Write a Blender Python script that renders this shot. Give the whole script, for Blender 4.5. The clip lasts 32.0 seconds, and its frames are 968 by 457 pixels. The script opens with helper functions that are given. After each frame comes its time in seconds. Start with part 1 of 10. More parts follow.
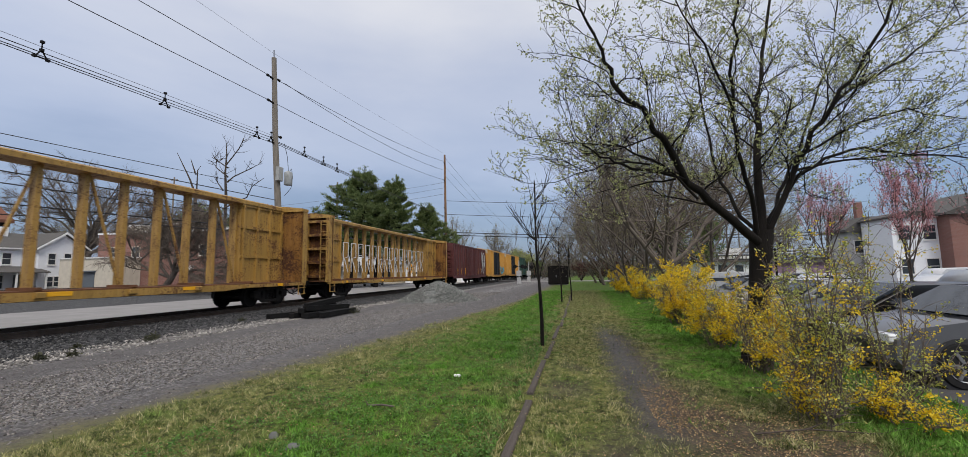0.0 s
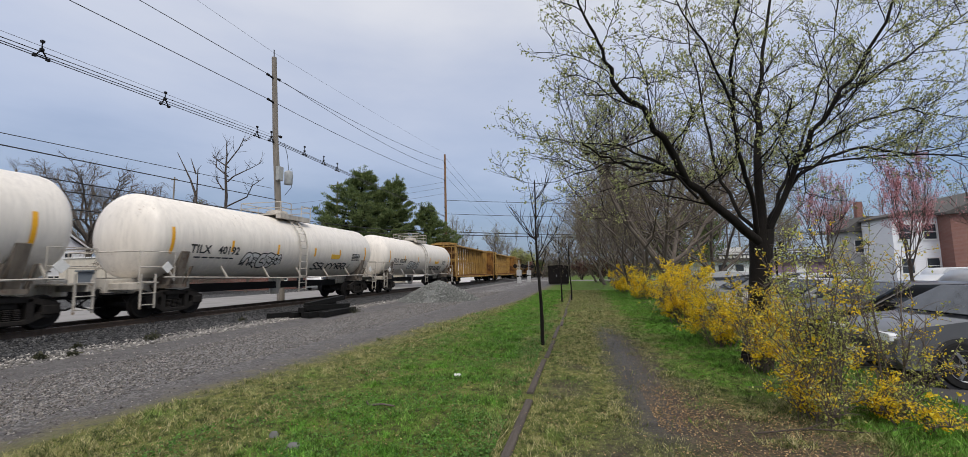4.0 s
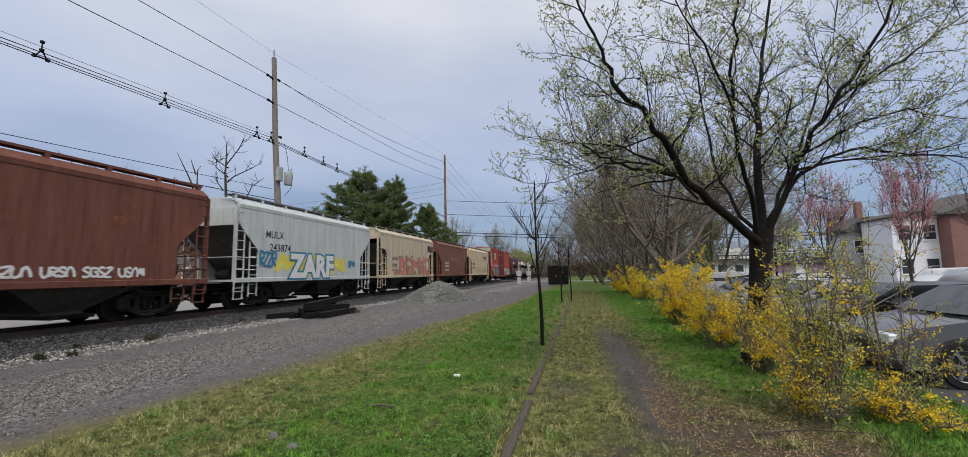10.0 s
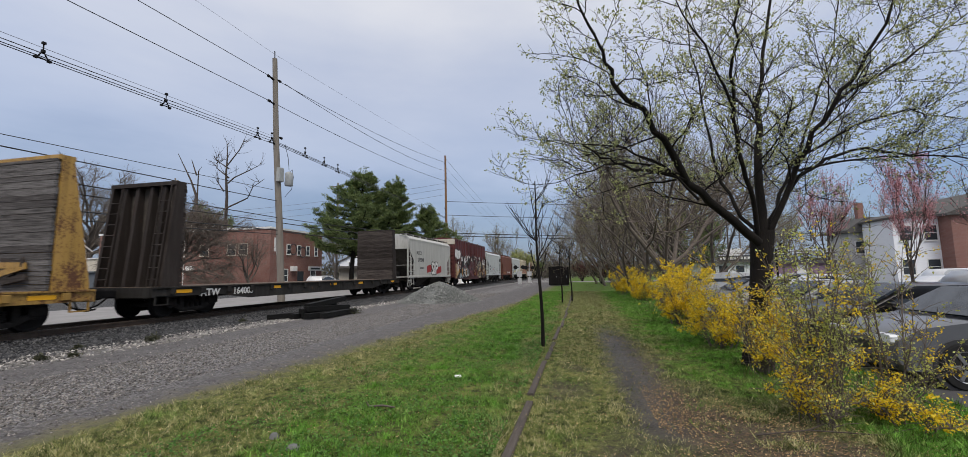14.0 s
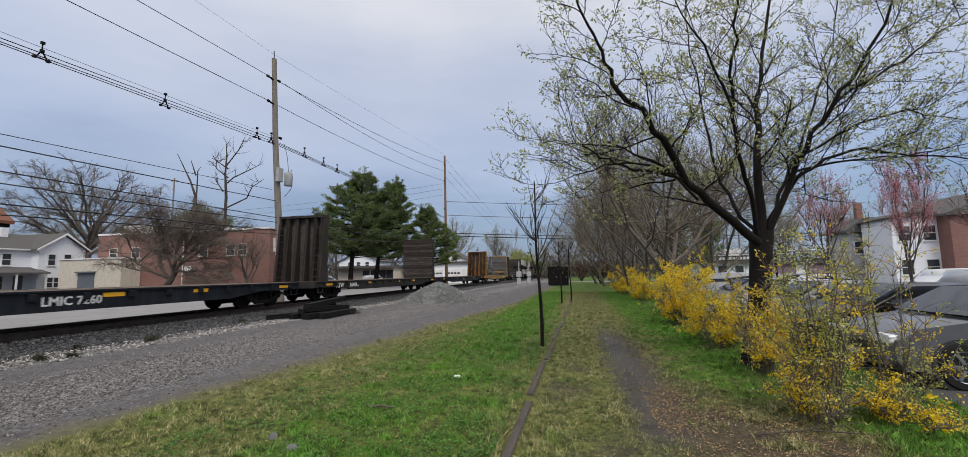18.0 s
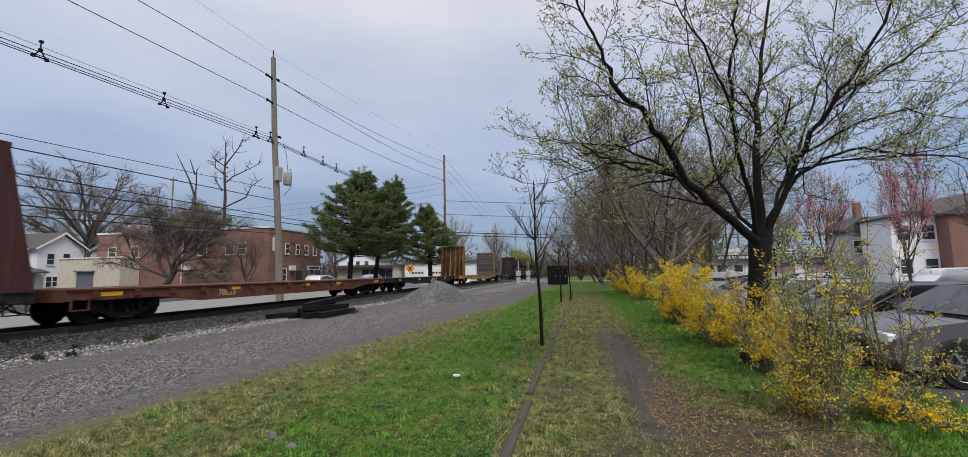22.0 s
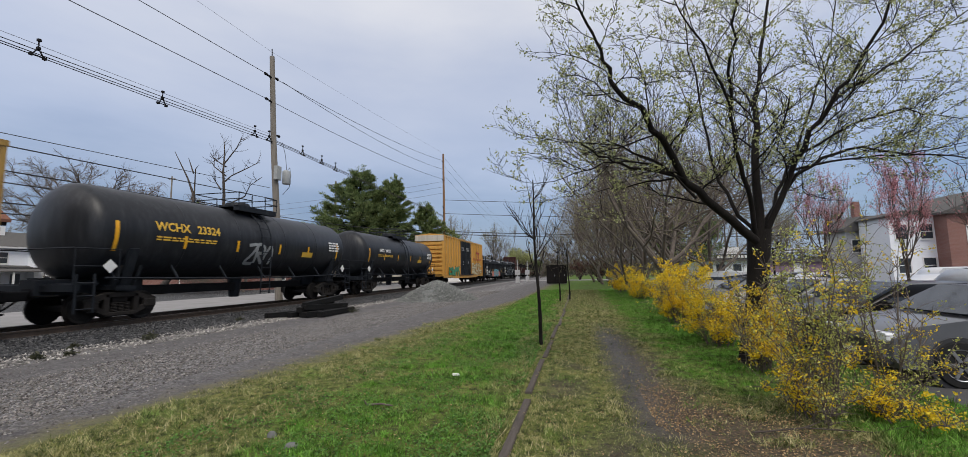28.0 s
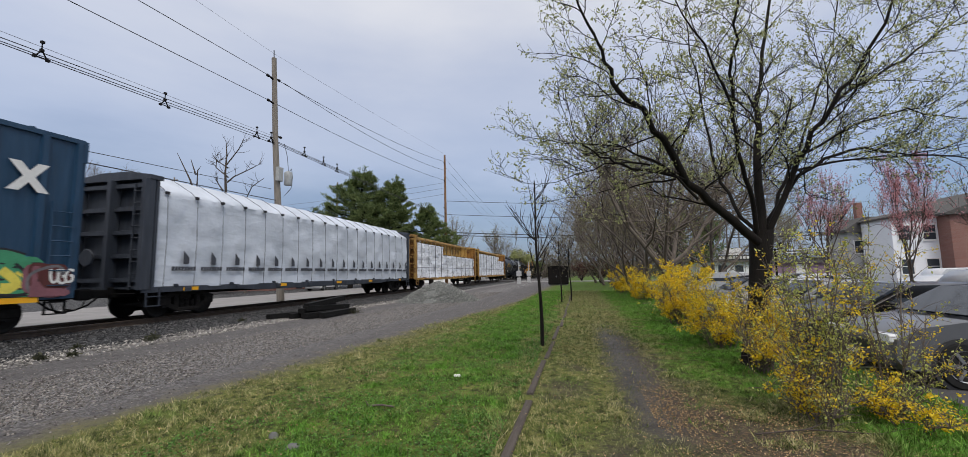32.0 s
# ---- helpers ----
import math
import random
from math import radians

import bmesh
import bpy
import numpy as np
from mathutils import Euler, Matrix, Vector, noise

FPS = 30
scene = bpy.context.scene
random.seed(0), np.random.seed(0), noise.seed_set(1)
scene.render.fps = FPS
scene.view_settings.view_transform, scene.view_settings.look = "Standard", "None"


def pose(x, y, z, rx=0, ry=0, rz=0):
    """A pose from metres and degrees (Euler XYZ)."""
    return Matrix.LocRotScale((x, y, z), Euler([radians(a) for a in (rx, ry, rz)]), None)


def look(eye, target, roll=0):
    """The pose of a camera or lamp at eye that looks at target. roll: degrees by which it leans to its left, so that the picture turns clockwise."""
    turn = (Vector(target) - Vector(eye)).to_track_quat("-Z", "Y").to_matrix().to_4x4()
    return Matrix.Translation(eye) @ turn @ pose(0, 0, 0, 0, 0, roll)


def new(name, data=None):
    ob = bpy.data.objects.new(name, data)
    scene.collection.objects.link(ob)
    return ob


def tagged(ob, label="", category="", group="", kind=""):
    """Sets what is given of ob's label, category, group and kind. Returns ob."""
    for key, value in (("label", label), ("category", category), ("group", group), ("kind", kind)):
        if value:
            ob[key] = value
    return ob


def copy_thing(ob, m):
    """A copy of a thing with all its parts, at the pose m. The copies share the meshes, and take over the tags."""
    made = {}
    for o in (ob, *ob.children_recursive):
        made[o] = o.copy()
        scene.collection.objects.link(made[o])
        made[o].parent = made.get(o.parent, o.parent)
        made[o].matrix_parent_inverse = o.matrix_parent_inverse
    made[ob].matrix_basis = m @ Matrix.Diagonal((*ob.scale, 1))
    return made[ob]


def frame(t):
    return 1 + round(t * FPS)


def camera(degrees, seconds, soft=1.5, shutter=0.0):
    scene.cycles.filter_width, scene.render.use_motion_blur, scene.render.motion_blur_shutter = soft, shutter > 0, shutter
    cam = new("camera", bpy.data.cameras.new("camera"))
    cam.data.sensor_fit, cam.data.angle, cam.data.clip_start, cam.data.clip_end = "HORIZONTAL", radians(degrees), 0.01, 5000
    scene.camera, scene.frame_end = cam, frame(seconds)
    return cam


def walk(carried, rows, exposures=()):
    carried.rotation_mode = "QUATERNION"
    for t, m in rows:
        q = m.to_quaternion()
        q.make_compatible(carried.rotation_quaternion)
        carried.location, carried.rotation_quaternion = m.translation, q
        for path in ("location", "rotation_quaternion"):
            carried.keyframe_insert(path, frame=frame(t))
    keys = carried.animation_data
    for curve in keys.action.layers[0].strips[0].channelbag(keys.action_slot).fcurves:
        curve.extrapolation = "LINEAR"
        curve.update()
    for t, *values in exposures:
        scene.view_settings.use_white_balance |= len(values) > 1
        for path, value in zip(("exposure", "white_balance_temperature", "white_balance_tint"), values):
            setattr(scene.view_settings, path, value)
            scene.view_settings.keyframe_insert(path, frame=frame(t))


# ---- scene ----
# The camera stands beside a timber edging, the track runs along +y on its left.
EYE = Vector((0, 0, 1.6))
TURN, TILT, LEAN = -0.2137, 0.1036, -0.917


def aim(dx=0.0, dy=0.0):
    """A pose that shakes by dx, dy milliradians from the resting view."""
    a, b = TURN + dx / 1000, TILT + dy / 1000
    way = Vector((math.sin(a) * math.cos(b), math.cos(a) * math.cos(b), math.sin(b)))
    return look(EYE, EYE + way * 10, LEAN)


cam = camera(96.74, 32.0, soft=0.7, shutter=0.1)
walk(cam, [(0, aim()), (2.0, aim()), (3.2, aim(0, -1.4)), (5.8, aim(-1.6, 0)), (6.5, aim()), (11.5, aim()),
           (12.2, aim(0, 1.6)), (14.3, aim(-1.4, 1.6)), (17.0, aim(0, 1.8)), (20.5, aim(0, 1.6)), (22.0, aim(1.4, 0)),
           (23.2, aim(1.4, 0)), (24.2, aim(0, 0)), (25.3, aim(0, -0.6)), (27.5, aim(3.6, -2)), (29.0, aim(2.6, -1.8)),
           (30.4, aim(1.6, -1.6)), (31.2, aim(0, 0)), (32.0, aim(0, 0.4))], [(0, 0.04, 6780, 10.5), (32.0, 0.04, 6780, 10.5)])

# ---- light: an overcast spring sky ----
scene.view_settings.exposure = 0.0
world = bpy.data.worlds.new("sky")
scene.world = world
world.use_nodes = True
wn, wl = world.node_tree.nodes, world.node_tree.links
sky = wn.new("ShaderNodeTexSky")
sky.sky_type, sky.sun_disc, sky.sun_elevation, sky.sun_rotation = "NISHITA", False, radians(52), radians(215)
sky.dust_density, sky.air_density, sky.ozone_density = 2.0, 1.0, 2.0
# cloud cover: grey-blue, lighter overhead, darker low in the distance, in soft bands
tc = wn.new("ShaderNodeTexCoord")
sep = wn.new("ShaderNodeSeparateXYZ")
wl.new(tc.outputs["Generated"], sep.inputs[0])
cloud = wn.new("ShaderNodeValToRGB")
cloud.color_ramp.elements[0].position, cloud.color_ramp.elements[0].color = 0.09, (0.13, 0.195, 0.34, 1)
cloud.color_ramp.elements[1].position, cloud.color_ramp.elements[1].color = 0.62, (0.70, 0.71, 0.745, 1)
mid = cloud.color_ramp.elements.new(0.25)
mid.color = (0.345, 0.40, 0.54, 1)
mid = cloud.color_ramp.elements.new(0.37)
mid.color = (0.44, 0.485, 0.605, 1)
stretch = wn.new("ShaderNodeMapping")
stretch.inputs["Scale"].default_value = (1.5, 1.5, 5.0)
wl.new(tc.outputs["Generated"], stretch.inputs[0])
puff = wn.new("ShaderNodeTexNoise")
puff.inputs["Scale"].default_value, puff.inputs["Detail"].default_value = 1.6, 5
wl.new(stretch.outputs[0], puff.inputs["Vector"])
add = wn.new("ShaderNodeMath")
add.operation = "MULTIPLY_ADD"
wl.new(puff.outputs["Fac"], add.inputs[0])
add.inputs[1].default_value = 0.34
wl.new(sep.outputs["Z"], add.inputs[2])
sub = wn.new("ShaderNodeMath")
sub.operation = "SUBTRACT"
wl.new(add.outputs[0], sub.inputs[0])
sub.inputs[1].default_value = 0.17
wl.new(sub.outputs[0], cloud.inputs[0])
clear = wn.new("ShaderNodeBackground")
clear.inputs["Strength"].default_value = 0.05
wl.new(sky.outputs[0], clear.inputs["Color"])
cover = wn.new("ShaderNodeBackground")
cover.inputs["Strength"].default_value = 0.92
wl.new(cloud.outputs[0], cover.inputs["Color"])
both = wn.new("ShaderNodeAddShader")
wl.new(clear.outputs[0], both.inputs[0])
wl.new(cover.outputs[0], both.inputs[1])
wl.new(both.outputs[0], wn["World Output"].inputs["Surface"])
sun = new("sun", bpy.data.lights.new("sun", "SUN"))
sun.data.energy, sun.data.angle, sun.data.color = 1.9, radians(25), (1.0, 0.96, 0.9)
sun.rotation_euler = Euler((radians(38), 0, radians(35)))

# ---- materials ----
def ramp(nt, fac, *stops):
    n = nt.nodes.new("ShaderNodeValToRGB")
    e = n.color_ramp.elements
    while len(e) < len(stops):
        e.new(0.5)
    for el, (p, c) in zip(e, stops):
        el.position, el.color = p, (*c, 1) if len(c) == 3 else c
    nt.links.new(fac, n.inputs[0])
    return n.outputs[0]


def noise_tex(nt, scale, detail=4, coord="Object", stretch=(1, 1, 1), rough=0.55, turn=0.0):
    c = nt.nodes.new("ShaderNodeTexCoord")
    m = nt.nodes.new("ShaderNodeMapping")
    m.inputs["Scale"].default_value, m.inputs["Rotation"].default_value = stretch, (turn, 0, 0)
    nt.links.new(c.outputs[coord], m.inputs[0])
    n = nt.nodes.new("ShaderNodeTexNoise")
    n.inputs["Scale"].default_value, n.inputs["Detail"].default_value, n.inputs["Roughness"].default_value = scale, detail, rough
    nt.links.new(m.outputs[0], n.inputs["Vector"])
    return n.outputs["Fac"]


def mix(nt, fac, a, b, mode="MIX"):
    n = nt.nodes.new("ShaderNodeMix")
    n.data_type, n.blend_type = "RGBA", mode
    for sock, v in ((0, fac), (6, a), (7, b)):
        if isinstance(v, (int, float)):
            n.inputs[sock].default_value = v
        elif isinstance(v, tuple):
            n.inputs[sock].default_value = (*v, 1)
        else:
            nt.links.new(v, n.inputs[sock])
    return n.outputs[2]


def calc(nt, op, a, b=0.0, c=0.0):
    n = nt.nodes.new("ShaderNodeMath")
    n.operation = op
    for i, v in enumerate((a, b, c)):
        if isinstance(v, (int, float)):
            n.inputs[i].default_value = v
        else:
            nt.links.new(v, n.inputs[i])
    return n.outputs[0]


def material(name, rough=0.8, metal=0.0):
    m = bpy.data.materials.new(name)
    m.use_nodes = True
    b = m.node_tree.nodes["Principled BSDF"]
    b.inputs["Roughness"].default_value, b.inputs["Metallic"].default_value = rough, metal
    if rough >= 0.7:
        b.inputs["Specular IOR Level"].default_value = 0.22     # dusty, not glossy
    return m, m.node_tree, b


def bump(nt, bsdf, height, strength=0.4, dist=0.02):
    n = nt.nodes.new("ShaderNodeBump")
    n.inputs["Strength"].default_value, n.inputs["Distance"].default_value = strength, dist
    nt.links.new(height, n.inputs["Height"])
    nt.links.new(n.outputs[0], bsdf.inputs["Normal"])


def plain(name, color, rough=0.7, metal=0.0, vary=0.25, scale=6, bumps=0.15, stretch=(1, 1, 1)):
    """A surface of one base colour with grain at two scales."""
    m, nt, b = material(name, rough, metal)
    f1, f2 = noise_tex(nt, scale, 5, stretch=stretch), noise_tex(nt, scale * 9, 3, stretch=stretch)
    dark = tuple(c * (1 - vary) for c in color)
    light = tuple(min(1, c * (1 + vary * 0.6)) for c in color)
    c = mix(nt, 0.3, ramp(nt, f1, (0.3, dark), (0.7, light)), ramp(nt, f2, (0.3, dark), (0.7, light)))
    nt.links.new(c, b.inputs["Base Color"])
    if bumps:
        bump(nt, b, f2, bumps, 0.01)
    return m


def paint(name, color, rust=0.2, rustcol=(0.13, 0.045, 0.02), rough=0.55, grime=0.35, stretch=(3, 3, 0.35)):
    """Old railway paint: streaked, faded and rusting through."""
    m, nt, b = material(name, rough)
    streak = noise_tex(nt, 1.6, 6, stretch=stretch, rough=0.7)
    blot = noise_tex(nt, 0.9, 6, rough=0.75)
    fine = noise_tex(nt, 14, 4, rough=0.7)
    wide = noise_tex(nt, 0.32, 3, rough=0.6)
    runs = noise_tex(nt, 3.4, 5, stretch=(1.5, 4.5, 0.16), rough=0.75)
    faded = tuple(min(1, c * 1.12 + 0.02) for c in color)
    dull = tuple(c * (1 - grime) for c in color)
    c = ramp(nt, streak, (0.32, dull), (0.5, color), (0.75, faded))
    # broad fading from panel to panel, dust, and thin dark runs of rain
    c = mix(nt, ramp(nt, wide, (0.35, (0.5, 0.5, 0.5)), (0.55, (0, 0, 0))), c, tuple(v * (1 - 0.75 * grime) for v in color))
    share = min(0.4, 2.5 * max(color))
    dirt = tuple((1 - share) * v + share * d for v, d in zip(dull, (0.10, 0.085, 0.07))) if max(color) > 0.04 else dull
    c = mix(nt, calc(nt, "MULTIPLY", ramp(nt, runs, (0.52, (0, 0, 0)), (0.68, (1, 1, 1))), min(0.8, 0.25 + grime)), c, dirt)
    spots = calc(nt, "MULTIPLY_ADD", fine, 0.45, calc(nt, "MULTIPLY_ADD", blot, 0.6, calc(nt, "MULTIPLY", runs, 0.25)))
    k = ramp(nt, spots, (0.80 - 0.26 * rust, (0, 0, 0)), (0.86 - 0.2 * rust, (1, 1, 1)))
    c = mix(nt, k, c, rustcol)
    nt.links.new(c, b.inputs["Base Color"])
    r = calc(nt, "MULTIPLY_ADD", k, 0.3, rough)
    nt.links.new(r, b.inputs["Roughness"])
    bump(nt, b, calc(nt, "ADD", blot, calc(nt, "MULTIPLY", fine, 0.3)), 0.2, 0.015)
    return m


def glow_free(name, color, rough=0.6):
    m, nt, b = material(name, rough)
    b.inputs["Base Color"].default_value = (*color, 1)
    return m

# ---- mesh helpers ----
class Shape:
    """Collects faces of one mesh."""

    def __init__(self):
        self.v, self.f = [], []

    def put(self, verts, faces):
        n = len(self.v)
        self.v += [tuple(p) for p in verts]
        self.f += [tuple(i + n for i in f) for f in faces]
        return self

    def box(self, x0, x1, y0, y1, z0, z1, c=0.0):
        """A block, its edges along y and z chamfered by c."""
        if not c:
            return self.put([(x, y, z) for x in (x0, x1) for y in (y0, y1) for z in (z0, z1)],
                            [(0, 1, 3, 2), (4, 6, 7, 5), (0, 4, 5, 1), (2, 3, 7, 6), (0, 2, 6, 4), (1, 5, 7, 3)])
        prof = [(x0 + c, z0), (x1 - c, z0), (x1, z0 + c), (x1, z1 - c), (x1 - c, z1), (x0 + c, z1), (x0, z1 - c), (x0, z0 + c)]
        inner = [(x0 + c, z0 + c * .3), (x1 - c, z0 + c * .3), (x1 - c * .3, z0 + c), (x1 - c * .3, z1 - c), (x1 - c, z1 - c * .3), (x0 + c, z1 - c * .3), (x0 + c * .3, z1 - c), (x0 + c * .3, z0 + c)]
        k = 8
        rings = [[(x, y0, z) for x, z in inner], [(x, y0 + c, z) for x, z in prof], [(x, y1 - c, z) for x, z in prof], [(x, y1, z) for x, z in inner]]
        return self.loft(rings)

    def loft(self, rings, closed=True, caps=True):
        k = len(rings[0])
        faces = []
        for r in range(len(rings) - 1):
            for i in range(k if closed else k - 1):
                j = (i + 1) % k
                faces.append((r * k + i, r * k + j, (r + 1) * k + j, (r + 1) * k + i))
        if caps and closed:
            faces += [tuple(range(k - 1, -1, -1)), tuple(range((len(rings) - 1) * k, len(rings) * k))]
        return self.put([p for ring in rings for p in ring], faces)

    def prism(self, prof, axis, a, b):
        """A 2D outline drawn out along an axis; the outline's plane is the other two in order."""
        def at(p, s):
            q = list(p)
            q.insert("xyz".index(axis), s)
            return tuple(q)
        return self.loft([[at(p, a) for p in prof], [at(p, b) for p in prof]])

    def tube(self, pts, r, n=6, r2=None):
        pts = [Vector(p) for p in pts]
        rings = []
        for i, p in enumerate(pts):
            d = (pts[min(i + 1, len(pts) - 1)] - pts[max(i - 1, 0)]).normalized()
            u = d.cross(Vector((0, 0, 1)) if abs(d.z) < 0.9 else Vector((1, 0, 0))).normalized()
            w = u.cross(d)
            k = i / max(1, len(pts) - 1)
            rr = r if r2 is None else r + (r2 - r) * k
            rings.append([tuple(p + (u * math.cos(a) + w * math.sin(a)) * rr) for a in (2 * math.pi * j / n for j in range(n))])
        return self.loft(rings)

    def beam(self, p, q, w, h):
        """A straight bar of section w x h from p to q."""
        p, q = Vector(p), Vector(q)
        d = (q - p).normalized()
        u = d.cross(Vector((0, 0, 1)) if abs(d.z) < 0.95 else Vector((0, 1, 0))).normalized()
        t = u.cross(d)
        sq = [(u * a * w / 2 + t * b * h / 2) for a, b in ((-1, -1), (1, -1), (1, 1), (-1, 1))]
        return self.loft([[tuple(p + s) for s in sq], [tuple(q + s) for s in sq]])

    def turn(self, prof, n=20, axis="x"):
        """A profile of (along, radius) turned about an axis."""
        rings = []
        for a, r in prof:
            ring = []
            for j in range(n):
                c, s = r * math.cos(2 * math.pi * j / n), r * math.sin(2 * math.pi * j / n)
                ring.append({"x": (a, c, s), "y": (c, a, s), "z": (c, s, a)}[axis])
            rings.append(ring)
        return self.loft(rings)

    def moved(self, dx=0, dy=0, dz=0):
        self.v = [(x + dx, y + dy, z + dz) for x, y, z in self.v]
        return self

    def mesh(self, name, mat, smooth=False):
        me = bpy.data.meshes.new(name)
        me.from_pydata(self.v, [], self.f)
        bm = bmesh.new()
        bm.from_mesh(me)
        bmesh.ops.recalc_face_normals(bm, faces=bm.faces)
        bm.to_mesh(me)
        bm.free()
        for m in (mat if isinstance(mat, (list, tuple)) else [mat]):
            me.materials.append(m)
        if smooth:
            me.shade_smooth()
            me.set_sharp_from_angle(angle=radians(40))
        return me


def part(name, shape, mat, parent, label="", at=None, smooth=False):
    """Links a shape, or a mesh that is shared, as one part under a thing or part."""
    me = shape if isinstance(shape, bpy.types.Mesh) else shape.mesh(name, mat, smooth)
    ob = new(name, me)
    ob.parent = parent
    if at is not None:
        ob.matrix_basis = at if isinstance(at, Matrix) else Matrix.Translation(at)
    if label:
        ob["label"] = label
    return ob


def thing(name, label, category, at=None, group="", kind=""):
    ob = tagged(new(name), label, category, group, kind)
    if at is not None:
        ob.matrix_basis = at if isinstance(at, Matrix) else Matrix.Translation(at)
    return ob


def setting(name, shape, mat, label, category="", kind="structure", smooth=False):
    ob = new(name, shape.mesh(name, mat, smooth))
    return tagged(ob, label, category, "", kind)

# ---- ground ----
TX = -14.76      # middle of the track
RZ = 0.30        # top of the rails


def ground_material():
    """Grass, worn earth, gravel lane, ballast and asphalt by their place across the track."""
    m, nt, b = material("ground", 0.95)
    geo = nt.nodes.new("ShaderNodeNewGeometry")
    sep = nt.nodes.new("ShaderNodeSeparateXYZ")
    nt.links.new(geo.outputs["Position"], sep.inputs[0])
    x, y = sep.outputs["X"], sep.outputs["Y"]
    big, mid, fin = noise_tex(nt, 0.35, 5), noise_tex(nt, 2.2, 6, rough=0.7), noise_tex(nt, 30, 4, rough=0.7)
    vor = nt.nodes.new("ShaderNodeTexVoronoi")
    vor.inputs["Scale"].default_value = 22
    nt.links.new(geo.outputs["Position"], vor.inputs["Vector"])
    vor2 = nt.nodes.new("ShaderNodeTexVoronoi")
    vor2.inputs["Scale"].default_value = 55
    nt.links.new(geo.outputs["Position"], vor2.inputs["Vector"])

    def edge(value, at, soft):
        """0 below, 1 above, uneven."""
        v = calc(nt, "MULTIPLY_ADD", calc(nt, "SUBTRACT", mid, 0.5), 1.3, value)
        v = calc(nt, "MULTIPLY_ADD", calc(nt, "SUBTRACT", fin, 0.5), 0.35, v)
        n = nt.nodes.new("ShaderNodeMapRange")
        nt.links.new(v, n.inputs[0])
        n.inputs[1].default_value, n.inputs[2].default_value = at - soft, at + soft
        return n.outputs[0]

    # thatch and soil between the blades, green where the lawn goes on out of reach
    far = edge(y, 34.0, 5.0)
    thatch = ramp(nt, mid, (0.32, (0.042, 0.066, 0.012)), (0.5, (0.10, 0.135, 0.024)), (0.68, (0.21, 0.20, 0.06)))
    # shade between the tufts, painted into the thatch as dark blotches
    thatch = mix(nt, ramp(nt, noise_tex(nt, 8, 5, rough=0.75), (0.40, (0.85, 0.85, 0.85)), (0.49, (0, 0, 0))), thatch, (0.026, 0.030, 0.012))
    thatch = mix(nt, ramp(nt, fin, (0.5, (0, 0, 0)), (0.72, (0.8, 0.8, 0.8))), thatch, (0.22, 0.185, 0.10))
    sward = ramp(nt, mid, (0.30, (0.055, 0.100, 0.018)), (0.5, (0.095, 0.165, 0.030)), (0.72, (0.17, 0.18, 0.065)))
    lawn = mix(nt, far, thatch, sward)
    soil = ramp(nt, calc(nt, "MULTIPLY_ADD", fin, 0.6, calc(nt, "MULTIPLY", mid, 0.4)), (0.34, (0.034, 0.026, 0.020)), (0.52, (0.080, 0.063, 0.050)), (0.68, (0.165, 0.138, 0.112)))
    # the trodden path on the right of the edging: a wet grey middle, a wide brown margin
    bend = calc(nt, "MINIMUM", calc(nt, "MULTIPLY_ADD", y, -0.022, 0.92), 0.80)
    side = calc(nt, "SUBTRACT", x, bend)
    off = calc(nt, "ABSOLUTE", side)
    margin = calc(nt, "ABSOLUTE", calc(nt, "SUBTRACT", side, 0.16))
    along = calc(nt, "MULTIPLY", calc(nt, "SUBTRACT", 1.0, edge(y, 13.5, 3.0)), edge(y, 4.4, 0.5))
    inpath = calc(nt, "MULTIPLY", calc(nt, "SUBTRACT", 1.0, edge(off, 0.24, 0.22)), along)
    brown = calc(nt, "MULTIPLY", calc(nt, "SUBTRACT", 1.0, edge(margin, 0.48, 0.30)), along)
    lawn = mix(nt, brown, lawn, soil)
    lawn = mix(nt, inpath, lawn, ramp(nt, mid, (0.35, (0.040, 0.036, 0.034)), (0.65, (0.125, 0.118, 0.115))))
    litter = calc(nt, "MULTIPLY", edge(x, 0.95, 0.35), calc(nt, "SUBTRACT", 1.0, edge(calc(nt, "MULTIPLY_ADD", x, 0.9, y), 7.2, 0.5)))
    leafy = mix(nt, ramp(nt, fin, (0.5, (0, 0, 0)), (0.62, (0.7, 0.7, 0.7))), soil, (0.21, 0.125, 0.066))
    lawn = mix(nt, calc(nt, "MULTIPLY", litter, 0.9), lawn, leafy)
    # bare scuffed patches beside the edging
    for px, py, pr in ((-0.25, 6.2, 0.55), (0.25, 4.1, 0.5), (-0.1, 7.6, 0.4)):
        d2 = calc(nt, "ADD", calc(nt, "POWER", calc(nt, "SUBTRACT", x, px), 2.0), calc(nt, "POWER", calc(nt, "MULTIPLY", calc(nt, "SUBTRACT", y, py), 0.7), 2.0))
        lawn = mix(nt, calc(nt, "SUBTRACT", 1.0, edge(calc(nt, "SQRT", d2), pr - 0.3, 0.3)), lawn, soil)
    # gravel lane: packed dirt, a strip of loose pale gravel, packed dirt, a line of large pale stones
    cell = mix(nt, 0.5, vor.outputs["Color"], vor2.outputs["Color"])
    bw = nt.nodes.new("ShaderNodeRGBToBW")
    nt.links.new(cell, bw.inputs[0])
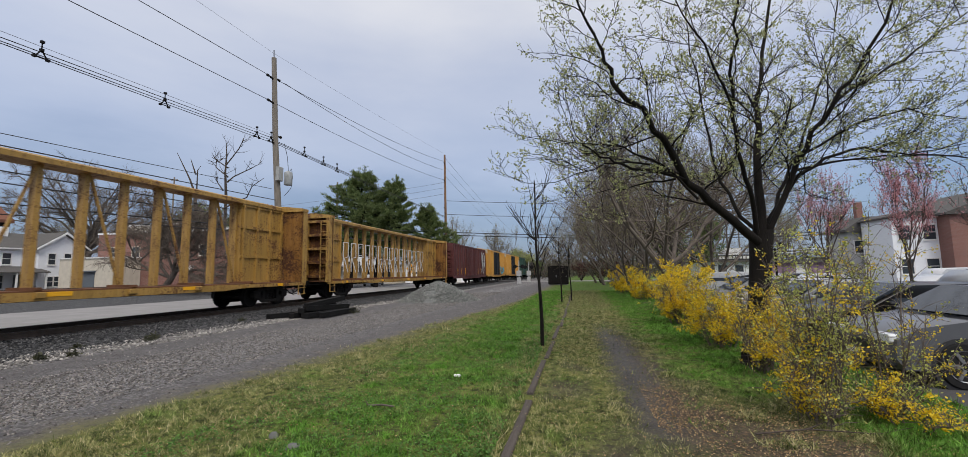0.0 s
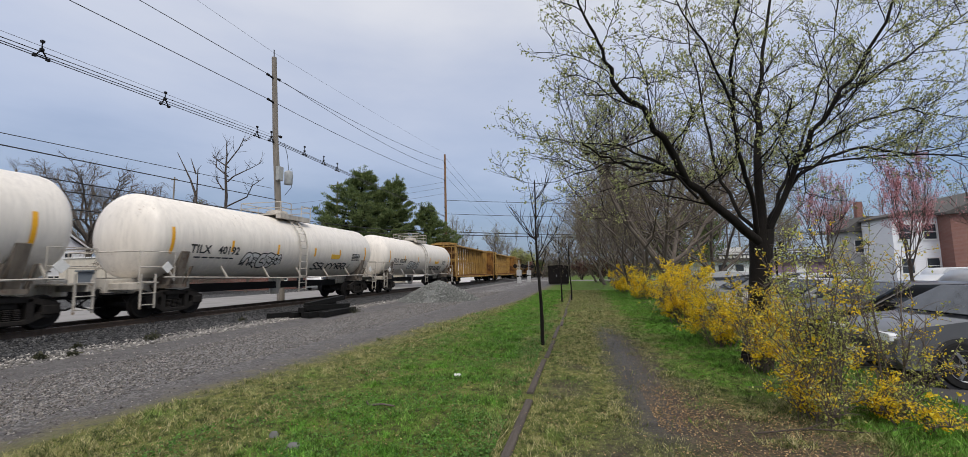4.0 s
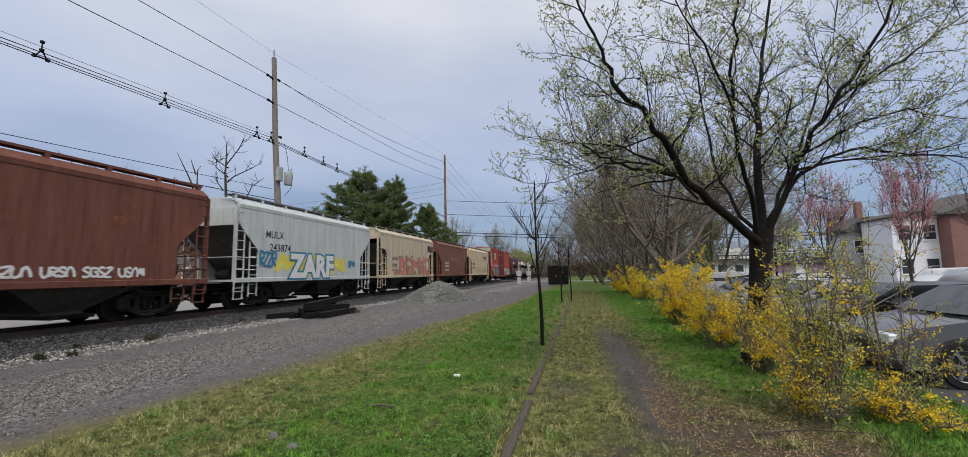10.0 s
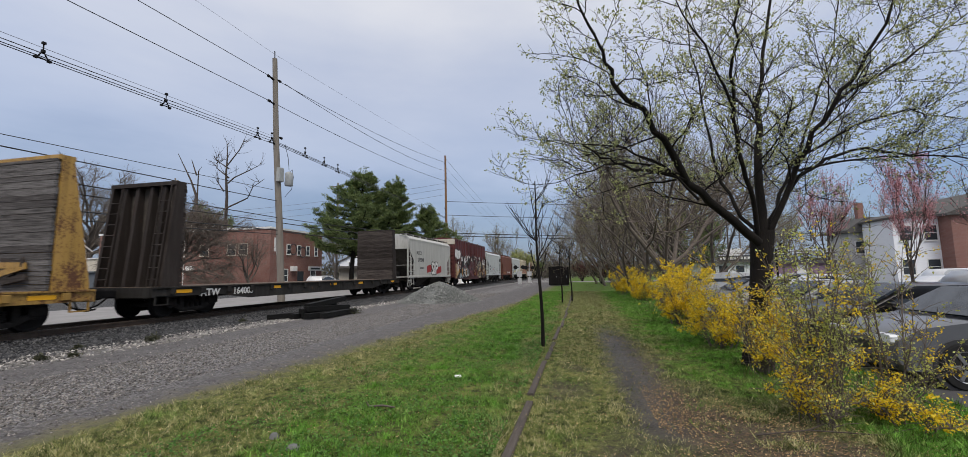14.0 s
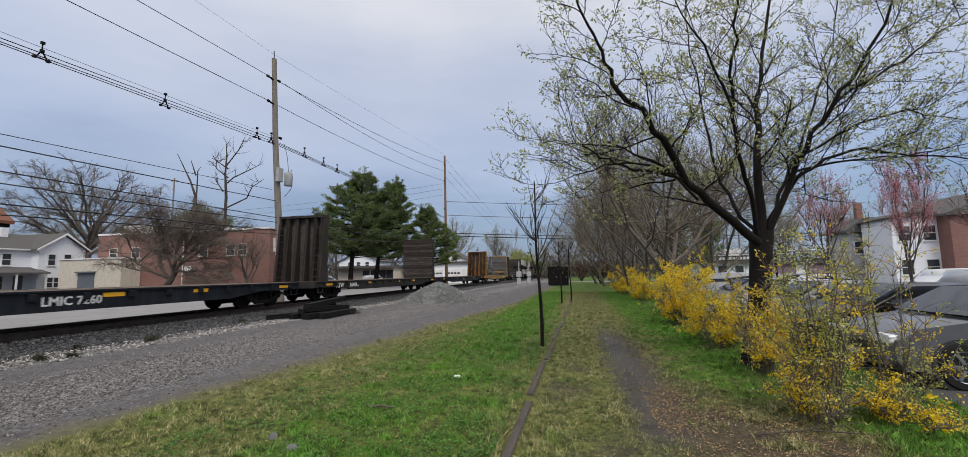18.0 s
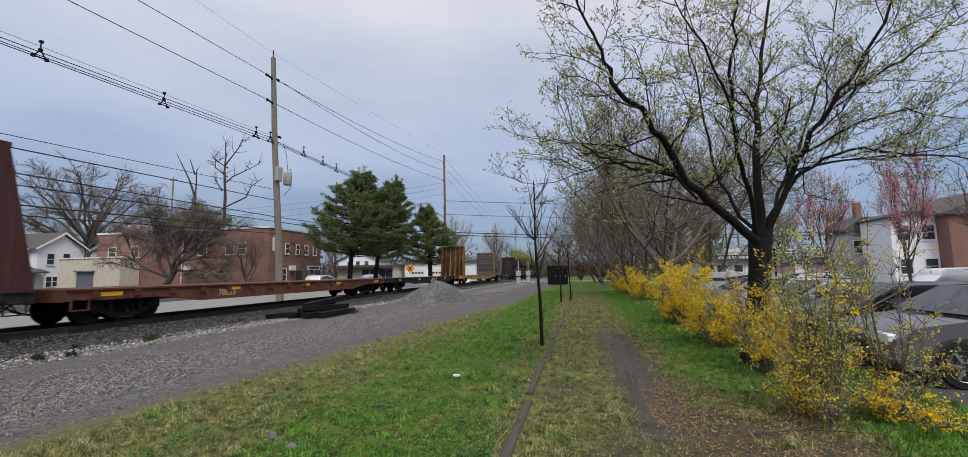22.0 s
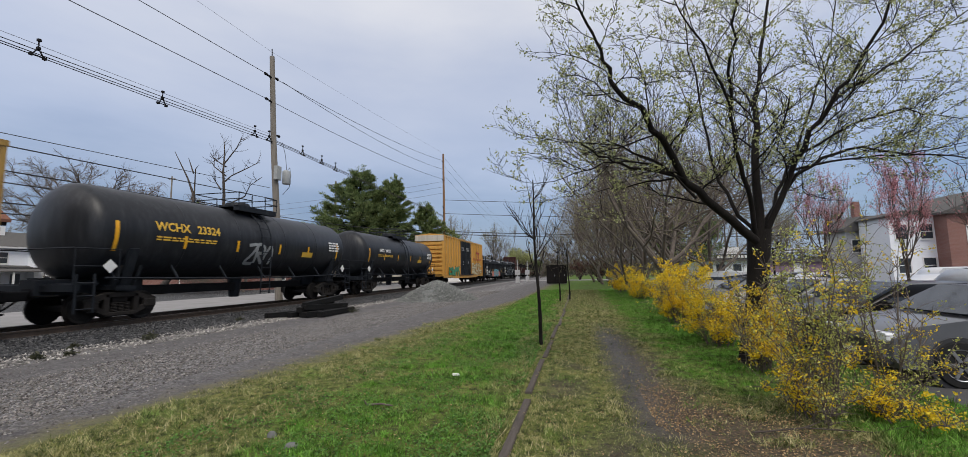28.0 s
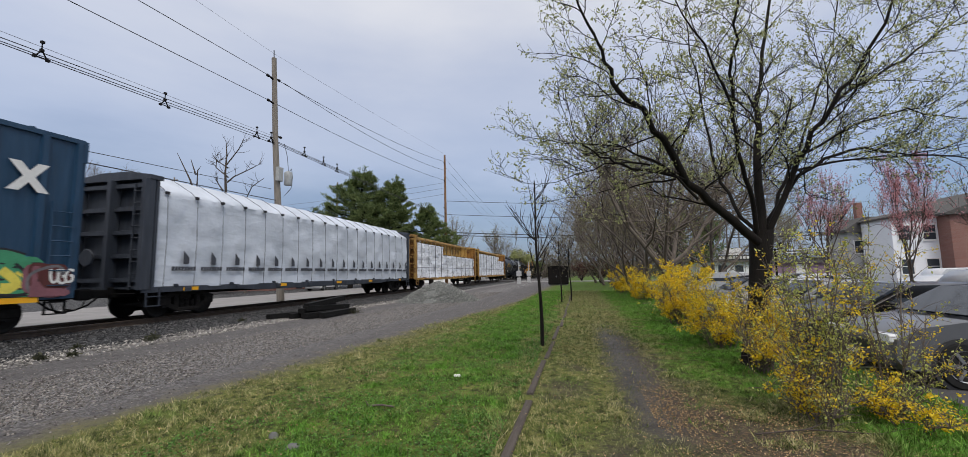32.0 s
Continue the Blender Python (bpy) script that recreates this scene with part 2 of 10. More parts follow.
    stones = ramp(nt, bw.outputs[0], (0.25, (0.052, 0.050, 0.050)), (0.5, (0.145, 0.141, 0.142)), (0.72, (0.36, 0.35, 0.345)))
    dust = ramp(nt, calc(nt, "MULTIPLY_ADD", fin, 0.5, calc(nt, "MULTIPLY", mid, 0.5)), (0.36, (0.070, 0.066, 0.068)), (0.62, (0.160, 0.150, 0.150)))
    strip = calc(nt, "SUBTRACT", 1.0, edge(calc(nt, "ABSOLUTE", calc(nt, "ADD", x, 7.5)), 1.15, 0.7))
    lane = mix(nt, calc(nt, "MULTIPLY_ADD", strip, 0.75, 0.22), dust, stones)
    pale = calc(nt, "MULTIPLY", calc(nt, "SUBTRACT", 1.0, edge(calc(nt, "ABSOLUTE", calc(nt, "ADD", x, 10.8)), 0.40, 0.35)), 0.5)
    lane = mix(nt, pale, lane, ramp(nt, bw.outputs[0], (0.3, (0.12, 0.117, 0.115)), (0.6, (0.42, 0.405, 0.39))))
    # the edge of the lane wanders
    lim = calc(nt, "MAXIMUM", calc(nt, "MULTIPLY_ADD", y, 0.105, -5.75), -5.4)
    lim = calc(nt, "MINIMUM", lim, -3.1)
    rel = calc(nt, "SUBTRACT", x, lim)
    ground = mix(nt, edge(rel, 0.0, 0.35), lane, lawn)
    rel2 = calc(nt, "MULTIPLY_ADD", calc(nt, "SUBTRACT", mid, 0.5), 2.4, rel)
    fringe = calc(nt, "SUBTRACT", 1.0, calc(nt, "ABSOLUTE", calc(nt, "MULTIPLY", rel2, 1.6)))
    ground = mix(nt, calc(nt, "MULTIPLY", calc(nt, "MAXIMUM", fringe, 0.0), 0.5), ground, (0.17, 0.145, 0.085))
    # ballast
    bal = ramp(nt, bw.outputs[0], (0.25, (0.018, 0.019, 0.021)), (0.5, (0.058, 0.060, 0.064)), (0.75, (0.17, 0.17, 0.172)))
    # the train's shade painted into the ballast colour, near black along the track
    train_shade = calc(nt, "SUBTRACT", 1.0, edge(calc(nt, "ABSOLUTE", calc(nt, "SUBTRACT", x, TX)), 2.0, 0.4))
    bal = mix(nt, calc(nt, "MULTIPLY", train_shade, 0.85), bal, (0.010, 0.009, 0.009))
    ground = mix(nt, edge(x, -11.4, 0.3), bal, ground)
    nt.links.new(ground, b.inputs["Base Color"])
    wet = calc(nt, "MULTIPLY_ADD", inpath, -0.50, 0.95)
    nt.links.new(wet, b.inputs["Roughness"])
    hgt = calc(nt, "MULTIPLY_ADD", vor.outputs["Distance"], -0.6, calc(nt, "MULTIPLY_ADD", fin, 0.7, mid))
    bump(nt, b, hgt, 0.9, 0.05)
    return m


def heights(x, y):
    """Ballast bank under the track and a little unevenness elsewhere."""
    d = abs(x - TX)
    k = min(1, max(0, (2.9 - d) / 1.3))
    z = 0.12 * k * k * (3 - 2 * k)
    if d > 2.6 and -16 < x < 4.2:
        z += 0.025 * noise.noise((x * 0.8, y * 0.5, 0)) * min(1, d - 2.6)
    if x > 4.2:
        z -= 0.25 * min(1, (x - 4.2) / 0.35)
    return z


def build_ground():
    xs = [-3000, -900, -300, -120, -60, -40, -30, -24] + [-20 + 0.4 * i for i in range(75)] + [10.6, 12, 20, 40, 90, 300, 900, 3000]
    ys = [-600, -60, -20, -8] + [-4 + 0.5 * i for i in range(64)] + [29, 31, 33, 36, 40, 45, 50, 60, 70, 80, 100, 130, 180, 260, 400, 800, 1600, 4000]
    s = Shape()
    n = len(ys)
    s.put([(x, y, heights(x, y)) for x in xs for y in ys],
          [(i * n + j, (i + 1) * n + j, (i + 1) * n + j + 1, i * n + j + 1) for i in range(len(xs) - 1) for j in range(n - 1)])
    setting("ground", s, ground_material(), "grass, gravel lane and stone ballast beside a railway track", "ground", smooth=True)


build_ground()

# ---- the freight train ----
RUN = [(0, 0.0), (4, 72.52), (8, 145.10), (12, 217.96), (16, 290.79), (20, 363.40), (24, 435.50), (28, 507.42), (32, 579.15)]
TRAIN = []       # (car, place of its middle along the track at the start)

M_STEEL = plain("black_steel", (0.009, 0.0085, 0.009), 0.75, 0.0, 0.4, 5)
M_TRUCK = plain("cast_truck", (0.024, 0.021, 0.019), 0.85, 0.0, 0.5, 7, 0.3)
M_WHEEL = plain("wheel_steel", (0.018, 0.016, 0.015), 0.7, 0.0, 0.4, 9)
M_TREAD = plain("rail_steel", (0.10, 0.075, 0.06), 0.45, 0.5, 0.4, 4)
M_REFL = glow_free("reflector_yellow", (0.85, 0.42, 0.02), 0.35)
M_WHITE = plain("white_lettering", (0.75, 0.75, 0.73), 0.6, 0, 0.15, 8, 0)
M_BLACK = plain("black_lettering", (0.025, 0.025, 0.028), 0.6, 0, 0.2, 8, 0)
M_CREAMT = plain("cream_lettering", (0.72, 0.55, 0.30), 0.6, 0, 0.2, 8, 0)
M_YELT = glow_free("yellow_lettering", (0.75, 0.45, 0.05))
M_REDT = plain("red_lettering", (0.35, 0.04, 0.02), 0.6, 0, 0.2, 8, 0)
def plank_material(name, dark, light):
    """Old boards: each one its own grey, with long grain and dark splits."""
    m, nt, b = material(name, 0.92)
    info = nt.nodes.new("ShaderNodeObjectInfo")
    c = ramp(nt, info.outputs["Random"], (0.0, dark), (0.6, tuple((p + q) / 2 for p, q in zip(dark, light))), (1.0, light))
    grain = noise_tex(nt, 5, 6, stretch=(0.35, 1, 9), rough=0.7)
    c = mix(nt, ramp(nt, grain, (0.36, (0.85, 0.85, 0.85)), (0.54, (0, 0, 0))), c, tuple(v * 0.28 for v in dark))
    nt.links.new(mix(nt, ramp(nt, grain, (0.56, (0, 0, 0)), (0.72, (0.6, 0.6, 0.6))), c, tuple(min(1, v * 1.5) for v in light)), b.inputs["Base Color"])
    bump(nt, b, grain, 0.6, 0.02)
    return m


M_PLANK = plank_material("weathered_plank", (0.075, 0.068, 0.066), (0.185, 0.175, 0.17))
M_PLANK2 = plank_material("brown_plank", (0.035, 0.028, 0.025), (0.095, 0.080, 0.072))
M_DECK = plain("worn_deck", (0.14, 0.105, 0.08), 0.9, 0, 0.5, 2, 0.3, (0.6, 4, 1))
# grime, darkened further for the shade under sloped hopper ends
M_SOOTSHADE = plain("sooty_shaded_steel", (0.085, 0.075, 0.065), 0.9, 0, 0.5, 3, 0.3)
M_BOARD = plain("galvanised_board", (0.13, 0.12, 0.11), 0.8, 0, 0.4, 5)
M_WRAP = None

ASIDE = Matrix(((0, 0, 1, 0), (1, 0, 0, 0), (0, 1, 0, 0), (0, 0, 0, 1)))   # drawn flat, stands on the side that faces +x


def lettering(text, size, y, z, x, mat, parent, offset=0.0, name="lettering", bold=0.0, turn=0):
    cu = bpy.data.curves.new(name, "FONT")
    cu.body, cu.size, cu.offset, cu.extrude = text, size, offset + bold, 0.002
    cu.align_x, cu.resolution_u = "CENTER", 2
    tmp = bpy.data.objects.new("tmp", cu)
    scene.collection.objects.link(tmp)
    me = bpy.data.meshes.new_from_object(tmp.evaluated_get(bpy.context.evaluated_depsgraph_get()))
    bpy.data.objects.remove(tmp)
    me.materials.append(mat)
    ob = new(name, me)
    ob.parent = parent
    ob.matrix_basis = Matrix.Translation((x, y, z)) @ ASIDE @ pose(0, 0, 0, 0, 0, turn)
    return ob


def bars(rng, y, z, x, mat, parent, rows=3, width=1.2, size=0.07, name="small_lettering"):
    """Lines of small writing that cannot be read."""
    s = Shape()
    for r in range(rows):
        a = y
        while a < y + width:
            w = rng.uniform(0.12, 0.35)
            s.box(x, x + 0.003, a, min(a + w, y + width), z - r * size * 1.7, z - r * size * 1.7 + size)
            a += w + 0.06
    return part(name, s, mat, parent)


def ribbon(shape, pts, w, x, steps=5):
    """A brush stroke through pts (y, z), flat on the plane x."""
    c = []
    n = len(pts)
    for i in range(n - 1):
        p0, p1, p2, p3 = (Vector(pts[max(0, min(n - 1, k))]) for k in (i - 1, i, i + 1, i + 2))
        for k in range(steps):
            t = k / steps
            c.append(0.5 * ((2 * p1) + (p2 - p0) * t + (2 * p0 - 5 * p1 + 4 * p2 - p3) * t * t + (3 * p1 - p0 - 3 * p2 + p3) * t ** 3))
    c.append(Vector(pts[-1]))
    v, f = [], []
    for i, p in enumerate(c):
        d = (c[min(i + 1, len(c) - 1)] - c[max(i - 1, 0)]).normalized()
        q = Vector((-d.y, d.x)) * w / 2
        v += [(x, *(p + q)), (x, *(p - q))]
        if i:
            k = 2 * i
            f.append((k - 2, k - 1, k + 1, k))
    shape.put(v, f)


STROKES = (
    ((0.9, 0.85), (0.45, 1.0), (0.1, 0.75), (0.5, 0.5), (0.9, 0.25), (0.5, 0.0), (0.05, 0.15)),
    ((0.1, 0.0), (0.15, 0.6), (0.5, 1.0), (0.85, 0.6), (0.95, 0.0)),
    ((0.1, 1.0), (0.12, 0.3), (0.5, 0.0), (0.88, 0.3), (0.9, 1.0)),
    ((0.1, 0.95), (0.9, 1.0), (0.5, 0.5), (0.1, 0.05), (0.95, 0.0)),
    ((0.15, 0.0), (0.1, 0.95), (0.8, 0.9), (0.75, 0.55), (0.2, 0.5), (0.9, 0.0)),
    ((0.9, 0.9), (0.3, 0.95), (0.08, 0.5), (0.3, 0.05), (0.9, 0.1), (0.85, 0.5), (0.55, 0.5)),
    ((0.05, 0.1), (0.3, 0.95), (0.55, 0.3), (0.75, 0.95), (0.95, 0.05)),
)


def graffiti(seed, y0, z0, w, h, letters, fill, line, parent, x, thick=0.17, cloud=None, label="spray-painted lettering", edge=0.0):
    """Overlapping sprayed letters: each a bent band with a thin outline, with a bubbled cloud behind."""
    rng = random.Random(seed)
    a, b, c = Shape(), Shape(), Shape()
    lw = w / letters
    edge = edge or min(0.05, thick * 0.45)
    for i in range(letters):
        cy = y0 + i * lw
        sk = rng.choice(STROKES)
        lean = rng.uniform(-0.15, 0.25)
        up, dn = rng.uniform(-0.06, 0.06), rng.uniform(-0.05, 0.08)
        pts = [(cy + lw * (-0.08 + 1.16 * p + lean * (q - 0.5)) + rng.uniform(-0.05, 0.05) * lw,
                z0 + thick * 0.6 + (h - thick * 1.2) * (q * (1 + up - dn) + dn)) for p, q in sk]
        o = x + 0.0022 * (i if i % 2 else i + 1)
        ribbon(a, pts, thick + 2 * edge, o)
        ribbon(b, pts, thick, o + 0.001)
        if cloud:
            for k in range(5):
                u, v, r = cy + lw * rng.uniform(-0.1, 1.1), 0.0, h * rng.uniform(0.14, 0.26)
                v = rng.uniform(z0 + r, z0 + h - r * 0.6)
                ring = [(x - 0.012 + 0.0004 * (i * 5 + k), u + r * 1.2 * math.cos(t * 0.5236), v + r * math.sin(t * 0.5236)) for t in range(12)]
                c.put(ring, [tuple(range(12))])
    if cloud:
        tagged(part("graffiti_cloud", c, cloud, parent), kind="stuff")
    tagged(part("graffiti_outline", a, line, parent), kind="stuff")
    tagged(part("graffiti", b, fill, parent, label), kind="stuff")


def wild(seed, y0, z0, w, h, letters, fills, line, parent, x, edge=0.045, label="angular spray-painted lettering"):
    """Sprayed letters of straight bars, hooks and arrow points that lock into one another, with a dark rim."""
    rng = random.Random(seed)
    rim, inks = Shape(), [Shape() for _ in fills]
    lw, k = w / letters, 0

    def blade(points, ink):
        nonlocal k
        c = sum((Vector(p) for p in points), Vector((0, 0))) / len(points)
        grown = []
        for p in points:
            d = Vector(p) - c
            grown.append(tuple(Vector(p) + d.normalized() * edge * 1.5))
        rim.put([(x + 0.0006 * k, *p) for p in grown], [tuple(range(len(grown)))])
        inks[ink].put([(x + 0.0006 * k + 0.0003, *p) for p in points], [tuple(range(len(points)))])
        k += 1

    def bar(a, b, wide, ink, point=False):
        a, b = Vector(a), Vector(b)
        d = (b - a).normalized()
        n = Vector((-d.y, d.x)) * wide / 2
        if point:
            blade([tuple(a + n), tuple(a - n), tuple(b - n), tuple(b - n * 2.2), tuple(b + d * wide), tuple(b + n * 2.2), tuple(b + n)], ink)
        else:
            blade([tuple(a + n), tuple(a - n * 0.8), tuple(b - n), tuple(b + n * 0.7)], ink)

    for i in range(letters):
        c = y0 + (i + 0.5) * lw
        ink = i % len(fills)
        lean = rng.uniform(-0.12, 0.22) * lw
        wide = lw * rng.uniform(0.22, 0.32)
        lo, hi = z0 + h * rng.uniform(0.0, 0.12), z0 + h * rng.uniform(0.86, 1.0)
        mid = (lo + hi) / 2 + h * rng.uniform(-0.1, 0.1)
        def off():
            return lw * rng.uniform(-0.16, 0.16)
        bar((c - lw * 0.32 + off(), lo), (c - lw * 0.32 + lean + off(), hi), wide, ink)
        if rng.random() < 0.75:
            bar((c + lw * 0.34 + off() * 2, lo), (c + lw * 0.20 + lean + off() * 2, hi if rng.random() < 0.6 else mid), wide, ink)
        bar((c - lw * 0.5, hi - wide * rng.uniform(0.2, 1.2)), (c + lw * 0.5, hi - wide * rng.uniform(-0.4, 1.6)), wide * 0.8, ink)
        bar((c - lw * 0.4, mid - h * rng.uniform(-0.2, 0.2)), (c + lw * 0.6, mid + h * rng.uniform(-0.3, 0.3)), wide * 0.75, ink, rng.random() < 0.4)
        if rng.random() < 0.7:
            bar((c - lw * 0.4, lo + wide * rng.uniform(0, 1.2)), (c + lw * 0.65, lo + wide * rng.uniform(-0.3, 1.2)), wide * 0.8, ink, rng.random() < 0.4)
    tagged(part("graffiti_outline", rim, line, parent), kind="stuff")
    for s, m in zip(inks, fills):
        if s.v:
            tagged(part("graffiti", s, m, parent, label), kind="stuff")


def hug(ob, r, cz):
    """Lays all writing on a tank's side onto its round shell."""
    for c in ob.children:
        if c.name.startswith(("graffiti", "lettering", "small_lettering", "warning_plate")):
            m = c.matrix_basis.copy()
            back = m.inverted()
            base = min((m @ v.co).x for v in c.data.vertices)
            for v in c.data.vertices:
                p = m @ v.co
                p.x = math.sqrt(max(0.05, r * r - (p.z - cz) ** 2)) + 0.012 + min(0.03, p.x - base)
                v.co = back @ p


def scrawl(seed, y0, z0, w, h, n, mats, parent, x):
    """A wall of overlapping sprayed strokes and patches in several colours."""
    rng = random.Random(seed)
    shapes = [Shape() for _ in mats]
    for k in range(n):
        i = k % len(mats)
        cy, cz = y0 + w * rng.uniform(0.04, 0.96), z0 + h * rng.uniform(0.12, 0.88)
        wide = rng.choice((0.07, 0.1, 0.14, 0.2, 0.3))
        a, r = rng.uniform(0, 6.28), rng.uniform(0.25, 0.7)
        pts = []
        for j in range(rng.choice((3, 4, 5))):
            pts.append((min(y0 + w, max(y0, cy + r * math.cos(a))), min(z0 + h - wide / 2, max(z0 + wide / 2, cz + r * 0.9 * math.sin(a)))))
            a += rng.uniform(0.6, 1.5)
        ribbon(shapes[i], pts, wide, x + 0.0008 * k)
    for s, m in zip(shapes, mats):
        tagged(part("graffiti", s, m, parent), kind="stuff")


def wordmark(y0, y1, z0, z1, x, mat, parent, blocks=4, lean=0.0, name="company_mark"):
    """A company's mark, drawn as a row of plain heavy blocks."""
    s = Shape()
    w = (y1 - y0) / blocks
    for k in range(blocks):
        a, b = y0 + k * w, y0 + (k + 0.84) * w
        s.prism([(a, z0), (b, z0), (b + lean, z1), (a + lean, z1)], "x", x, x + 0.006)
    return part(name, s, mat, parent)


# parts that every car shares
def shared_meshes():
    out = {}
    w = Shape()
    prof = [(-1.06, 0.02), (-1.06, 0.13), (-0.98, 0.13), (-0.98, 0.08), (-0.79, 0.09), (-0.79, 0.15), (-0.76, 0.36), (-0.79, 0.40), (-0.79, 0.43), (-0.69, 0.44), (-0.68, 0.47), (-0.65, 0.47), (-0.65, 0.40), (-0.70, 0.34), (-0.71, 0.14), (-0.64, 0.09)]
    w.turn(prof + [(-a, r) for a, r in reversed(prof)], 22, "x")
    out["wheelset"] = w.mesh("wheelset", M_WHEEL, True)
    f = Shape()
    for sgn in (-1, 1):
        f.beam((0, sgn * 1.08, 0.60), (0, sgn * 0.42, 0.80), 0.15, 0.15)
        f.beam((0, sgn * 0.80, 0.44), (0, sgn * 0.36, 0.24), 0.15, 0.14)
        f.box(-0.08, 0.08, sgn * 0.44 - 0.08, sgn * 0.44 + 0.08, 0.2, 0.84, 0.02)
        f.box(-0.11, 0.11, sgn * 0.87 - 0.19, sgn * 0.87 + 0.19, 0.38, 0.64, 0.03)
    f.box(-0.08, 0.08, -0.5, 0.5, 0.72, 0.88, 0.02).box(-0.09, 0.09, -0.45, 0.45, 0.16, 0.30, 0.03)
    for k in (-0.2, 0, 0.2):
        for z in range(6):
            f.turn([(0.30 + z * 0.045, 0.07), (0.322 + z * 0.045, 0.095), (0.345 + z * 0.045, 0.07)], 8, "z")
            f.v[-24:] = [(p[0], p[1] + k, p[2]) for p in f.v[-24:]]
    out["side_frame"] = f.mesh("side_frame", M_TRUCK)
    out["bolster"] = Shape().box(-1.0, 1.0, -0.22, 0.22, 0.55, 0.9, 0.05).box(-0.3, 0.3, -0.3, 0.3, 0.85, 0.98, 0.03).mesh("truck", M_TRUCK)
    c = Shape().box(-0.12, 0.12, -0.1, 0.55, 0.72, 0.98, 0.03).box(-0.17, 0.1, 0.5, 0.82, 0.68, 1.02, 0.05).box(0.06, 0.2, 0.6, 0.85, 0.72, 0.98, 0.03)
    c.tube([(0.3, 0.0, 0.72), (0.34, 0.25, 0.5), (0.32, 0.6, 0.38), (0.3, 0.9, 0.42)], 0.03, 5)
    c.tube([(0.9, -0.1, 0.7), (0.7, 0.1, 0.55), (0.5, 0.3, 0.42), (0.3, 0.6, 0.38)], 0.022, 5)
    c.beam((-1.2, 0.02, 0.86), (1.35, 0.02, 0.80), 0.03, 0.03)
    out["coupler"] = c.mesh("coupler", M_STEEL)
    for name, n, gap in (("ladder_tall", 9, 0.38), ("ladder_mid", 6, 0.38), ("ladder_low", 3, 0.36)):
        s = Shape()
        for e in (-0.23, 0.23):
            s.box(-0.02, 0.02, e - 0.025, e + 0.025, 0, n * gap)
        for i in range(n):
            s.tube([(0.03, -0.23, 0.12 + i * gap), (0.05, 0, 0.12 + i * gap), (0.03, 0.23, 0.12 + i * gap)], 0.016, 5)
        out[name] = s
    out["stripe"] = Shape().box(0, 0.006, -0.06, 0.06, 0, 0.75).mesh("reflector", M_REFL)
    out["plate"] = Shape().box(0, 0.006, -0.3, 0.3, 0, 0.12).mesh("reflector", M_REFL)
    return out


SHARED = shared_meshes()
LADDERS = {}


def ladder(kind, at, parent, mat, end=False):
    key = (kind, mat.name)
    if key not in LADDERS:
        LADDERS[key] = SHARED[kind].mesh("ladder", mat)
    m = Matrix.Translation(at)
    part("ladder", LADDERS[key], None, parent, at=m @ pose(0, 0, 0, 0, 0, -90) if end else m)


def car(name, label, length, front, inset=1.9, sill=True):
    """A car on its two trucks, with couplers, standing with its front at that place along the track."""
    ob = thing(name, label, "freight car", group="cars of the freight train")
    mid = front - length / 2
    ob.matrix_basis = pose(TX, mid, RZ)
    TRAIN.append((ob, mid))
    for s in (-1, 1):
        t = part("truck", SHARED["bolster"], None, ob, "dark cast-steel truck with two wheelsets", (0, s * (length / 2 - inset), 0))
        for k in (-1, 1):
            part("side_frame", SHARED["side_frame"], None, t, at=(k * 1.0, 0, 0))
            part("wheelset", SHARED["wheelset"], None, t, at=(0, k * 0.87, 0.44))
        part("coupler", SHARED["coupler"], None, ob, at=pose(0, s * (length / 2), 0, 0, 0, 0 if s > 0 else 180))
    if sill:
        part("centre_sill", Shape().box(-0.2, 0.2, -length / 2, length / 2, 0.72, 1.05, 0.02), M_STEEL, ob)
    return ob


def end_rig(ob, length, mat, z=1.0, steps=True):
    """Corner steps and a hand brake wheel."""
    for s in (-1, 1):
        st = Shape()
        y = s * (length / 2 - 0.35)
        for e in (-0.22, 0.22):
            st.box(1.44, 1.48, y + e - 0.02, y + e + 0.02, 0.42, z)
        for k in (0.42, 0.72):
            st.box(1.42, 1.52, y - 0.24, y + 0.24, k, k + 0.03)
        part("step", st, mat, ob)
    w = Shape()
    w.turn([(-0.02, 0.26), (0.02, 0.29), (0.05, 0.26), (0.02, 0.235), (-0.02, 0.26)], 16, "y")
    for k in range(4):
        a = k * math.pi / 4
        w.beam((-0.26 * math.cos(a), 0, -0.26 * math.sin(a)), (0.26 * math.cos(a), 0, 0.26 * math.sin(a)), 0.03, 0.03)
    part("brake_wheel", w, mat, ob, at=(-0.75, -length / 2 - 0.1, 2.0 if z < 1.6 else z + 0.5))


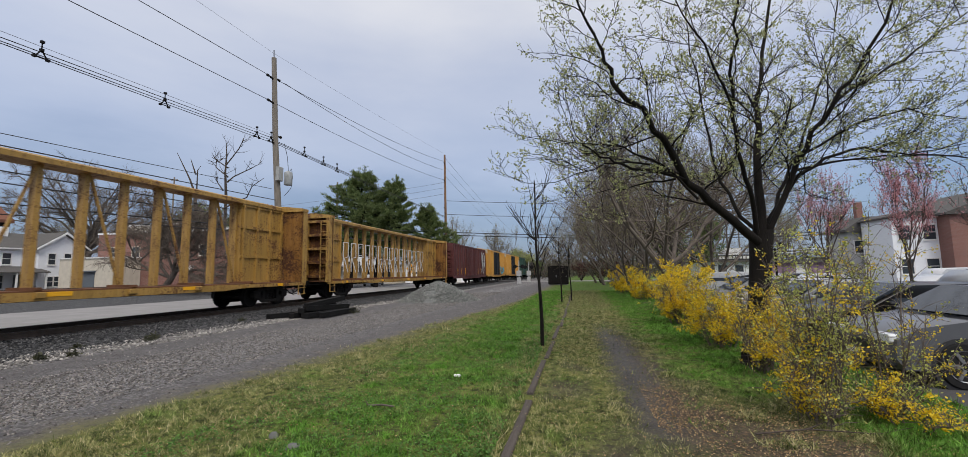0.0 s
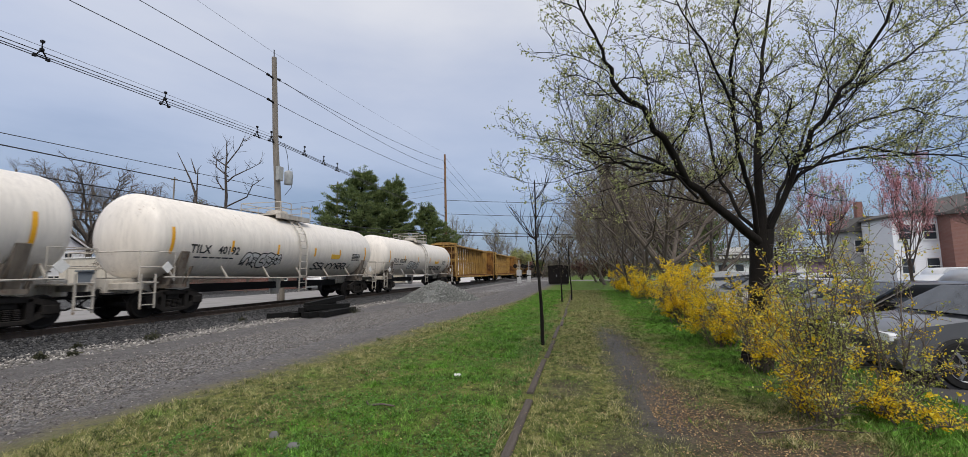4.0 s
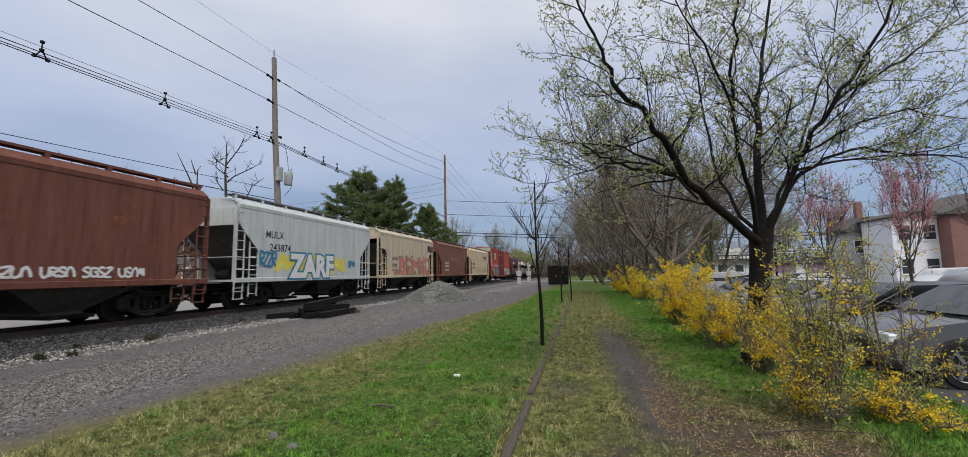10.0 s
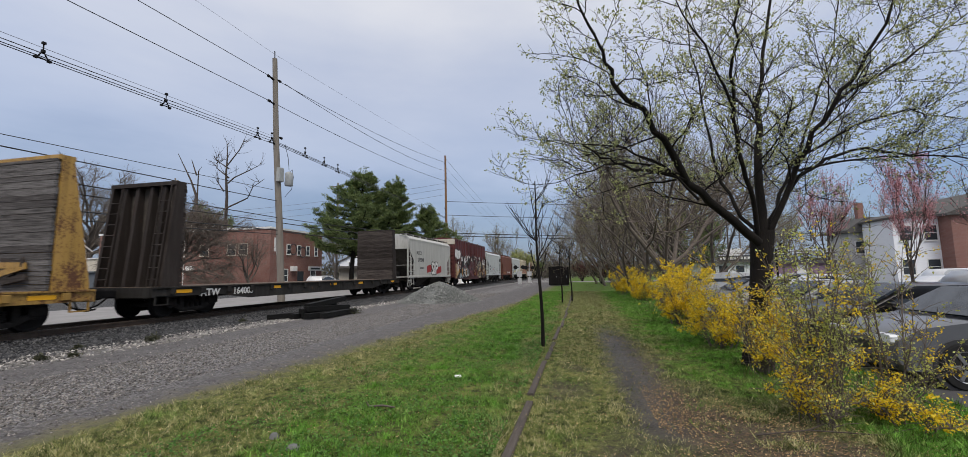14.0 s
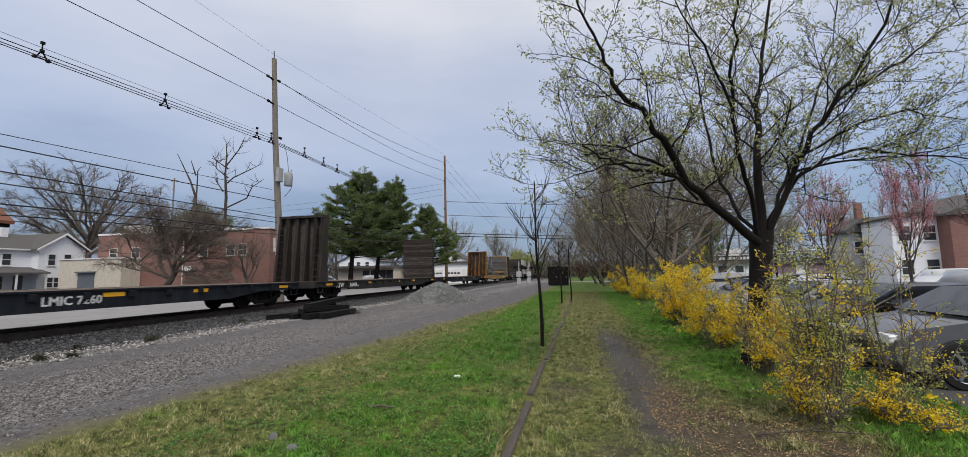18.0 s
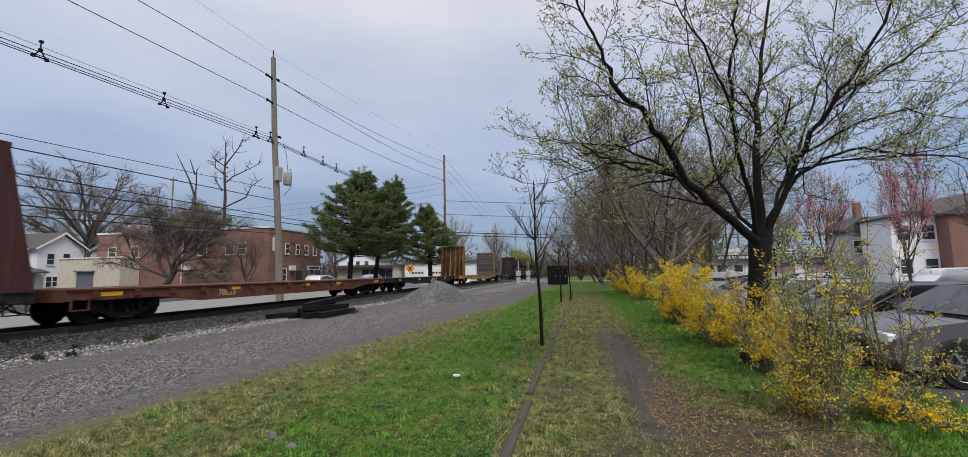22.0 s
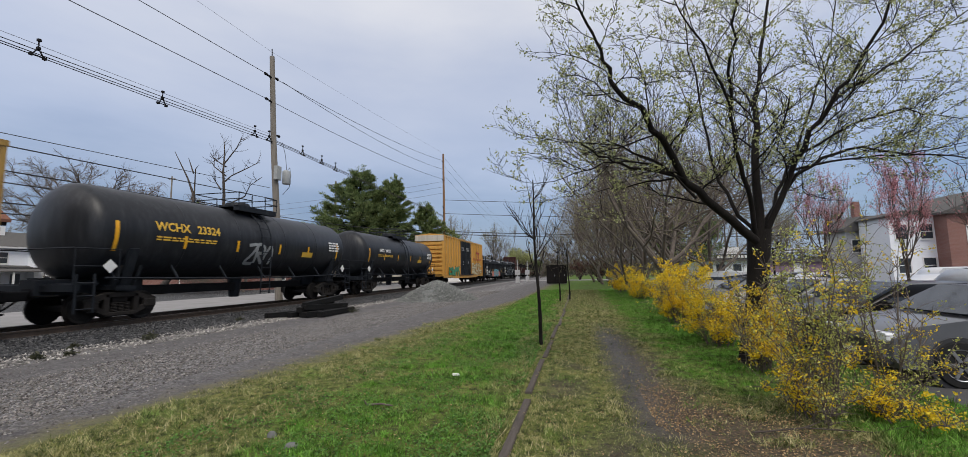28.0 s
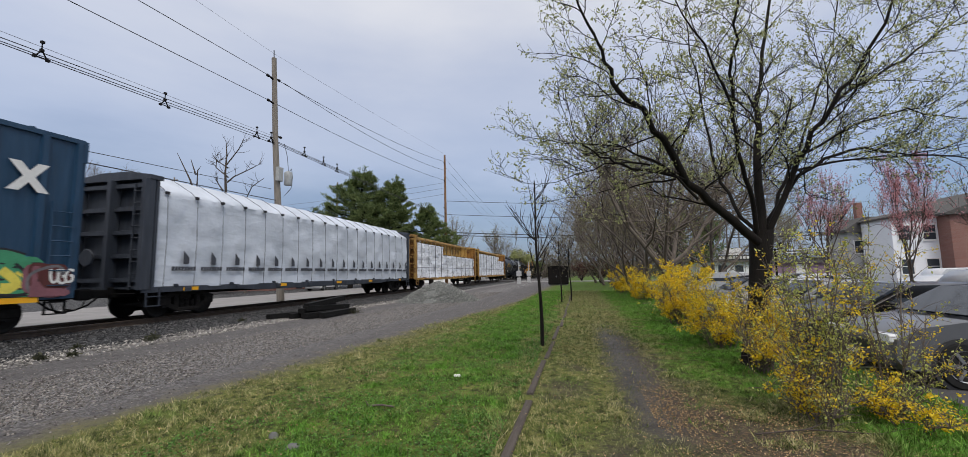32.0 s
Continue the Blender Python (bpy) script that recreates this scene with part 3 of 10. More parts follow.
def boxcar(label, front, length, mat, roof, door, endm, doors=((-2.4, 2.4),), eave=5.1, spacing=1.02, halves=2):
    ob = car("boxcar", label, length, front)
    h, z0 = length / 2, 0.95
    body = Shape().prism([(-1.5, z0), (1.5, z0), (1.5, eave), (-1.5, eave)], "y", -h + 0.06, h - 0.06)
    part("body", body, mat, ob)
    r = Shape().prism([(-1.56, eave), (1.56, eave), (1.56, eave + 0.12), (0, eave + 0.3), (-1.56, eave + 0.12)], "y", -h, h)
    for k in range(int(length / 1.5)):
        y = -h + 0.7 + k * 1.5
        r.prism([(-1.54, eave + 0.12), (1.54, eave + 0.12), (1.54, eave + 0.155), (0, eave + 0.335), (-1.54, eave + 0.155)], "y", y, y + 0.08)
    part("roof", r, mat, ob)
    for s in (-1, 1):
        side = Shape().prism([(-h, 1.1), (-h, 0.82), (-h + 3.2, 0.82), (-h + 4.2, 0.70), (h - 4.2, 0.70), (h - 3.2, 0.82), (h, 0.82), (h, 1.1)], "x", s * 1.5, s * 1.57)
        part("side_sill", side, mat, ob)
        y = -h + 0.08
        post = Shape().prism([(1.5, 0), (1.588, 0.02), (1.588, 0.15), (1.5, 0.17)], "z", 1.1, eave)
        me = post.mesh("side_post", mat)
        while y < h - 0.2:
            if s > 0 and not any(a - 0.2 < y < b + 0.1 for a, b in doors):
                part("side_post", me, None, ob, at=(0, y, 0))
            y += spacing
        if s > 0:
            part("side_post", me, None, ob, at=(0, h - 0.2, 0))
    for a, b in doors:
        n = halves
        for k in range(n):
            y0, y1 = a + (b - a) * k / n + 0.02, a + (b - a) * (k + 1) / n - 0.02
            d = Shape().box(1.5, 1.57, y0, y1, 1.12, eave - 0.1, 0.02)
            for z in (1.55, 2.3, 3.05, 3.8):
                d.box(1.565, 1.615, y0 + 0.06, y1 - 0.06, z, z + 0.12, 0.02)
            dd = part("plug_door", d, door, ob)
            rods = Shape()
            for q in (0.25, 0.45, 0.55, 0.75):
                yy = y0 + (y1 - y0) * q
                rods.tube([(1.645, yy, 1.0), (1.645, yy, eave - 0.1)], 0.025, 5)
            part("lock_rod", rods, door, dd)
        part("door_track", Shape().box(1.5, 1.66, a - 0.6, b + 1.2, 1.02, 1.1), door, ob)
    for s in (-1, 1):
        for k in range(8):
            z = 1.15 + k * 0.43
            e = Shape().prism([(s * (h - 0.06), z), (s * (h + 0.1), z + 0.07), (s * (h + 0.1), z + 0.26), (s * (h - 0.06), z + 0.33)], "x", -1.4, 1.4)
            part("end_rib", e, endm, ob)
        for k in (-1, 1):
            part("corner_post", Shape().box(k * 1.42 - 0.09, k * 1.42 + 0.09, s * h - 0.08, s * h + 0.08, 1.02, eave, 0.02), endm, ob)
        part("end_cap", Shape().box(-1.54, 1.54, s * h - 0.1, s * h + 0.1, eave - 0.5, eave + 0.1), roof, ob)
        ladder("ladder_mid", (1.6, s * (h - 0.42), 1.05), ob, mat)
    ladder("ladder_tall", (1.05, -h - 0.1, 1.0), ob, endm, True)
    end_rig(ob, length, M_STEEL)
    for k in range(-4, 5):
        if not any(a - .4 < k * length / 10 < b + .4 for a, b in doors):
            part("reflector", SHARED["stripe"], None, ob, at=(1.592, k * length / 10, 1.2))
    return ob


def hopper(label, front, length, mat, frame, bays=2, style=0, top=4.15):
    """A covered hopper: smooth side sheets, sloped ends over open platforms, a trough with hatches on the roof."""
    ob = car("covered_hopper", label, length, front, 1.75)
    h = length / 2
    cut = 1.9 if style == 0 else 2.3
    if style == 0:
        end = [(h - 0.2, top), (h - 0.25, 3.45), (h - 0.35, 3.3), (h - 1.22, 2.5), (h - 1.32, 2.38), (h - 1.35, 1.25)]
    else:
        end = [(h - 0.15, top), (h - 0.15, 3.88), (h - 0.36, 3.74), (h - 0.4, 3.25), (h - 0.48, 3.14), (h - 1.12, 3.08), (h - 1.42, 2.7), (h - 1.45, 1.25)]
    outline = end + [(-y, z) for y, z in reversed(end)]
    for s in (-1, 1):
        part("side_sheet", Shape().prism(outline, "x", s * 1.5, s * 1.545), mat, ob)
        part("side_sill", Shape().box(s * 1.5 - 0.07, s * 1.5 + 0.07, -h + 0.1, h - 0.1, 1.08, 1.27, 0.02), mat, ob)
        part("roof_edge", Shape().prism([(s * 1.56, top - 0.04), (s * 1.57, top + 0.1), (s * 1.3, top + 0.34), (s * 1.24, top + 0.28), (s * 1.49, top + 0.05), (s * 1.49, top - 0.04)], "y", -h + 0.2, h - 0.2), mat, ob)
        rb = Shape().box(s * 1.0 - 0.22, s * 1.0 + 0.22, -h + 0.15, h - 0.15, top + 0.50, top + 0.53)
        rb.box(s * 1.22 - 0.015, s * 1.22 + 0.015, -h + 0.15, h - 0.15, top + 0.47, top + 0.54)
        part("running_board", rb, frame, ob)
        for k in range(int(length / 1.5) + 1):
            y = -h + 0.3 + k * (length - 0.6) / int(length / 1.5)
            part("board_bracket", Shape().box(s * 1.16 - 0.05, s * 1.2 + 0.05, y - 0.06, y + 0.06, top + 0.26, top + 0.5), mat, ob)
        # the platform at each end, its posts and steps
        yo = s * (h - 0.12)
        part("end_platform", Shape().box(-1.5, 1.5, min(s * (h - 1.0), s * h), max(s * (h - 1.0), s * h), 1.12, 1.2), mat, ob)
        for k in (-1, 1):
            part("end_post", Shape().box(k * 1.46 - 0.05, k * 1.46 + 0.05, yo - 0.06, yo + 0.06, 1.1, top + 0.05), mat, ob)
        ladder("ladder_tall", (1.5, s * (h - 0.32), 0.75), ob, mat)
        ladder("ladder_mid", (1.45, s * (h - 1.15), 0.5), ob, mat)
        rail = Shape().tube([(1.5, s * (h - 0.1), 2.1), (1.5, s * (h - 1.2), 2.1)], 0.02, 5).tube([(-1.4, s * (h - 0.06), 2.1), (1.5, s * (h - 0.06), 2.1)], 0.02, 5).tube([(1.5, s * (h - 0.1), 1.6), (1.5, s * (h - 1.2), 1.6)], 0.02, 5)
        part("handrail", rail, mat, ob)
        slope = Shape().put([(-1.5, s * (h - 0.3), 3.5), (1.5, s * (h - 0.3), 3.5), (1.5, s * (h - 2.9), 1.0), (-1.5, s * (h - 2.9), 1.0),
                             (-1.5, s * (h - 0.36), 3.5), (1.5, s * (h - 0.36), 3.5), (1.5, s * (h - 2.96), 1.0), (-1.5, s * (h - 2.96), 1.0)],
                            [(0, 1, 2, 3), (7, 6, 5, 4), (0, 4, 5, 1), (2, 6, 7, 3), (1, 5, 6, 2), (0, 3, 7, 4)])
        # dirt and the shade below the overhang, both in the sheet's colour
        part("slope_sheet", slope, M_SOOTSHADE, ob)
        part("end_sheet", Shape().box(-1.5, 1.5, s * (h - 0.3) - 0.03, s * (h - 0.3) + 0.03, 3.42 if style == 0 else 3.8, top), mat, ob)
    part("roof", Shape().prism([(-1.5, top - 0.05), (1.5, top - 0.05), (1.28, top + 0.3), (0.45, top + 0.42), (-0.45, top + 0.42), (-1.28, top + 0.3)], "y", -h + 0.3, h - 0.3), mat, ob)
    part("hatch_trough", Shape().box(-0.4, 0.4, -h + 0.8, h - 0.8, top + 0.4, top + 0.55, 0.04), mat, ob)
    span = length - 2 * (cut + 0.35)
    for b in range(bays):
        y0 = -span / 2 + b * span / bays
        y1 = y0 + span / bays
        m = (y0 + y1) / 2
        bay = Shape().loft([[(-1.42, y0 + 0.05, 1.15), (1.42, y0 + 0.05, 1.15), (1.42, y1 - 0.05, 1.15), (-1.42, y1 - 0.05, 1.15)],
                            [(-0.75, m - 0.5, 0.42), (0.75, m - 0.5, 0.42), (0.75, m + 0.5, 0.42), (-0.75, m + 0.5, 0.42)],
                            [(-0.75, m - 0.5, 0.30), (0.75, m - 0.5, 0.30), (0.75, m + 0.5, 0.30), (-0.75, m + 0.5, 0.30)]])
        part("hopper_bay", bay, M_SOOTSHADE, ob)
        part("outlet_gate", Shape().box(-0.9, 1.15, m - 0.55, m + 0.55, 0.24, 0.34, 0.02).tube([(1.1, m - 0.5, 0.32), (1.2, m, 0.36), (1.1, m + 0.5, 0.32)], 0.03, 5), M_STEEL, ob)
    part("brake_gear", Shape().turn([(-0.3, 0.05), (-0.3, 0.2), (0.3, 0.2), (0.3, 0.05)], 12, "x").moved(dy=-h + 1.2, dz=1.4), M_STEEL, ob)
    end_rig(ob, length, mat)
    return ob


def tank(label, front, length, mat, trim, stripe=True, saddle=None):
    ob = car("tank_car", label, length, front, 1.75)
    h, r, cz = length / 2, 1.47, 2.72
    e = h - 0.35
    prof = [(-e, 0.02)] + [(-e + 0.62 * (1 - math.cos(a)), r * math.sin(a)) for a in (math.pi / 2 * k / 7 for k in range(1, 8))]
    prof += [(-a, q) for a, q in reversed(prof)]
    shell = Shape().turn(prof, 44, "y")
    part("tank_shell", shell.moved(dz=cz), mat, ob, smooth=True)
    for k in (-0.55, -0.2, 0.2, 0.55):
        part("weld_band", Shape().turn([(k * e - 0.03, r), (k * e - 0.02, r + 0.008), (k * e + 0.02, r + 0.008), (k * e + 0.03, r)], 44, "y").moved(dz=cz), mat, ob, smooth=True)
    for s in (-1, 1):
        y = s * (h - 1.75)
        part("saddle", Shape().prism([(-1.1, 1.0), (1.1, 1.0), (1.42, 2.2), (1.3, 2.25), (0.9, 1.55), (0, 1.3), (-0.9, 1.55), (-1.3, 2.25), (-1.42, 2.2)], "y", y - 0.16, y + 0.16), saddle or trim, ob)
        part("bolster_web", Shape().box(-1.2, 1.2, y - 0.3, y + 0.3, 0.95, 1.08).prism([(1.12, 1.05), (1.4, 1.7), (1.3, 1.7), (1.0, 1.05)], "y", y - 0.34, y - 0.28).prism([(1.12, 1.05), (1.4, 1.7), (1.3, 1.7), (1.0, 1.05)], "y", y + 0.28, y + 0.34), saddle or trim, ob)
        part("end_sill", Shape().box(-1.45, 1.45, s * (h - 0.2) - 0.1, s * (h - 0.2) + 0.1, 0.95, 1.15, 0.02).box(-0.3, 0.3, min(s * h, s * (h - 3)), max(s * h, s * (h - 3)), 0.8, 1.3, 0.03), trim, ob)
        part("end_platform", Shape().box(-1.45, 1.45, s * (h - 0.5) - 0.28, s * (h - 0.5) + 0.28, 1.14, 1.18), trim, ob)
        rail = Shape()
        for x in (-1.45, 1.45):
            rail.tube([(x, s * (h - 0.12), 1.15), (x, s * (h - 0.12), 2.15), (x, s * (h - 1.3), 2.15), (x, s * (h - 1.3), 1.2)], 0.022, 5)
            rail.tube([(x, s * (h - 0.12), 1.65), (x, s * (h - 1.3), 1.65)], 0.018, 5)
        rail.tube([(-1.45, s * (h - 0.12), 2.15), (1.45, s * (h - 0.12), 2.15)], 0.022, 5)
        part("handrail", rail, trim, ob)
        ladder("ladder_low", (1.48, s * (h - 0.4), 0.35), ob, trim)
    side = Shape()
    for x in (-1.5, 1.5):
        side.tube([(x, -h + 0.9, 1.32), (x, -1.2, 1.22), (x, 1.2, 1.22), (x, h - 0.9, 1.32)], 0.028, 5)
    for k in range(-3, 4):
        side.beam((1.15, k * e / 3.4, 1.72), (1.5, k * e / 3.4, 1.24), 0.05, 0.05)
    part("side_rail", side, trim, ob)
    lad = Shape()
    for yy in (-0.27, 0.27):
        pts = [(1.56, yy, 0.55), (1.6, yy, 2.7)] + [(math.cos(a) * 1.58, yy, cz + math.sin(a) * 1.58) for a in (0.25, 0.5, 0.8, 1.05)]
        lad.tube(pts, 0.03, 5)
    for k in range(7):
        lad.tube([(1.6, -0.27, 0.65 + k * 0.33), (1.6, 0.27, 0.65 + k * 0.33)], 0.018, 5)
    for a in (0.15, 0.4, 0.65, 0.9):
        lad.tube([(math.cos(a) * 1.6, -0.27, cz + math.sin(a) * 1.6), (math.cos(a) * 1.6, 0.27, cz + math.sin(a) * 1.6)], 0.018, 5)
    part("side_ladder", lad, trim, ob)
    top = cz + r
    part("dome", Shape().turn([(top - 0.15, 0.05), (top - 0.15, 0.52), (top + 0.22, 0.52), (top + 0.34, 0.46), (top + 0.36, 0.05)], 20, "z"), trim, ob, smooth=True)
    part("dome_platform", Shape().box(-1.1, 1.1, -1.15, 1.15, top + 0.02, top + 0.07, 0.0).box(0.85, 1.1, -1.15, 1.15, top - 0.15, top + 0.05), trim, ob)
    rl = Shape()
    for z in (top + 0.35, top + 0.62):
        rl.tube([(1.1, -0.4, z), (1.1, -1.15, z), (-1.1, -1.15, z), (-1.1, 1.15, z), (1.1, 1.15, z), (1.1, 0.4, z)], 0.022, 5)
    for x, y in ((1.1, -0.4), (1.1, -1.15), (-1.1, -1.15), (-1.1, 0), (-1.1, 1.15), (1.1, 1.15), (1.1, 0.4)):
        rl.tube([(x, y, top + 0.02), (x, y, top + 0.62)], 0.022, 5)
    part("platform_railing", rl, trim, ob)
    part("bottom_outlet", Shape().turn([(0.42, 0.08), (0.42, 0.2), (0.8, 0.25), (1.3, 0.3)], 12, "z"), trim, ob)
    if stripe:
        for k, lo, hi in ((-0.96, -0.42, 0.2), (-0.6, -0.3, 0.0), (-0.23, -0.3, 0.0), (0.16, -0.3, 0.0), (0.49, -0.3, 0.0), (0.9, -0.42, 0.2)):
            k *= (h - 0.9) / e
            st = Shape()
            ang = [lo + (hi - lo) * j / 5 for j in range(6)]
            v = [(math.cos(a) * (r + 0.012), k * e + d, cz + math.sin(a) * (r + 0.012)) for a in ang for d in (-0.06, 0.06)]
            st.put(v, [(2 * j, 2 * j + 1, 2 * j + 3, 2 * j + 2) for j in range(5)])
            part("reflector", st, M_REFL, ob)
        part("warning_plate", Shape().box(r - 0.08, r + 0.0, 2.7, 3.5, 2.2, 2.44), M_YELT, ob)
    pl = Shape()
    for k in (-1, 1):
        pl.prism([(k * (h - 1.0), 1.45), (k * (h - 1.0) + 0.2, 1.65), (k * (h - 1.0), 1.85), (k * (h - 1.0) - 0.2, 1.65)], "x", 1.5, 1.52)
    part("placard", pl, M_WHITE, ob)
    return ob


def bulkhead(ob, s, h, mat, plank, kind, height=4.6, foot=0.0):
    """An end wall on a flat car: planked or plated inside, ribbed and tapered outside."""
    y = s * h
    for x in (-1.36, 1.36):
        part("bulkhead_side", Shape().prism([(y - s * 1.0, 0.75), (y - s * foot, 0.75), (y - s * foot, 1.2), (y - s * 0.72, height), (y - s * 1.0, height)], "x", x - 0.06, x + 0.06), mat, ob)
    for x in (-0.85, -0.3, 0.3, 0.85):
        part("bulkhead_rib", Shape().prism([(y - s * 0.95, 1.02), (y - s * (foot + 0.1), 1.02), (y - s * 0.76, height - 0.1), (y - s * 0.95, height - 0.1)], "x", x - 0.07, x + 0.07), mat, ob)
    part("bulkhead_cap", Shape().box(-1.42, 1.42, min(y - s * 1.06, y - s * 0.68), max(y - s * 1.06, y - s * 0.68), height - 0.08, height + 0.05), mat, ob)
    part("bulkhead_plate", Shape().box(-1.36, 1.36, min(y - s * 1.0, y - s * 0.95), max(y - s * 1.0, y - s * 0.95), 1.02, height), M_SOOTSHADE if s < 0 and kind == "planks" else mat, ob)
    if kind == "planks":
        rng, z = random.Random(int(height * 10 + y * 7)), 1.04
        while z < height - 0.1:
            t = min(rng.choice((0.14, 0.15, 0.18, 0.2)), height - 0.05 - z)
            d = rng.uniform(0, 0.02)
            me = Shape().box(-1.41 + rng.uniform(0, 0.04), 1.43 - rng.uniform(0, 0.05), -0.04 - d, 0.03, z, z + t - rng.uniform(0.008, 0.02))
            part("plank", me, plank, ob, at=(0, y - s * 1.06, 0) if s > 0 else pose(0, y + 1.06, 0, 0, 0, 180))
            z += t
    for x in (-1.05, 1.05):
        lad = Shape()
        for k in range(8):
            z = 1.3 + k * 0.38
            f = (z - 1.02) / (height - 1.02)
            yy = y - s * (foot + (0.72 - foot) * f - 0.06)
            lad.tube([(x - 0.2, yy, z), (x + 0.2, yy, z)], 0.02, 5)
        for e in (-0.2, 0.2):
            lad.beam((x + e, y - s * (foot - 0.05), 1.0), (x + e, y - s * 0.66, height - 0.1), 0.04, 0.04)
        part("bulkhead_ladder", lad, mat, ob)


def flatcar(label, front, length, mat, deck=None, heads=None, plank=None, kind="planks", front_mat=None, height=4.6, stakes=True, foot=0.0):
    ob = car("bulkhead_flatcar" if heads else "flatcar", label, length, front, 1.9)
    h = length / 2
    part("deck", Shape().box(-1.42, 1.42, -h + 0.02, h - 0.02, 1.0, 1.05), deck or M_DECK, ob)
    for s in (-1, 1):
        part("side_sill", Shape().prism([(-h, 1.04), (-h, 0.72), (-h + 2.6, 0.72), (-h + 4.2, 0.5), (h - 4.2, 0.5), (h - 2.6, 0.72), (h, 0.72), (h, 1.04)], "x", s * 1.4, s * 1.46), mat, ob)
        part("sill_flange", Shape().box(s * 1.47 - 0.05, s * 1.47 + 0.05, -h, h, 1.0, 1.045), mat, ob)
        part("end_sill", Shape().box(-1.42, 1.42, s * h - 0.06, s * h + 0.06, 0.7, 1.04, 0.01), mat, ob)
    if stakes:
        me = Shape().box(1.45, 1.53, -0.09, 0.09, 0.78, 0.98, 0.015).mesh("stake_pocket", mat)
        n = int(length / 1.2)
        for k in range(n):
            part("stake_pocket", me, None, ob, at=(0, -h + 0.7 + k * (length - 1.4) / (n - 1), 0))
    for k in (-0.44, -0.2, 0.04, 0.2, 0.44):
        part("reflector", SHARED["plate"], None, ob, at=(1.463, k * length, 0.82))
    if heads:
        bulkhead(ob, 1, h, front_mat or heads, plank, kind, height, foot)
        bulkhead(ob, -1, h, heads, plank, kind, height, foot)
    for s in (-1, 1):
        lad = Shape()
        for z in (0.45, 0.75):
            lad.box(1.42, 1.5, s * (h - 0.35) - 0.22, s * (h - 0.35) + 0.22, z, z + 0.03)
        for e in (-0.22, 0.22):
            lad.box(1.43, 1.47, s * (h - 0.35) + e - 0.02, s * (h - 0.35) + e + 0.02, 0.45, 0.95)
        part("step", lad, mat, ob)
    return ob


def gondola(label, front, length, mat, lid):
    ob = car("covered_gondola", label, length, front, 1.8)
    h = length / 2
    part("body", Shape().box(-1.40, 1.40, -h + 0.1, h - 0.1, 0.95, 2.75), mat, ob)
    me = Shape().prism([(1.40, -0.08), (1.53, -0.06), (1.53, 0.06), (1.40, 0.08)], "z", 0.9, 2.72).mesh("side_post", mat)
    n = 15
    for k in range(n):
        part("side_post", me, None, ob, at=(0, -h + 0.25 + k * (length - 0.5) / (n - 1), 0))
    for s in (-1, 1):
        part("top_chord", Shape().box(s * 1.46 - 0.1, s * 1.46 + 0.1, -h, h, 2.66, 2.82, 0.02), mat, ob)
        part("side_sill", Shape().prism([(-h, 1.0), (-h, 0.85), (-h + 3, 0.85), (-h + 3.6, 0.62), (h - 3.6, 0.62), (h - 3, 0.85), (h, 0.85), (h, 1.0)], "x", s * 1.4, s * 1.47), mat, ob)
        for k in range(4):
            part("end_rib", Shape().box(-1.4, 1.4, s * h - 0.12, s * h + 0.04, 1.2 + k * 0.4, 1.36 + k * 0.4, 0.03), mat, ob)
        ladder("ladder_low", (1.52, s * (h - 0.4), 0.55), ob, mat)
        ladder("ladder_low", (1.52, s * (h - 0.4), 1.55), ob, mat)
        # the two halves of the cover, each with its lifting gear
        y0, y1 = (0.06, h - 0.15) if s > 0 else (-h + 0.15, -0.06)
        c = part("cover", Shape().prism([(-1.44, 3.1), (1.44, 3.1), (1.4, 3.2), (1.0, 3.32), (0.4, 3.4), (-0.4, 3.4), (-1.0, 3.32), (-1.4, 3.2)], "y", y0, y1), lid, ob, "dark grey sheet-steel coil cover")
        part("cover_side", Shape().box(-1.46, 1.46, y0, y1, 2.74, 3.12), mat, c)
        for q in (2.84, 3.06):
            part("cover_rib", Shape().box(1.44, 1.49, y0, y1, q, q + 0.05), mat, c)
        bars(random.Random(3), y0 + (y1 - y0) * 0.55, 2.93, 1.462, M_WHITE, c, 1, 1.4, 0.09)
        m = y0 + 2.5
        lift = Shape()
        for k in (-0.55, 0.0, 0.55):
            lift.tube([(0.75, m + k - 0.22, 3.3), (0.7, m + k - 0.22, 3.72), (0.7, m + k - 0.12, 3.84), (0.7, m + k + 0.12, 3.84), (0.7, m + k + 0.22, 3.72), (0.75, m + k + 0.22, 3.3)], 0.06, 6)
        part("lifting_loop", lift, mat, c)
        for yy in (y0 + 1.4, y1 - 1.1):
            part("corner_bracket", Shape().prism([(yy - 0.34, 2.85), (yy + 0.34, 2.85), (yy + 0.1, 3.55), (yy - 0.1, 3.55)], "x", 1.36, 1.5), mat, c)
    end_rig(ob, length, mat)
    return ob


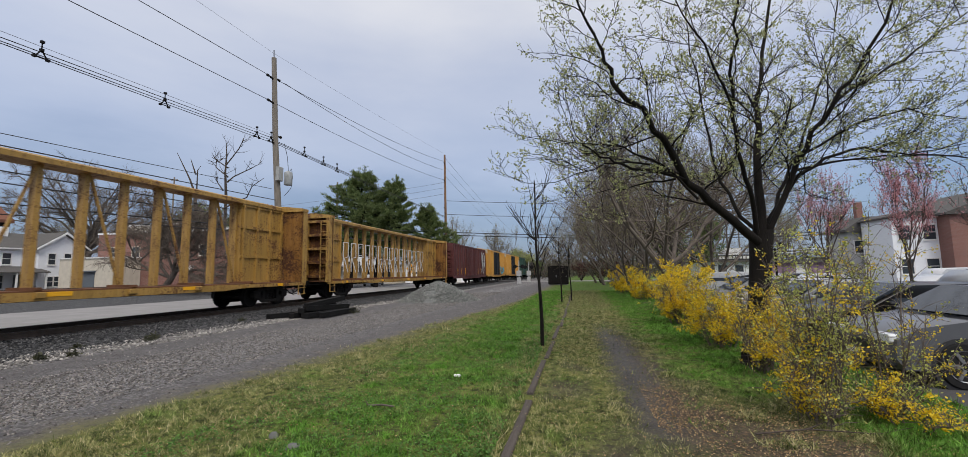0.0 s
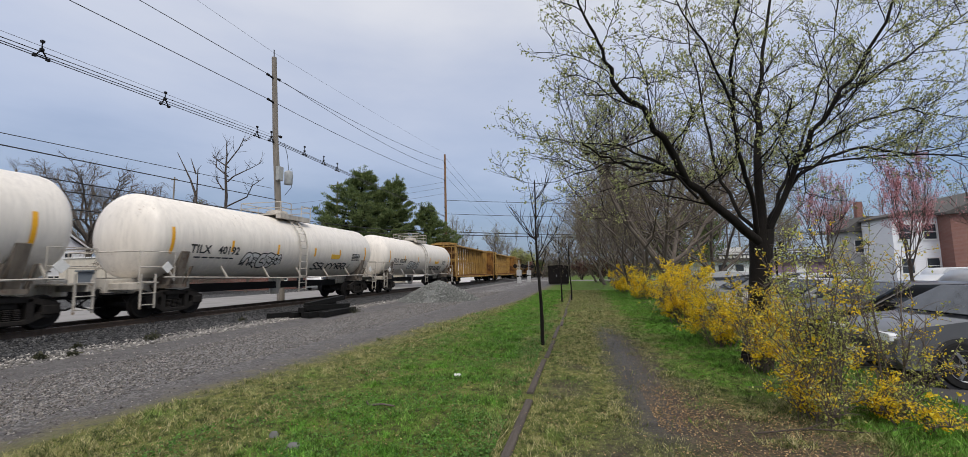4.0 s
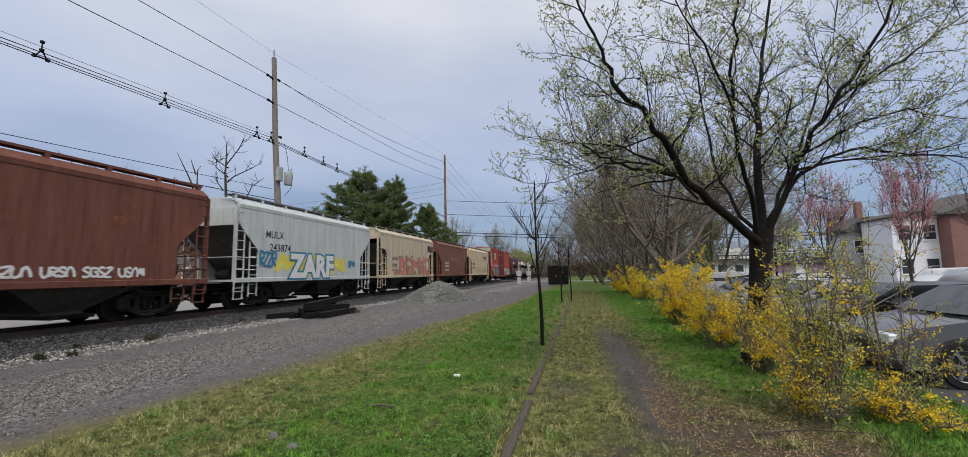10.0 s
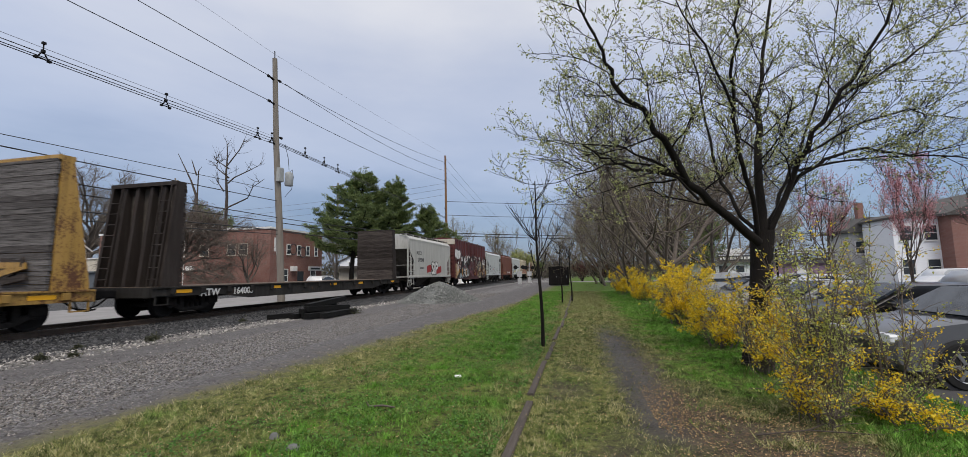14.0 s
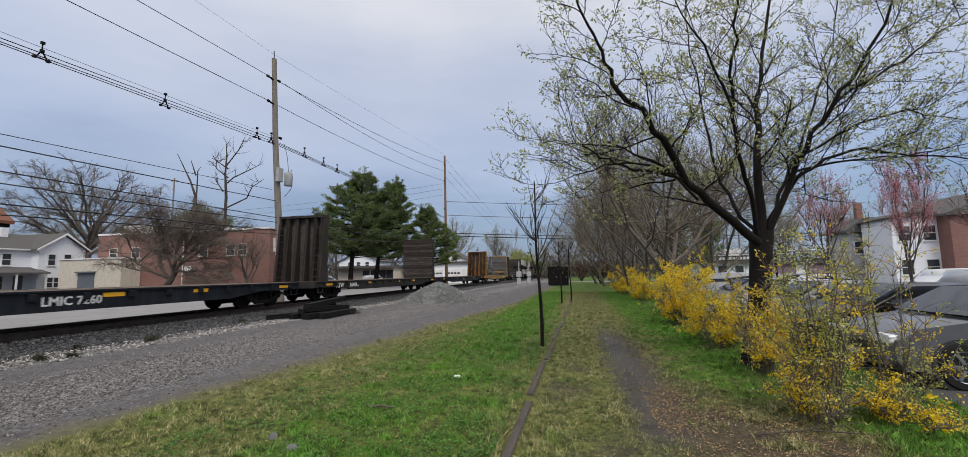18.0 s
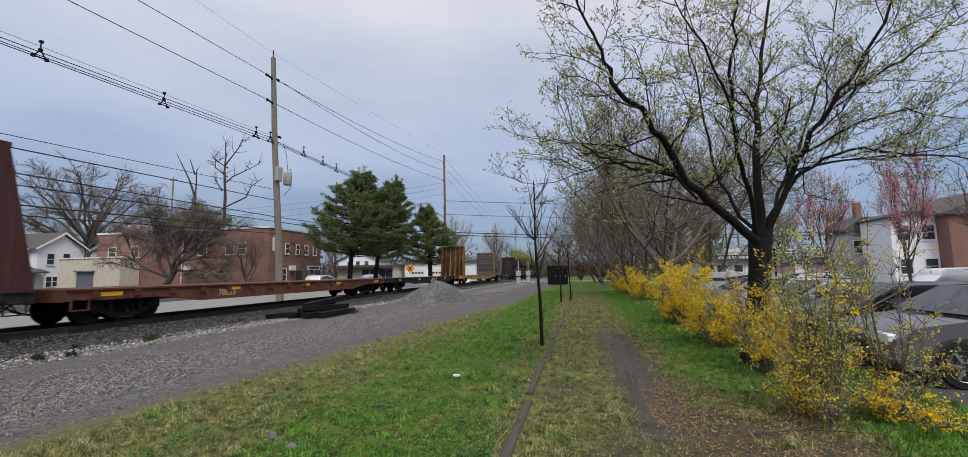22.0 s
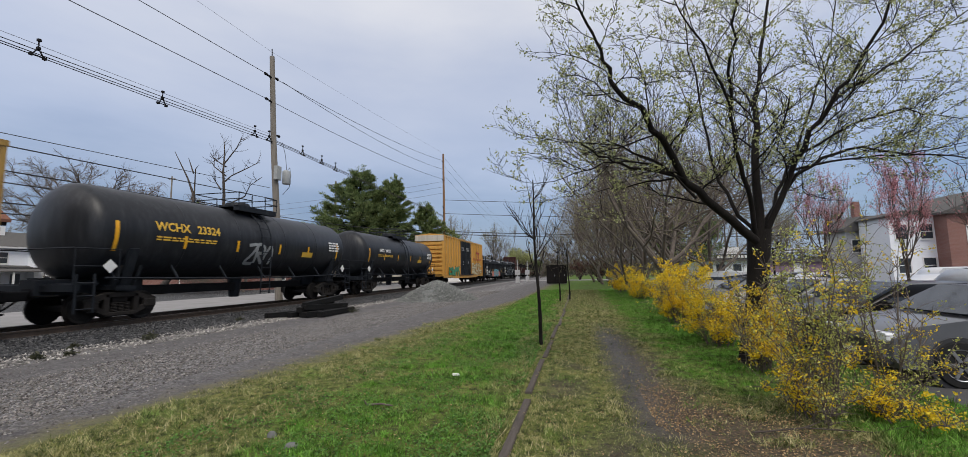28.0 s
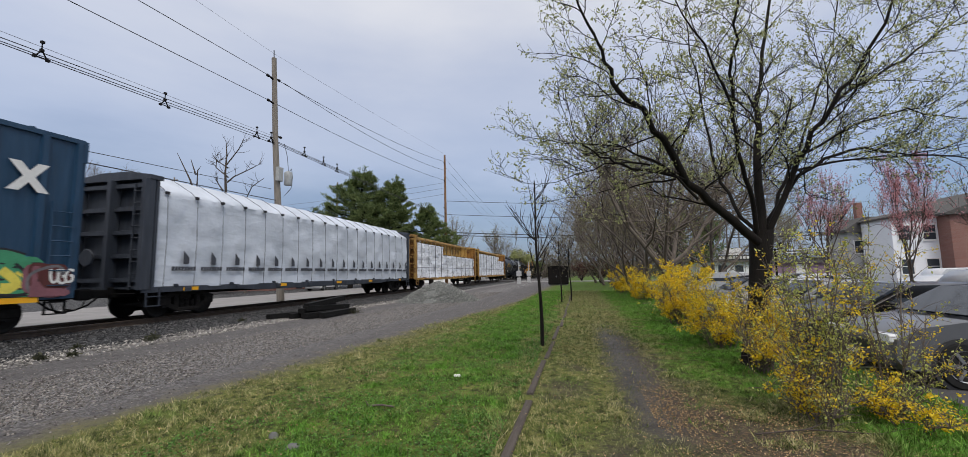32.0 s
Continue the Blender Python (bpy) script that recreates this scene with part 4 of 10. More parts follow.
def centerbeam(label, front, length, mat, steel, load=None, headmat=None, seed=0, sill=None):
    """A centre-beam flat car: end walls, a truss along its middle, a deck on either side."""
    ob = car("centerbeam_flatcar", label, length, front, 2.0)
    h = length / 2
    hm = headmat or mat
    part("deck", Shape().box(-1.4, 1.4, -h + 0.1, h - 0.1, 0.98, 1.04), steel, ob)
    for s in (-1, 1):
        part("side_sill", Shape().prism([(-h, 1.0), (-h, 0.86), (-h + 4, 0.86), (-h + 5, 0.78), (h - 5, 0.78), (h - 4, 0.86), (h, 0.86), (h, 1.0)], "x", s * 1.38, s * 1.45), sill or mat, ob)
        y = s * (h - 0.22)
        part("end_wall", Shape().box(-1.46, 1.46, y - 0.05 + s * -0.1, y + 0.05 + s * -0.1, 0.95, 4.5), P_YELR if hm is P_YEL else hm, ob)
        for x in (-1.4, 0, 1.4):
            part("end_post", Shape().box(x - 0.08, x + 0.08, min(y, y + s * 0.22) - 0.12, max(y, y + s * 0.22), 0.95, 4.52, 0.02), hm, ob)
        for k in range(5):
            part("end_rib", Shape().box(-1.4, 1.4, min(y, y + s * 0.16) - 0.03, max(y, y + s * 0.16), 1.2 + k * 0.76, 1.34 + k * 0.76, 0.02), P_YELR if hm is P_YEL and k < 2 else hm, ob)
        part("end_cap", Shape().prism([(-1.5, 4.5), (1.5, 4.5), (1.5, 4.64), (0.5, 4.78), (-0.5, 4.78), (-1.5, 4.64)], "y", y - 0.22, y + 0.24), hm, ob)
        part("web_panel", Shape().box(-0.3, 0.3, min(s * (h - 3.1), s * (h - 0.3)), max(s * (h - 3.1), s * (h - 0.3)), 1.04, 4.55), mat, ob)
        for z in (1.04, 2.15, 3.45, 4.43):
            part("panel_belt", Shape().box(0.3, 0.37, min(s * (h - 3.1), s * (h - 0.3)), max(s * (h - 3.1), s * (h - 0.3)), z, z + 0.11), mat, ob)
        for k in range(4):
            part("panel_rib", Shape().box(0.3, 0.4, s * (h - 0.5 - k * 0.82) - 0.05, s * (h - 0.5 - k * 0.82) + 0.05, 1.04, 4.55), mat, ob)
        ladder("ladder_tall", (1.15, y + s * 0.22, 0.95), ob, hm, True)
    part("top_chord", Shape().prism([(-0.42, 4.54), (0.42, 4.54), (0.42, 4.69), (0.2, 4.78), (-0.2, 4.78), (-0.42, 4.69)], "y", -h + 0.2, h - 0.2), mat, ob)
    n = 13
    ys = [-h + 3.1 + k * (length - 6.2) / n for k in range(n + 1)]
    me = Shape().box(-0.13, 0.13, -0.075, 0.075, 1.04, 4.55, 0.015).mesh("post", mat)
    for y in ys:
        part("post", me, None, ob, at=(0, y, 0))
    load_side = seed in (1, 4, 5)
    for k, (a, b) in enumerate(zip(ys, ys[1:])):
        if k % 2 == seed % 2 or k in (0, n - 1):
            p, q = ((a, 1.1), (b, 4.48)) if k < n / 2 else ((a, 4.48), (b, 1.1))
            part("diagonal", Shape().beam((0.12, p[0] + 0.08, p[1]), (0.12, q[0] - 0.08, q[1]), 0.07, 0.13 if load_side else 0.06), mat, ob)
    rng = random.Random(seed)
    for k in range(9):
        part("deck_riser", Shape().box(0.4, 1.44, -h + 1.2 + k * (length - 2.4) / 8 - 0.07, -h + 1.2 + k * (length - 2.4) / 8 + 0.07, 1.04, 1.12, 0.01), steel, ob)
        part("winch", Shape().box(1.4, 1.52, -h + 1.6 + k * (length - 3.2) / 8 - 0.12, -h + 1.6 + k * (length - 3.2) / 8 + 0.12, 0.84, 1.0, 0.02), mat, ob)
    for k in (-0.42, -0.2, 0.02, 0.2, 0.42):
        part("reflector", SHARED["plate"], None, ob, at=(1.456, k * length, 0.88))
    end_rig(ob, length, mat)
    return ob

# ---- loads ----
def tension(nt, scale=1.0):
    """Long thin creases of pulled sheeting that run aslant in two ways."""
    a = calc(nt, "ABSOLUTE", calc(nt, "SUBTRACT", noise_tex(nt, 1.3 * scale, 3, stretch=(1, 0.7, 2.6), rough=0.5, turn=0.6), 0.5))
    b = calc(nt, "ABSOLUTE", calc(nt, "SUBTRACT", noise_tex(nt, 1.5 * scale, 3, stretch=(1, 0.7, 2.4), rough=0.5, turn=-0.8), 0.5))
    return calc(nt, "MINIMUM", a, b)


def tarpaulin_material():
    m, nt, b = material("pale_tarpaulin", 0.42)
    broad = noise_tex(nt, 0.8, 4)
    nt.links.new(ramp(nt, broad, (0.3, (0.50, 0.55, 0.62)), (0.7, (0.64, 0.69, 0.77))), b.inputs["Base Color"])
    bump(nt, b, calc(nt, "MULTIPLY_ADD", tension(nt, 0.38), -0.8, broad), 0.55, 0.16)
    return m


def wrap_material():
    """White printed lumber wrap: creased, with rows of grey print."""
    m, nt, b = material("lumber_wrap", 0.42)
    crease = noise_tex(nt, 1.3, 4, stretch=(1, 1.3, 1.1), rough=0.5)
    fold = tension(nt)
    c = ramp(nt, crease, (0.3, (0.70, 0.73, 0.80)), (0.6, (0.86, 0.89, 0.95)))
    co = nt.nodes.new("ShaderNodeTexCoord")
    sw = nt.nodes.new("ShaderNodeSeparateXYZ")
    nt.links.new(co.outputs["Object"], sw.inputs[0])
    # short lines of small print, a third of a metre apart
    row = calc(nt, "LESS_THAN", calc(nt, "FRACT", calc(nt, "MULTIPLY", sw.outputs["Z"], 3.1)), 0.20)
    words = calc(nt, "GREATER_THAN", noise_tex(nt, 13, 2, stretch=(0.2, 1, 0.02)), 0.5)
    block = calc(nt, "GREATER_THAN", noise_tex(nt, 1.5, 1, stretch=(0.2, 1, 2.6)), 0.47)
    inked = calc(nt, "MULTIPLY", calc(nt, "MULTIPLY", calc(nt, "MULTIPLY", row, words), block), 0.72)
    line = calc(nt, "MULTIPLY", calc(nt, "LESS_THAN", calc(nt, "ABSOLUTE", calc(nt, "SUBTRACT", sw.outputs["Z"], 1.9)), 0.022), 0.8)
    nt.links.new(mix(nt, calc(nt, "MAXIMUM", inked, line), c, (0.10, 0.11, 0.16)), b.inputs["Base Color"])
    bump(nt, b, calc(nt, "MULTIPLY_ADD", fold, -0.9, crease), 0.9, 0.15)
    return m


M_WRAP = wrap_material()
M_SHROUD = tarpaulin_material()
M_STRAP = plain("black_strap", (0.03, 0.03, 0.035), 0.7)
M_LOGO = glow_free("dark_print", (0.05, 0.055, 0.07))


def pack(y0, y1, z0, z1, seed):
    """A wrapped bundle of lumber with sagging, uneven wrap."""
    s = Shape()
    ny, nz = 9, 8
    rings = []
    for i in range(ny + 1):
        y = y0 + 0.03 + (y1 - y0 - 0.06) * i / ny
        ring = []
        for j in range(nz + 1):
            z = z0 - 0.02 + (z1 - z0 + 0.02) * j / nz
            o = 0.09 * noise.noise((y * 0.9 + z * 0.6, z * 1.6, 3)) + 0.05 * noise.noise((y * 2.6 - z, z * 3.4, seed)) - (0.02 if i in (0, ny) else 0) + (0.05 if z < 1.3 else 0)
            ring.append((1.36 + o, y, z + (0.05 * noise.noise((y, seed, 3)) if j == nz else 0)))
        ring += [(0.4, y, z1 - 0.01 + 0.05 * noise.noise((y, seed, 3))), (0.4, y, z0 + 0.02)]
        rings.append(ring)
    return s.loft(rings)


def lumber(ob, length, low, seed, short=((0.98, 2.16), (2.16, 3.36)), straps=1):
    """Bundles on the deck on the near side and the far one; the front ones stand lower."""
    h = length / 2
    n = 11
    w = (length - 1.2) / n
    for k in range(n):
        y0 = -h + 0.6 + k * w
        tiers = short if k >= n - low else [(0.98, 2.16), (2.16, 3.1), (3.1, 4.04)]
        for a, b in tiers:
            part("lumber_pack", pack(y0, y0 + w, a, b, seed + k + b), M_WRAP, ob, "bundle of lumber in white printed plastic wrap", smooth=True)
            part("lumber_pack", Shape().box(-1.36, -0.4, y0 + 0.03, y0 + w - 0.03, a, b, 0.03), M_WRAP, ob)
        top = tiers[-1][1]
        if k % straps:
            continue
        part("strap", Shape().tube([(1.44, y0 + w * 0.5, 1.0), (1.43, y0 + w * 0.5, top - 0.1), (1.34, y0 + w * 0.5, top + 0.04), (0.42, y0 + w * 0.5, top + 0.12)], 0.02, 4), M_STRAP, ob)


def shroud(ob, length):
    """One high load under a white tarpaulin with straps and printed marks."""
    h = length / 2
    n, m = 120, 18
    rings = []
    for i in range(n + 1):
        y = -h + 0.38 + (length - 0.76) * i / n
        ring = []
        for j in range(m + 1):
            z = 0.93 + 3.22 * j / m
            sag = 0.07 * noise.noise((y * 0.9, z * 0.7, 5)) + 0.05 * noise.noise((y * 2.2 + z * 2.0, z * 1.2 - y * 0.8, 9)) + 0.025 * noise.noise((y * 6 - z * 5, z * 3, 4))
            ring.append((1.38 + sag, y, z))
        for x, z in ((1.27, 4.28), (0.8, 4.56), (0.5, 4.82), (-0.5, 4.82), (-0.8, 4.56), (-1.27, 4.28), (-1.38, 4.1), (-1.38, 1.1)):
            ring.append((x, y, z + 0.04 * noise.noise((x, y * 1.4, 2))))
        rings.append(ring)
    part("tarpaulin", Shape().loft(rings), M_SHROUD, ob, "creased white tarpaulin over stacked lumber", smooth=True)
    for k in range(19):
        y = -10.2 + 1.15 * k
        part("strap", Shape().tube([(1.47, y, 1.0), (1.485, y + 0.03, 2.6), (1.46, y, 4.1), (1.28, y - 0.1, 4.34), (0.5, y - 0.3, 4.88)], 0.009, 4), M_STRAP, ob)
        part("strap_pad", Shape().box(1.40, 1.48, y - 0.06, y + 0.06, 4.1, 4.19), M_STRAP, ob)
        if k < 18:
            c = y + 0.78
            part("printed_mark", Shape().prism([(c - 0.07, 1.78), (c + 0.14, 1.78), (c + 0.14, 2.02), (c - 0.07, 2.24)], "x", 1.462, 1.474), M_LOGO, ob)
            wordmark(c - 0.5, c + 0.45, 1.56, 1.70, 1.462, M_LOGO, ob, 8, 0, "printed_bar")


# ---- the cars, from the far end of the train to the near end ----
P_YEL = paint("yellow_paint", (0.40, 0.235, 0.055), 0.55, (0.11, 0.045, 0.022))
P_YEL2 = paint("bright_yellow_paint", (0.50, 0.275, 0.03), 0.15)
P_YELR = paint("rust_eaten_yellow_paint", (0.26, 0.125, 0.03), 0.75, (0.07, 0.032, 0.02), 0.8, 0.5)
P_DECKR = plain("rusty_deck", (0.16, 0.075, 0.04), 0.9, 0, 0.5, 2, 0.3)
P_MAROON = paint("maroon_paint", (0.095, 0.019, 0.019), 0.15, (0.06, 0.02, 0.014), 0.5)
P_MAROON2 = paint("dull_maroon_paint", (0.10, 0.022, 0.02), 0.25, (0.05, 0.02, 0.014), 0.6)
P_RED = paint("faded_red_paint", (0.33, 0.050, 0.030), 0.52, (0.44, 0.16, 0.06), 0.6, 0.4)
P_REDDK = paint("dull_red_paint", (0.17, 0.020, 0.020), 0.15, (0.2, 0.07, 0.03), 0.6, 0.4)
P_CREAM = paint("cream_paint", (0.60, 0.48, 0.31), 0.16, (0.22, 0.12, 0.06), 0.6, 0.28)
P_CREAM2 = paint("grimy_cream_paint", (0.55, 0.47, 0.34), 0.25, (0.24, 0.12, 0.06), 0.6, 0.3)
P_BROWN = paint("brown_paint", (0.19, 0.085, 0.058), 0.35, (0.24, 0.13, 0.09), 0.7, 0.35)
P_BROWN2 = paint("red_brown_paint", (0.165, 0.062, 0.042), 0.3, (0.24, 0.09, 0.04), 0.7, 0.35)
P_GREY = paint("light_grey_paint", (0.46, 0.46, 0.43), 0.06, (0.2, 0.15, 0.1), 0.55, 0.2)
P_PALE = paint("pale_grey_paint", (0.52, 0.55, 0.54), 0.10, (0.3, 0.16, 0.09), 0.55, 0.2)
P_TANKW = paint("white_tank_paint", (0.80, 0.75, 0.68), 0.08, (0.40, 0.30, 0.22), 0.42, 0.10)
P_TRIMW = paint("grimy_white_trim", (0.52, 0.48, 0.42), 0.35, (0.22, 0.14, 0.09), 0.6, 0.4)
P_GRIME = paint("grimed_bracket", (0.20, 0.17, 0.14), 0.4, (0.12, 0.07, 0.045), 0.8, 0.5)
P_TANKB = paint("black_tank_paint", (0.018, 0.020, 0.024), 0.0, (0.06, 0.05, 0.045), 0.40, 0.3)
P_BLACK = paint("black_paint", (0.010, 0.013, 0.018), 0.04, (0.03, 0.027, 0.026), 0.6, 0.3)
P_LID = paint("cover_paint", (0.13, 0.135, 0.14), 0.05, (0.10, 0.09, 0.08), 0.45, 0.3)
P_ORANGE = paint("orange_yellow_paint", (0.58, 0.30, 0.055), 0.08, (0.25, 0.12, 0.05), 0.55, 0.2)
P_DARKFL = paint("dark_flat_paint", (0.025, 0.023, 0.021), 0.3, (0.09, 0.055, 0.035), 0.75, 0.3)
P_DARKHD = paint("dark_brown_bulkhead", (0.030, 0.023, 0.020), 0.25, (0.07, 0.04, 0.03), 0.75, 0.3)
P_RUSTFL = paint("rusty_flat_paint", (0.13, 0.050, 0.034), 0.4, (0.17, 0.075, 0.035), 0.8, 0.35)
P_RUSTHD = paint("rusty_plate", (0.075, 0.032, 0.028), 0.35, (0.11, 0.045, 0.03), 0.8, 0.35)
P_BLUE = paint("blue_paint", (0.012, 0.050, 0.105), 0.05, (0.03, 0.05, 0.06), 0.5, 0.25)
P_SLATE = paint("slate_bulkhead", (0.032, 0.040, 0.056), 0.1, (0.05, 0.04, 0.04), 0.6, 0.3)
P_GREEN = paint("dark_green_paint", (0.02, 0.07, 0.05), 0.1)
P_ROOFW = paint("galvanised_roof", (0.50, 0.46, 0.38), 0.2, (0.25, 0.14, 0.08), 0.6, 0.25)
G_SILVER = plain("silver_spray", (0.36, 0.38, 0.39), 0.45, 0, 0.35, 2, 0)
G_WHITE = plain("white_spray", (0.72, 0.72, 0.70), 0.6, 0, 0.15, 3, 0)
G_CYAN = plain("cyan_spray", (0.12, 0.42, 0.52), 0.6, 0, 0.3, 2, 0)
G_SALMON = plain("salmon_spray", (0.60, 0.20, 0.14), 0.6, 0, 0.3, 2, 0)
G_TAN = plain("tan_spray", (0.50, 0.36, 0.22), 0.6, 0, 0.4, 1.5, 0)
G_BLUE = plain("blue_spray", (0.03, 0.20, 0.33), 0.6, 0, 0.2, 3, 0)
G_YEL = plain("yellow_spray", (0.72, 0.62, 0.10), 0.6, 0, 0.25, 2, 0)
G_PINK = plain("pink_spray", (0.42, 0.13, 0.13), 0.6, 0, 0.35, 2, 0)
G_GREEN = plain("green_spray", (0.05, 0.28, 0.14), 0.6, 0, 0.3, 2, 0)
G_CREAM = plain("cream_spray", (0.62, 0.56, 0.38), 0.6, 0, 0.2, 2, 0)
G_BLACK = plain("black_spray", (0.018, 0.018, 0.02), 0.6, 0, 0.3, 3, 0)
G_RED = plain("red_spray", (0.33, 0.02, 0.02), 0.6, 0, 0.2, 3, 0)
G_ROSE = plain("faded_rose_spray", (0.42, 0.22, 0.16), 0.6, 0, 0.5, 1.5, 0)
G_OLIVE = plain("olive_spray", (0.12, 0.11, 0.07), 0.6, 0, 0.4, 2, 0)
G_CHALK = plain("rubbed_chalk", (0.36, 0.20, 0.12), 0.9, 0, 0.6, 3, 0)
G_GREY = plain("grey_spray", (0.16, 0.15, 0.16), 0.55, 0, 0.4, 2, 0)
G_PALE = plain("pale_silver_spray", (0.50, 0.50, 0.49), 0.5, 0, 0.3, 2, 0)
G_MAUVE = plain("faded_mauve_spray", (0.25, 0.10, 0.12), 0.6, 0, 0.3, 2, 0)

for dark in (P_BLACK, P_TANKB, P_DARKFL, P_DARKHD):
    dark.node_tree.nodes["Principled BSDF"].inputs["Specular IOR Level"].default_value = 0.28     # dusty enamel


def consist():
    rng = random.Random(7)
    # cars already far ahead at the start
    front = 63.0
    for i, (l, mat, roof, lab) in enumerate((
            (15.2, P_ORANGE, P_ROOFW, "orange-yellow boxcar with a pale roof and sprayed graffiti"),
            (18.2, P_ORANGE, P_ROOFW, "orange-yellow boxcar with a dark sliding door"),
            (15.5, P_GREEN, P_GREEN, "dark green boxcar far ahead in the train"))):
        o = boxcar(lab, front + l, l, mat, roof, P_BLACK if i < 2 else mat, mat, eave=4.75)
        if i == 0:
            graffiti(90, 2.6, 1.1, 4.0, 1.4, 4, G_CYAN, G_BLACK, o, 1.6, 0.3)
        front += l + 1.6
    for l, mat, lab in ((15.4, P_DARKFL, "dark covered hopper far ahead in the train"), (15.4, P_BROWN, "brown covered hopper far ahead in the train"), (15.4, P_DARKFL, "dark covered hopper far ahead in the train")):
        hopper(lab, front + l, l, mat, mat, 3)
        front += l + 1.6
    o = boxcar("dark maroon ribbed boxcar with white graffiti at its end", 61.47, 16.56, P_MAROON2, P_MAROON2, P_MAROON2, P_MAROON2, eave=4.5)
    graffiti(91, 5.4, 1.3, 2.2, 2.8, 4, G_WHITE, G_BLACK, o, 1.6, 0.1)
    # three empty centre-beam cars
    o = centerbeam("yellow centre-beam flatcar, empty, with white graffiti on its truss", 42.93, 21.7, P_YEL, P_DECKR, seed=1)
    sq = Shape()
    for k in range(15):
        y = -7.0 + k * 0.98
        ribbon(sq, [(y - 0.3, 1.5), (y - 0.32, 3.4), (y + 0.28, 3.4), (y + 0.3, 2.5), (y - 0.2, 2.4), (y + 0.3, 1.5)], 0.10, 0.23 + 0.001 * k, 1)
    part("graffiti", sq, G_WHITE, o, "white block letters sprayed across the truss")
    centerbeam("yellow centre-beam flatcar, empty, with rusting truss", 19.21, 21.8, P_YEL, P_DECKR, seed=2)
    o = centerbeam("yellow centre-beam flatcar, empty, with rusted posts", -4.34, 21.9, P_YEL, P_DECKR, seed=3)
    for z in (3.6, 3.2, 2.8, 2.1):
        bars(rng, 8.3, z, 0.31, M_BLACK, o, 2, 1.2, 0.05)
    # three white tank cars
    for i, (f, l) in enumerate(((-27.55, 17.1), (-45.63, 16.2), (-62.83, 16.2))):
        o = tank("white tank car with a grimy shell, dome platform and yellow markers", f, l, P_TANKW, P_TRIMW, True, P_GRIME)
        y = -l / 2 + 2.55
        lettering("402240" if i == 0 else "40192", 0.42, y + 1.1, 2.18, 1.40, M_BLACK, o, bold=0.008)
        lettering("TILX", 0.42, y - 0.2, 2.18, 1.40, M_BLACK, o, bold=0.008)
        bars(rng, y - 0.4, 2.0, 1.33, M_BLACK, o, 1, 1.8, 0.05)
        graffiti(20 + i, -3.6, 1.68, 2.2, 0.62, 5, G_WHITE, G_BLACK, o, 1.40, 0.16)
        graffiti(30 + i, 1.3, 1.62, 3.6, 0.36, 8, G_BLACK, G_BLACK, o, 1.36, 0.035)
        bars(rng, 4.9, 2.5, 1.46, M_BLACK, o, 5, 0.9, 0.05)
        hug(o, 1.47, 2.72)
    # maroon hopper
    o = hopper("maroon covered hopper with white numbers and faded graffiti", -80.11, 16.0, P_MAROON, M_BOARD, 3, 0, 4.1)
    lettering("450954", 0.46, -3.7, 2.55, 1.55, M_WHITE, o, bold=0.012)
    part("company_mark", Shape().box(1.546, 1.552, -4.6, -2.9, 3.2, 3.55), M_WHITE, o)
    lm = Shape()
    for k in range(4):
        a = 4.4 + k * 0.62
        lm.prism([(a, 3.3), (a + 0.5, 3.3), (a + 0.58, 3.75), (a + 0.08, 3.75)], "x", 1.546, 1.552)
    part("company_logo", lm, M_WHITE, o)
    bars(rng, -4.6, 2.2, 1.547, M_WHITE, o, 2, 2.0, 0.06)
    wild(40, 1.6, 1.35, 5.0, 1.7, 4, (G_MAUVE,), P_MAROON2, o, 1.55)
    graffiti(41, -2.2, 1.3, 2.8, 0.6, 5, G_WHITE, G_WHITE, o, 1.55, 0.03)
    # red boxcar
    o = boxcar("faded red boxcar with double plug doors, rust and silver graffiti", -97.7, 18.4, P_RED, P_ROOFW, P_REDDK, P_MAROON2, ((-2.46, 2.59),), eave=5.15)
    part("company_crest", Shape().turn([(1.592, 0.02), (1.592, 0.60), (1.6, 0.60), (1.6, 0.02)], 28, "x").moved(dy=-7.6, dz=4.17), G_BLACK, o, "dark round crest")
    part("crest_shield", Shape().prism([(-7.78, 4.1), (-7.6, 3.9), (-7.42, 4.1), (-7.42, 4.3), (-7.6, 4.42), (-7.78, 4.3)], "x", 1.6, 1.604).prism([(-7.95, 3.86), (-7.25, 3.86), (-7.4, 3.94), (-7.8, 3.94)], "x", 1.6, 1.604), G_SILVER, o)
    for k, w in enumerate((2.2, 1.7, 1.9)):
        wordmark(-6.66, -6.66 + w * 0.78, 4.26 - k * 0.33, 4.44 - k * 0.33, 1.592, M_CREAMT, o, (8, 7, 7)[k], 0.03, "company_lettering")
    lettering("218", 0.42, -8.0, 1.88, 1.592, M_WHITE, o, bold=0.01)
    lettering("120", 0.42, -7.14, 1.88, 1.592, M_WHITE, o, bold=0.01)
    bars(rng, -8.2, 1.72, 1.592, M_WHITE, o, 2, 0.5, 0.05)
    bars(rng, -7.4, 1.72, 1.592, M_WHITE, o, 3, 0.5, 0.05)
    wordmark(-8.25, -7.8, 2.4, 2.62, 1.592, M_WHITE, o, 2, 0.04)
